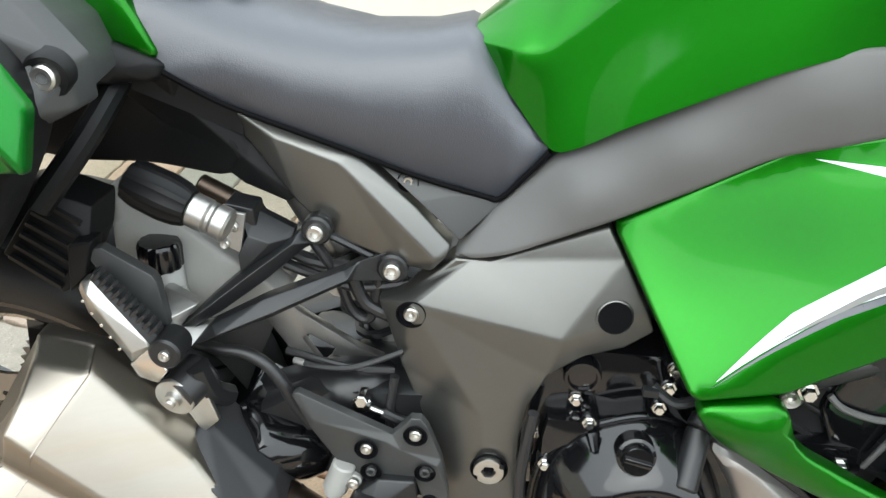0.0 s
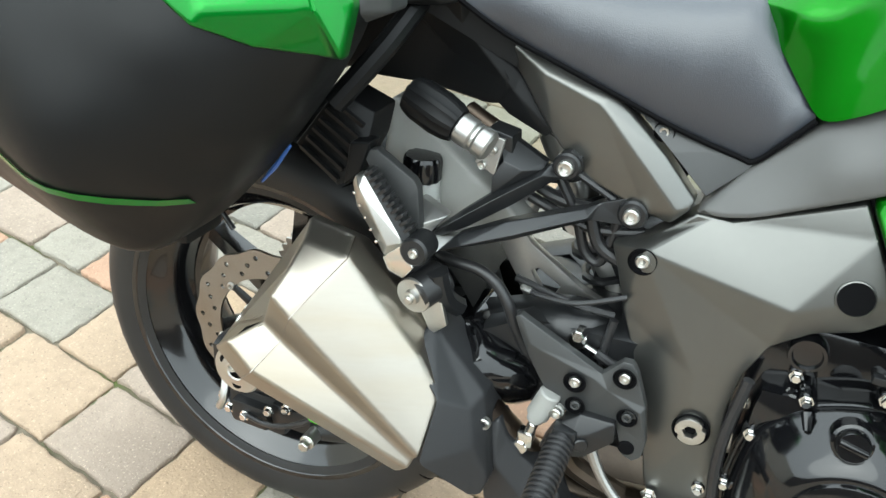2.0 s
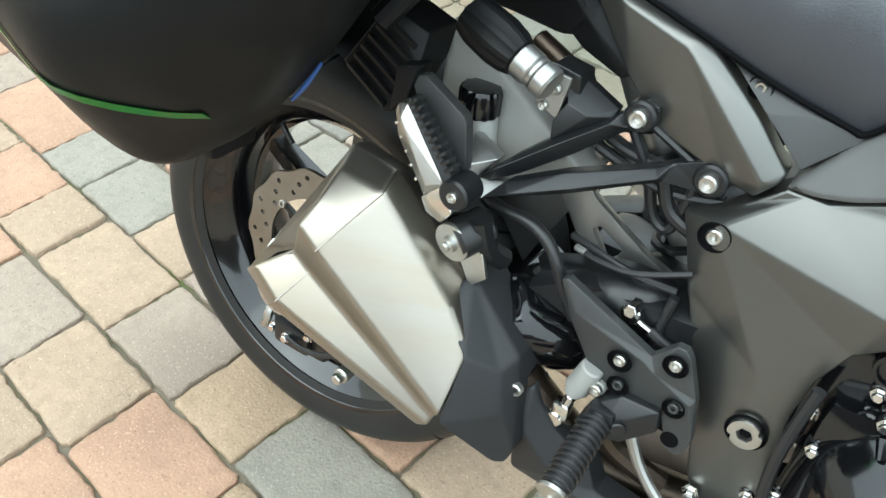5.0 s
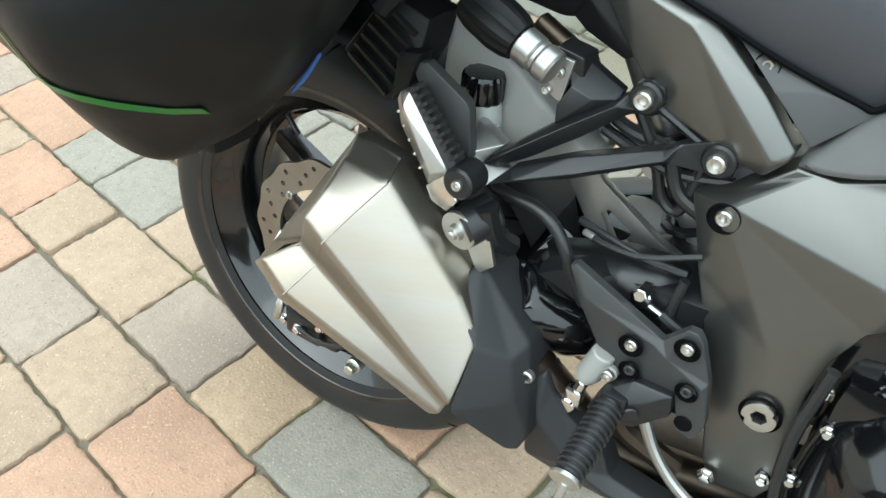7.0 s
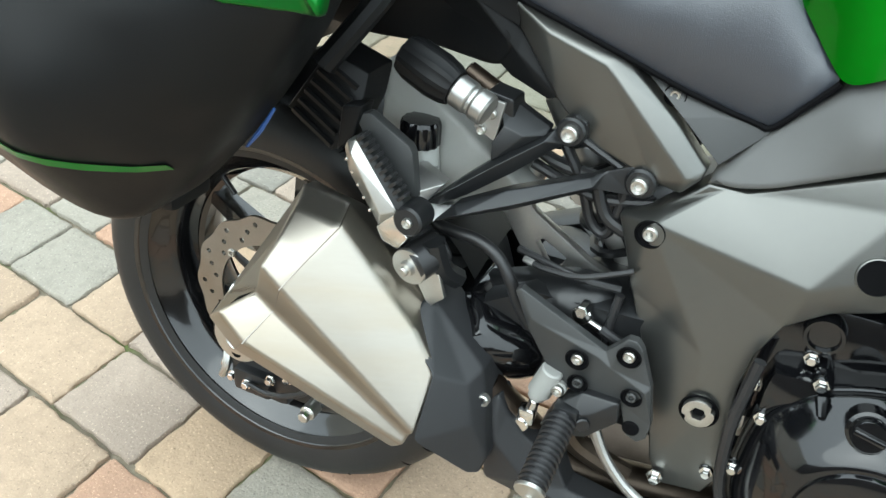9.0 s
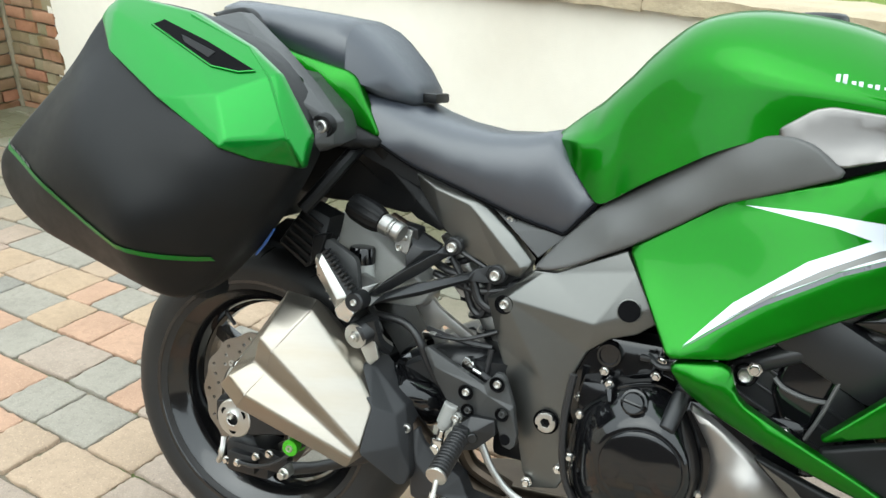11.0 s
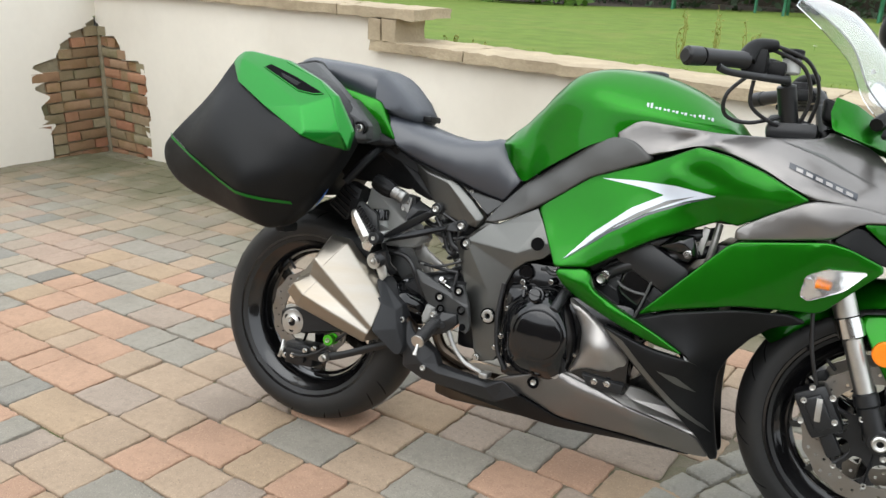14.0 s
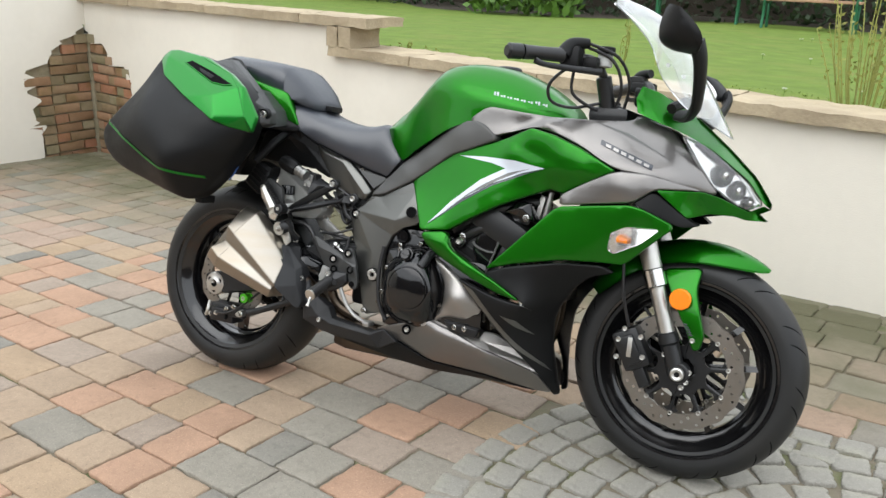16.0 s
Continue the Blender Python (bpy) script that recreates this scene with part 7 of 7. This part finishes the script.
hh = r.uniform(0.005, 0.012, n_blade) * (1 + 0.8 * (gy < 0.4))
an, lean_ = r.uniform(0, 6.283, n_blade), r.uniform(0.9, 2.2, n_blade)
for bx, by, h, a, le in zip(gx, gy, hh, an, lean_):
    w = 0.0028 + 0.0007 * by
    c, s = math.cos(a), math.sin(a)
    o = len(verts)
    z0 = 0.03 * math.sin(bx * 0.7) * min(1, by / 4)
    verts += [(bx - c * w, by - s * w, z0 - 0.003), (bx + c * w, by + s * w, z0 - 0.003), (bx - s * h * le, by + c * h * le, z0 + h)]
    faces.append((o, o + 1, o + 2))
gob = new("grass", mesh_of("grass", verts, faces, False))
gob.data.materials.append(GRASS)
gob.matrix_world = lawn_m
tagged(gob, "short mown grass blades on the lawn", "grass", kind="stuff")


def leaves(name, boxes, count, size, mat, label, category, m, seed, up=0.3):
    q = np.random.RandomState(seed)
    verts, faces = [], []
    for (ax, bx, ay, by, az, bz) in boxes:
        for _ in range(count):
            p = Vector((q.uniform(ax, bx), q.uniform(ay, by), az + (bz - az) * q.rand() ** 0.8))
            p += Vector((0, -0.12, 0.05)) * noise.noise(p * 2.1) * 2
            d = Vector((q.normal(), q.normal(), q.normal() + up)).normalized()
            s = d.cross(Vector((q.normal(), q.normal(), q.normal()))).normalized()
            L = size * q.uniform(0.6, 1.4)
            o = len(verts)
            verts += [p, p + d * L * 0.5 + s * L * 0.28, p + d * L, p + d * L * 0.5 - s * L * 0.28]
            faces.append((o, o + 1, o + 2, o + 3))
    ob = new(name, mesh_of(name, verts, faces, False))
    ob.data.materials.append(mat)
    ob.matrix_world = m
    return tagged(ob, label, category, kind="stuff")


far = pose(0, 0, 0)
leaves("hedge", [(-9 + i * 1.1, -7.8 + i * 1.1, 12.0 + 0.25 * (i % 3), 13.4, 0.35, 2.6 + 0.3 * (i % 4)) for i in range(16)], 900, 0.13, LEAF, "dark evergreen hedge behind the lawn", "hedge", far, 5)
# The second face is an added upright dark sheet behind the hedge leaves.
structure("hedge_bed", ([(-12, 11.7, 0.545), (10, 11.7, 0.545), (10, 16, 0.56), (-12, 16, 0.56), (-12, 14.2, 4.0), (10, 14.2, 4.0), (10, 14.2, 0.5), (-12, 14.2, 0.5)], [(0, 1, 2, 3), (7, 6, 5, 4)]), EARTH, far, "dark earth bed under the hedge, with an added dark sheet behind")
leaves("shrub", [(-4.3, -3.4, 10.9, 11.5, 0.55, 1.35), (-3.4, -2.6, 11.0, 11.6, 0.55, 1.25)], 420, 0.20, FRESH, "leafy green border plants at the lawn edge", "shrub", far, 8, 1.4)
leaves("ground_cover", [(2.0 + i * 0.5, 2.5 + i * 0.5, 11.5, 11.9, 0.5, 0.75) for i in range(3)], 140, 0.08, FRESH, "low plants under the benches", "plant", far, 9, 0.8)


def stalks(name, m, n, height, spread, seed, label):
    q = random.Random(seed)
    ob = thing(name, m, label, "plant", "reedy plants on the wall")
    shapes, tips = [], []
    for _ in range(n):
        a, d = q.uniform(0, 6.28), q.uniform(0.02, spread)
        h = height * q.uniform(0.55, 1.1)
        b0 = Vector((math.cos(a) * d * 0.5, math.sin(a) * d * 0.4, -0.02))
        b2 = b0 + Vector((math.cos(a) * d * 0.6, math.sin(a) * d * 0.5, h))
        shapes.append(tube([b0, b0.lerp(b2, 0.5) + Vector((q.uniform(-0.02, 0.02), 0, 0)), b2], [0.004, 0.002], 5, 3))
        for k in range(9):
            p = b0.lerp(b2, 0.35 + 0.65 * k / 8)
            e = Vector((q.uniform(-1, 1), q.uniform(-1, 1), q.uniform(0.1, 1))).normalized() * q.uniform(0.012, 0.03)
            s = e.cross(Vector((q.uniform(-1, 1), 1, 0))).normalized() * 0.006
            tips.append(([p, p + e * 0.5 + s, p + e, p + e * 0.5 - s], [(0, 1, 2, 3)]))
    put("stem", merge(*shapes), REED, ob)
    tagged(put("leaves", merge(*tips), REED, ob, "small yellow-green leaves", False), kind="stuff")
    return ob


lm = WALL @ pose(0, 0, 0.73)
for px, py, n, h, s in ((5.52, 0.42, 34, 0.62, 0.22), (5.78, 0.50, 18, 0.95, 0.25), (6.15, 0.45, 26, 0.55, 0.2)):
    stalks("reed", lm @ pose(px, py, 0), n, h, s, int(px * 10), "tall yellow-green stalks growing behind the wall")
for px, py, h in ((2.95, 0.40, 0.13), (3.15, 0.42, 0.12), (3.05, 0.5, 0.10), (3.8, 1.6, 0.3), (3.95, 1.8, 0.28), (4.1, 2.0, 0.22)):
    stalks("weed", lm @ pose(px, py, 0), 5, h, 0.06, int(px * 100), "thin dry weed stalks at the lawn edge")
for k in range(16):
    px, py = rng.uniform(2.9, 8), rng.uniform(0.5, 7)
    d = thing("daisy", lawn_m @ pose(px, py, 0.01), "small white daisy in the lawn", "flower", "daisies in the lawn")
    put("petals", moved(lathe([(0.0001, -0.004), (0.011, -0.002), (0.014, 0.002)], 8), pose(0, 0, 0.035, 90, 0, 0)), PETAL, d)
    put("stem", rod((0, 0, -0.02), (0, 0, 0.034), 0.0015, 5), FRESH, d)


def bench(m, label):
    b = thing("garden_bench", m, label, "bench", "benches by the hedge")
    for sx in (-0.60, 0.60):
        put("leg", merge(tube([(sx, -0.24, 0.0), (sx, -0.20, 0.22), (sx, -0.22, 0.42)], 0.022, 8), tube([(sx, 0.20, 0.0), (sx, 0.16, 0.25), (sx, 0.20, 0.42), (sx, 0.27, 0.85)], 0.022, 8), tube([(sx, -0.25, 0.62), (sx, 0.0, 0.66), (sx, 0.23, 0.64)], 0.02, 8), rod((sx, -0.22, 0.40), (sx, 0.20, 0.40), 0.018), rod((sx, -0.24, 0.40), (sx, -0.25, 0.62), 0.016)), IRON, b, "green cast iron leg")
    for k in range(5):
        put("seat_slat", block((-0.66, -0.24 + k * 0.088, 0.425), (0.66, -0.165 + k * 0.088, 0.455), 0.006), TEAK, b)
    for k in range(4):
        put("back_slat", block((-0.66, 0.205 + k * 0.02, 0.50 + k * 0.095), (0.66, 0.23 + k * 0.02, 0.575 + k * 0.095), 0.006), TEAK, b)
    return b


bench(pose(0.93, 11.25, 0.535, 0, 0, -4), "slatted timber bench with green iron legs on the lawn")
bench(pose(-0.75, 11.9, 0.53, 0, 0, 6), "weathered slatted timber bench before the hedge")

# ---------------------------------------------------------------- paving


def paver_mesh(L, W, seed, chip=0.006):
    """A tumbled block: worn rounded edges, slightly uneven top."""
    q = random.Random(seed)
    rings = []
    corners = []
    n = 4
    for sx, sy in ((1, 1), (-1, 1), (-1, -1), (1, -1)):
        cr = q.uniform(0.005, 0.014)
        for k in range(n):
            a = math.atan2(sy, sx) - math.pi / 4 + (k + 0.5) / n * math.pi / 2
            corners.append((sx * (L / 2 - cr) + cr * math.cos(a) + q.uniform(-0.002, 0.002), sy * (W / 2 - cr) + cr * math.sin(a) + q.uniform(-0.002, 0.002)))
    loop = []
    for k, p in enumerate(corners):
        loop.append(p)
        if k % n == n - 1:
            t = corners[(k + 1) % len(corners)]
            for s in (0.1, 0.2, 0.3, 0.4, 0.5, 0.6, 0.7, 0.8, 0.9):
                loop.append((p[0] + (t[0] - p[0]) * s + q.choice((q.uniform(-0.0016, 0.0016), q.uniform(-0.0034, 0.0034))), p[1] + (t[1] - p[1]) * s + q.choice((q.uniform(-0.0016, 0.0016), q.uniform(-0.0034, 0.0034)))))
    verts, faces = [], []
    for inset, z in ((0.0, -0.04), (0.0, -0.005), (0.0015, -0.0022), (0.0045, -0.0006), (0.014, 0.0006)):
        for x, y in loop:
            f = 1 - inset / (min(L, W) / 2)
            verts.append((x * f, y * f, z + (q.uniform(-0.0010, 0.0010) if z > -0.01 else 0)))
    m = len(loop)
    for k in range(4):
        faces += [(k * m + j, k * m + (j + 1) % m, k * m + m + (j + 1) % m, k * m + m + j) for j in range(m)]
    faces.append(tuple(range(4 * m, 5 * m)))
    return verts, faces


JW = 0.0065
KINDS = (0.120, 0.160, 0.160, 0.200, 0.240)
shapes = {(L, s): paver_mesh(L - JW, 0.160 - JW, int(L * 1000) + s) for L in set(KINDS) for s in range(4)}
meshes = {}
for key, sh in shapes.items():
    for tone, mat in PAVERS.items():
        meshes[key + (tone,)] = mesh_of("paving_block", *sh)
        meshes[key + (tone,)].materials.append(mat)
MIX = ["beige"] * 5 + ["pink"] * 6 + ["tan"] * 3 + ["grey"] * 5 + ["mauve"] * 3 + ["blue"] * 2
# courses beside the rear wheel: cross joints and the tone of the block that follows each
LAID = {0: ((-0.955, "grey"), (-0.785, "grey"), (-0.584, "beige"), (-0.412, "mauve"), (-0.20, "")),
        -1: ((-0.815, "beige"), (-0.660, "beige"), (-0.404, "mauve"), (-0.195, "tan"), (-0.031, "grey"), (0.205, "")),
        -2: ((-0.690, "mauve"), (-0.455, "beige"), (-0.235, "pink"), (0.000, "tan"), (0.16, "")),
        -3: ((-0.480, "beige"), (-0.280, "pink"), (-0.108, "beige"), (0.07, ""))}
CX, CY, CR = 1.92, -0.31, 1.02


def in_circle(x, y):
    return math.hypot(x - CX, y - CY) < CR - 0.01 and (x < 1.60 or y < 0.30)


def in_setts(x, y):
    return 1.42 < x < 3.22 and -0.82 - 0.10 * (x - 1.5) < y < 0.47 and not in_circle(x, y)


rowdir = radians(-10.1)
ca, sa = math.cos(rowdir), math.sin(rowdir)
q = random.Random(11)
far_v, far_f = [], []
placed = 0
def course(row):
    """Lengths and tones along one course, with the laid stretch in its place."""
    u = -7.6 + q.uniform(0, 0.2)
    laid = LAID.get(row)
    while u < 8.5:
        if laid and u < laid[0][0] < u + 0.30:
            yield u, laid[0][0] - u, q.choice(MIX)
            for (a, tone), (b, _) in zip(laid, laid[1:]):
                yield a, b - a, tone
            u, laid = laid[-1][0], None
            continue
        L = q.choice(KINDS)
        yield u, L, q.choice(MIX)
        u += L


def plain_block(L, W):
    """A block far from the path: worn top edge only."""
    v, f = [], []
    for inset, z in ((0.0, -0.04), (0.0, -0.004), (0.005, 0.0)):
        v += [(sx * (L / 2 - inset), sy * (W / 2 - inset), z) for sx, sy in ((1, 1), (-1, 1), (-1, -1), (1, -1))]
    for k in range(2):
        f += [(k * 4 + j, k * 4 + (j + 1) % 4, k * 4 + 4 + (j + 1) % 4, k * 4 + 4 + j) for j in range(4)]
    return v, f + [(8, 9, 10, 11)]


for row in range(-40, 24):
    v0 = -0.045 + row * 0.160 + 0.080
    for u, L, tone in course(row):
        uc = u + L / 2
        gx, gy = uc * ca - v0 * sa, uc * sa + v0 * ca
        lx, ly = gx + 3.76, gy - 2.75
        if ly * math.cos(radians(11.2)) + lx * math.sin(radians(11.2)) > -0.14 or in_circle(gx, gy) or in_setts(gx, gy):
            continue
        edge = math.hypot(gx - CX, gy - CY) < CR + 0.13
        m = pose(gx, gy, -0.007 if edge else q.uniform(-0.003, 0.002), q.uniform(-0.5, 0.5), q.uniform(-0.5, 0.5), -10.1 + q.uniform(-0.8, 0.8) + 180 * q.randrange(2))
        key = (L, q.randrange(4))
        if key not in shapes:
            shapes[key] = paver_mesh(L - JW, 0.160 - JW, int(L * 5000))
        if -1.75 < gx < 1.3 and -0.95 < gy < 1.0 and placed < 300:
            if key + (tone,) not in meshes:
                meshes[key + (tone,)] = mesh_of("paving_block", *shapes[key])
                meshes[key + (tone,)].materials.append(PAVERS[tone])
            part("paving_block", meshes[key + (tone,)], None, ground, "", m)
            placed += 1
        else:
            o = len(far_v)
            sh = shapes[key] if -5.0 < gx < 3.4 and gy > -2.2 else plain_block(L - JW, 0.160 - JW)
            far_v += [m @ Vector(p) for p in sh[0]]
            far_f += [tuple(k + o for k in f) for f in sh[1]]
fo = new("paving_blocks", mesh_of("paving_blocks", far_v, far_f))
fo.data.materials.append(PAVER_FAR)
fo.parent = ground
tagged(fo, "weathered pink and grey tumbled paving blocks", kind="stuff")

sett_shapes = [paver_mesh(L, 0.085, 500 + k) for k, L in enumerate((0.085, 0.095, 0.105, 0.12))]
sett_meshes = []
for sh in sett_shapes:
    me = mesh_of("sett", *sh)
    me.materials.append(SETT)
    sett_meshes.append(me)
ring = 0
while True:
    rad = CR - 0.045 - ring * 0.094
    if rad < 0.1:
        break
    n = int(2 * math.pi * rad / 0.108)
    for k in range(n):
        a = 2 * math.pi * (k + 0.5 * (ring % 2)) / n
        gx, gy = CX + rad * math.cos(a), CY + rad * math.sin(a)
        if not in_circle(gx, gy) or gx > 3:
            continue
        part("sett", sett_meshes[q.choice((0, 1, 1, 2))], None, ground, "", pose(gx, gy, q.uniform(-0.004, 0.002), q.uniform(-1, 1), q.uniform(-1, 1), math.degrees(a) + 90 + q.uniform(-2, 2)))
    ring += 1
for row in range(14):
    x = 1.40 + q.uniform(0, 0.06)
    y = 0.425 - row * 0.092
    while x < 3.2:
        L = q.choice((0.095, 0.105, 0.12))
        gy = y - 0.10 * (x - 1.5)
        if in_setts(x, gy):
            part("sett", sett_meshes[{0.095: 1, 0.105: 2, 0.12: 3}[L]], None, ground, "", pose(x, gy, q.uniform(-0.004, 0.002), q.uniform(-1, 1), q.uniform(-1, 1), -6 + q.uniform(-1.5, 1.5)))
        x += L + 0.010
# border course along both walls
bv, bf = [], []
for m0, a, b, sgn in ((WALL, 0.05, 10.0, -1), (SIDE, -6.0, -0.05, -1)):
    u = a
    while u < b:
        L = q.choice((0.16, 0.2, 0.22))
        sh = paver_mesh(L - 0.012, 0.10, 900 + q.randrange(5))
        p = m0 @ Vector((u + L / 2, -0.058, 0))
        p = SLOPE.inverted() @ p
        ang = math.degrees(math.atan2(m0[1][0], m0[0][0]))
        m = pose(p.x, p.y, -0.003, 0, 0, ang + q.uniform(-1, 1))
        o = len(bv)
        bv += [m @ Vector(c) for c in sh[0]]
        bf += [tuple(k + o for k in f) for f in sh[1]]
        u += L
bo = new("border_setts", mesh_of("border_setts", bv, bf))
bo.data.materials.append(BORDER)
bo.parent = ground
tagged(bo, "mossy border course of setts along the walls", kind="stuff")
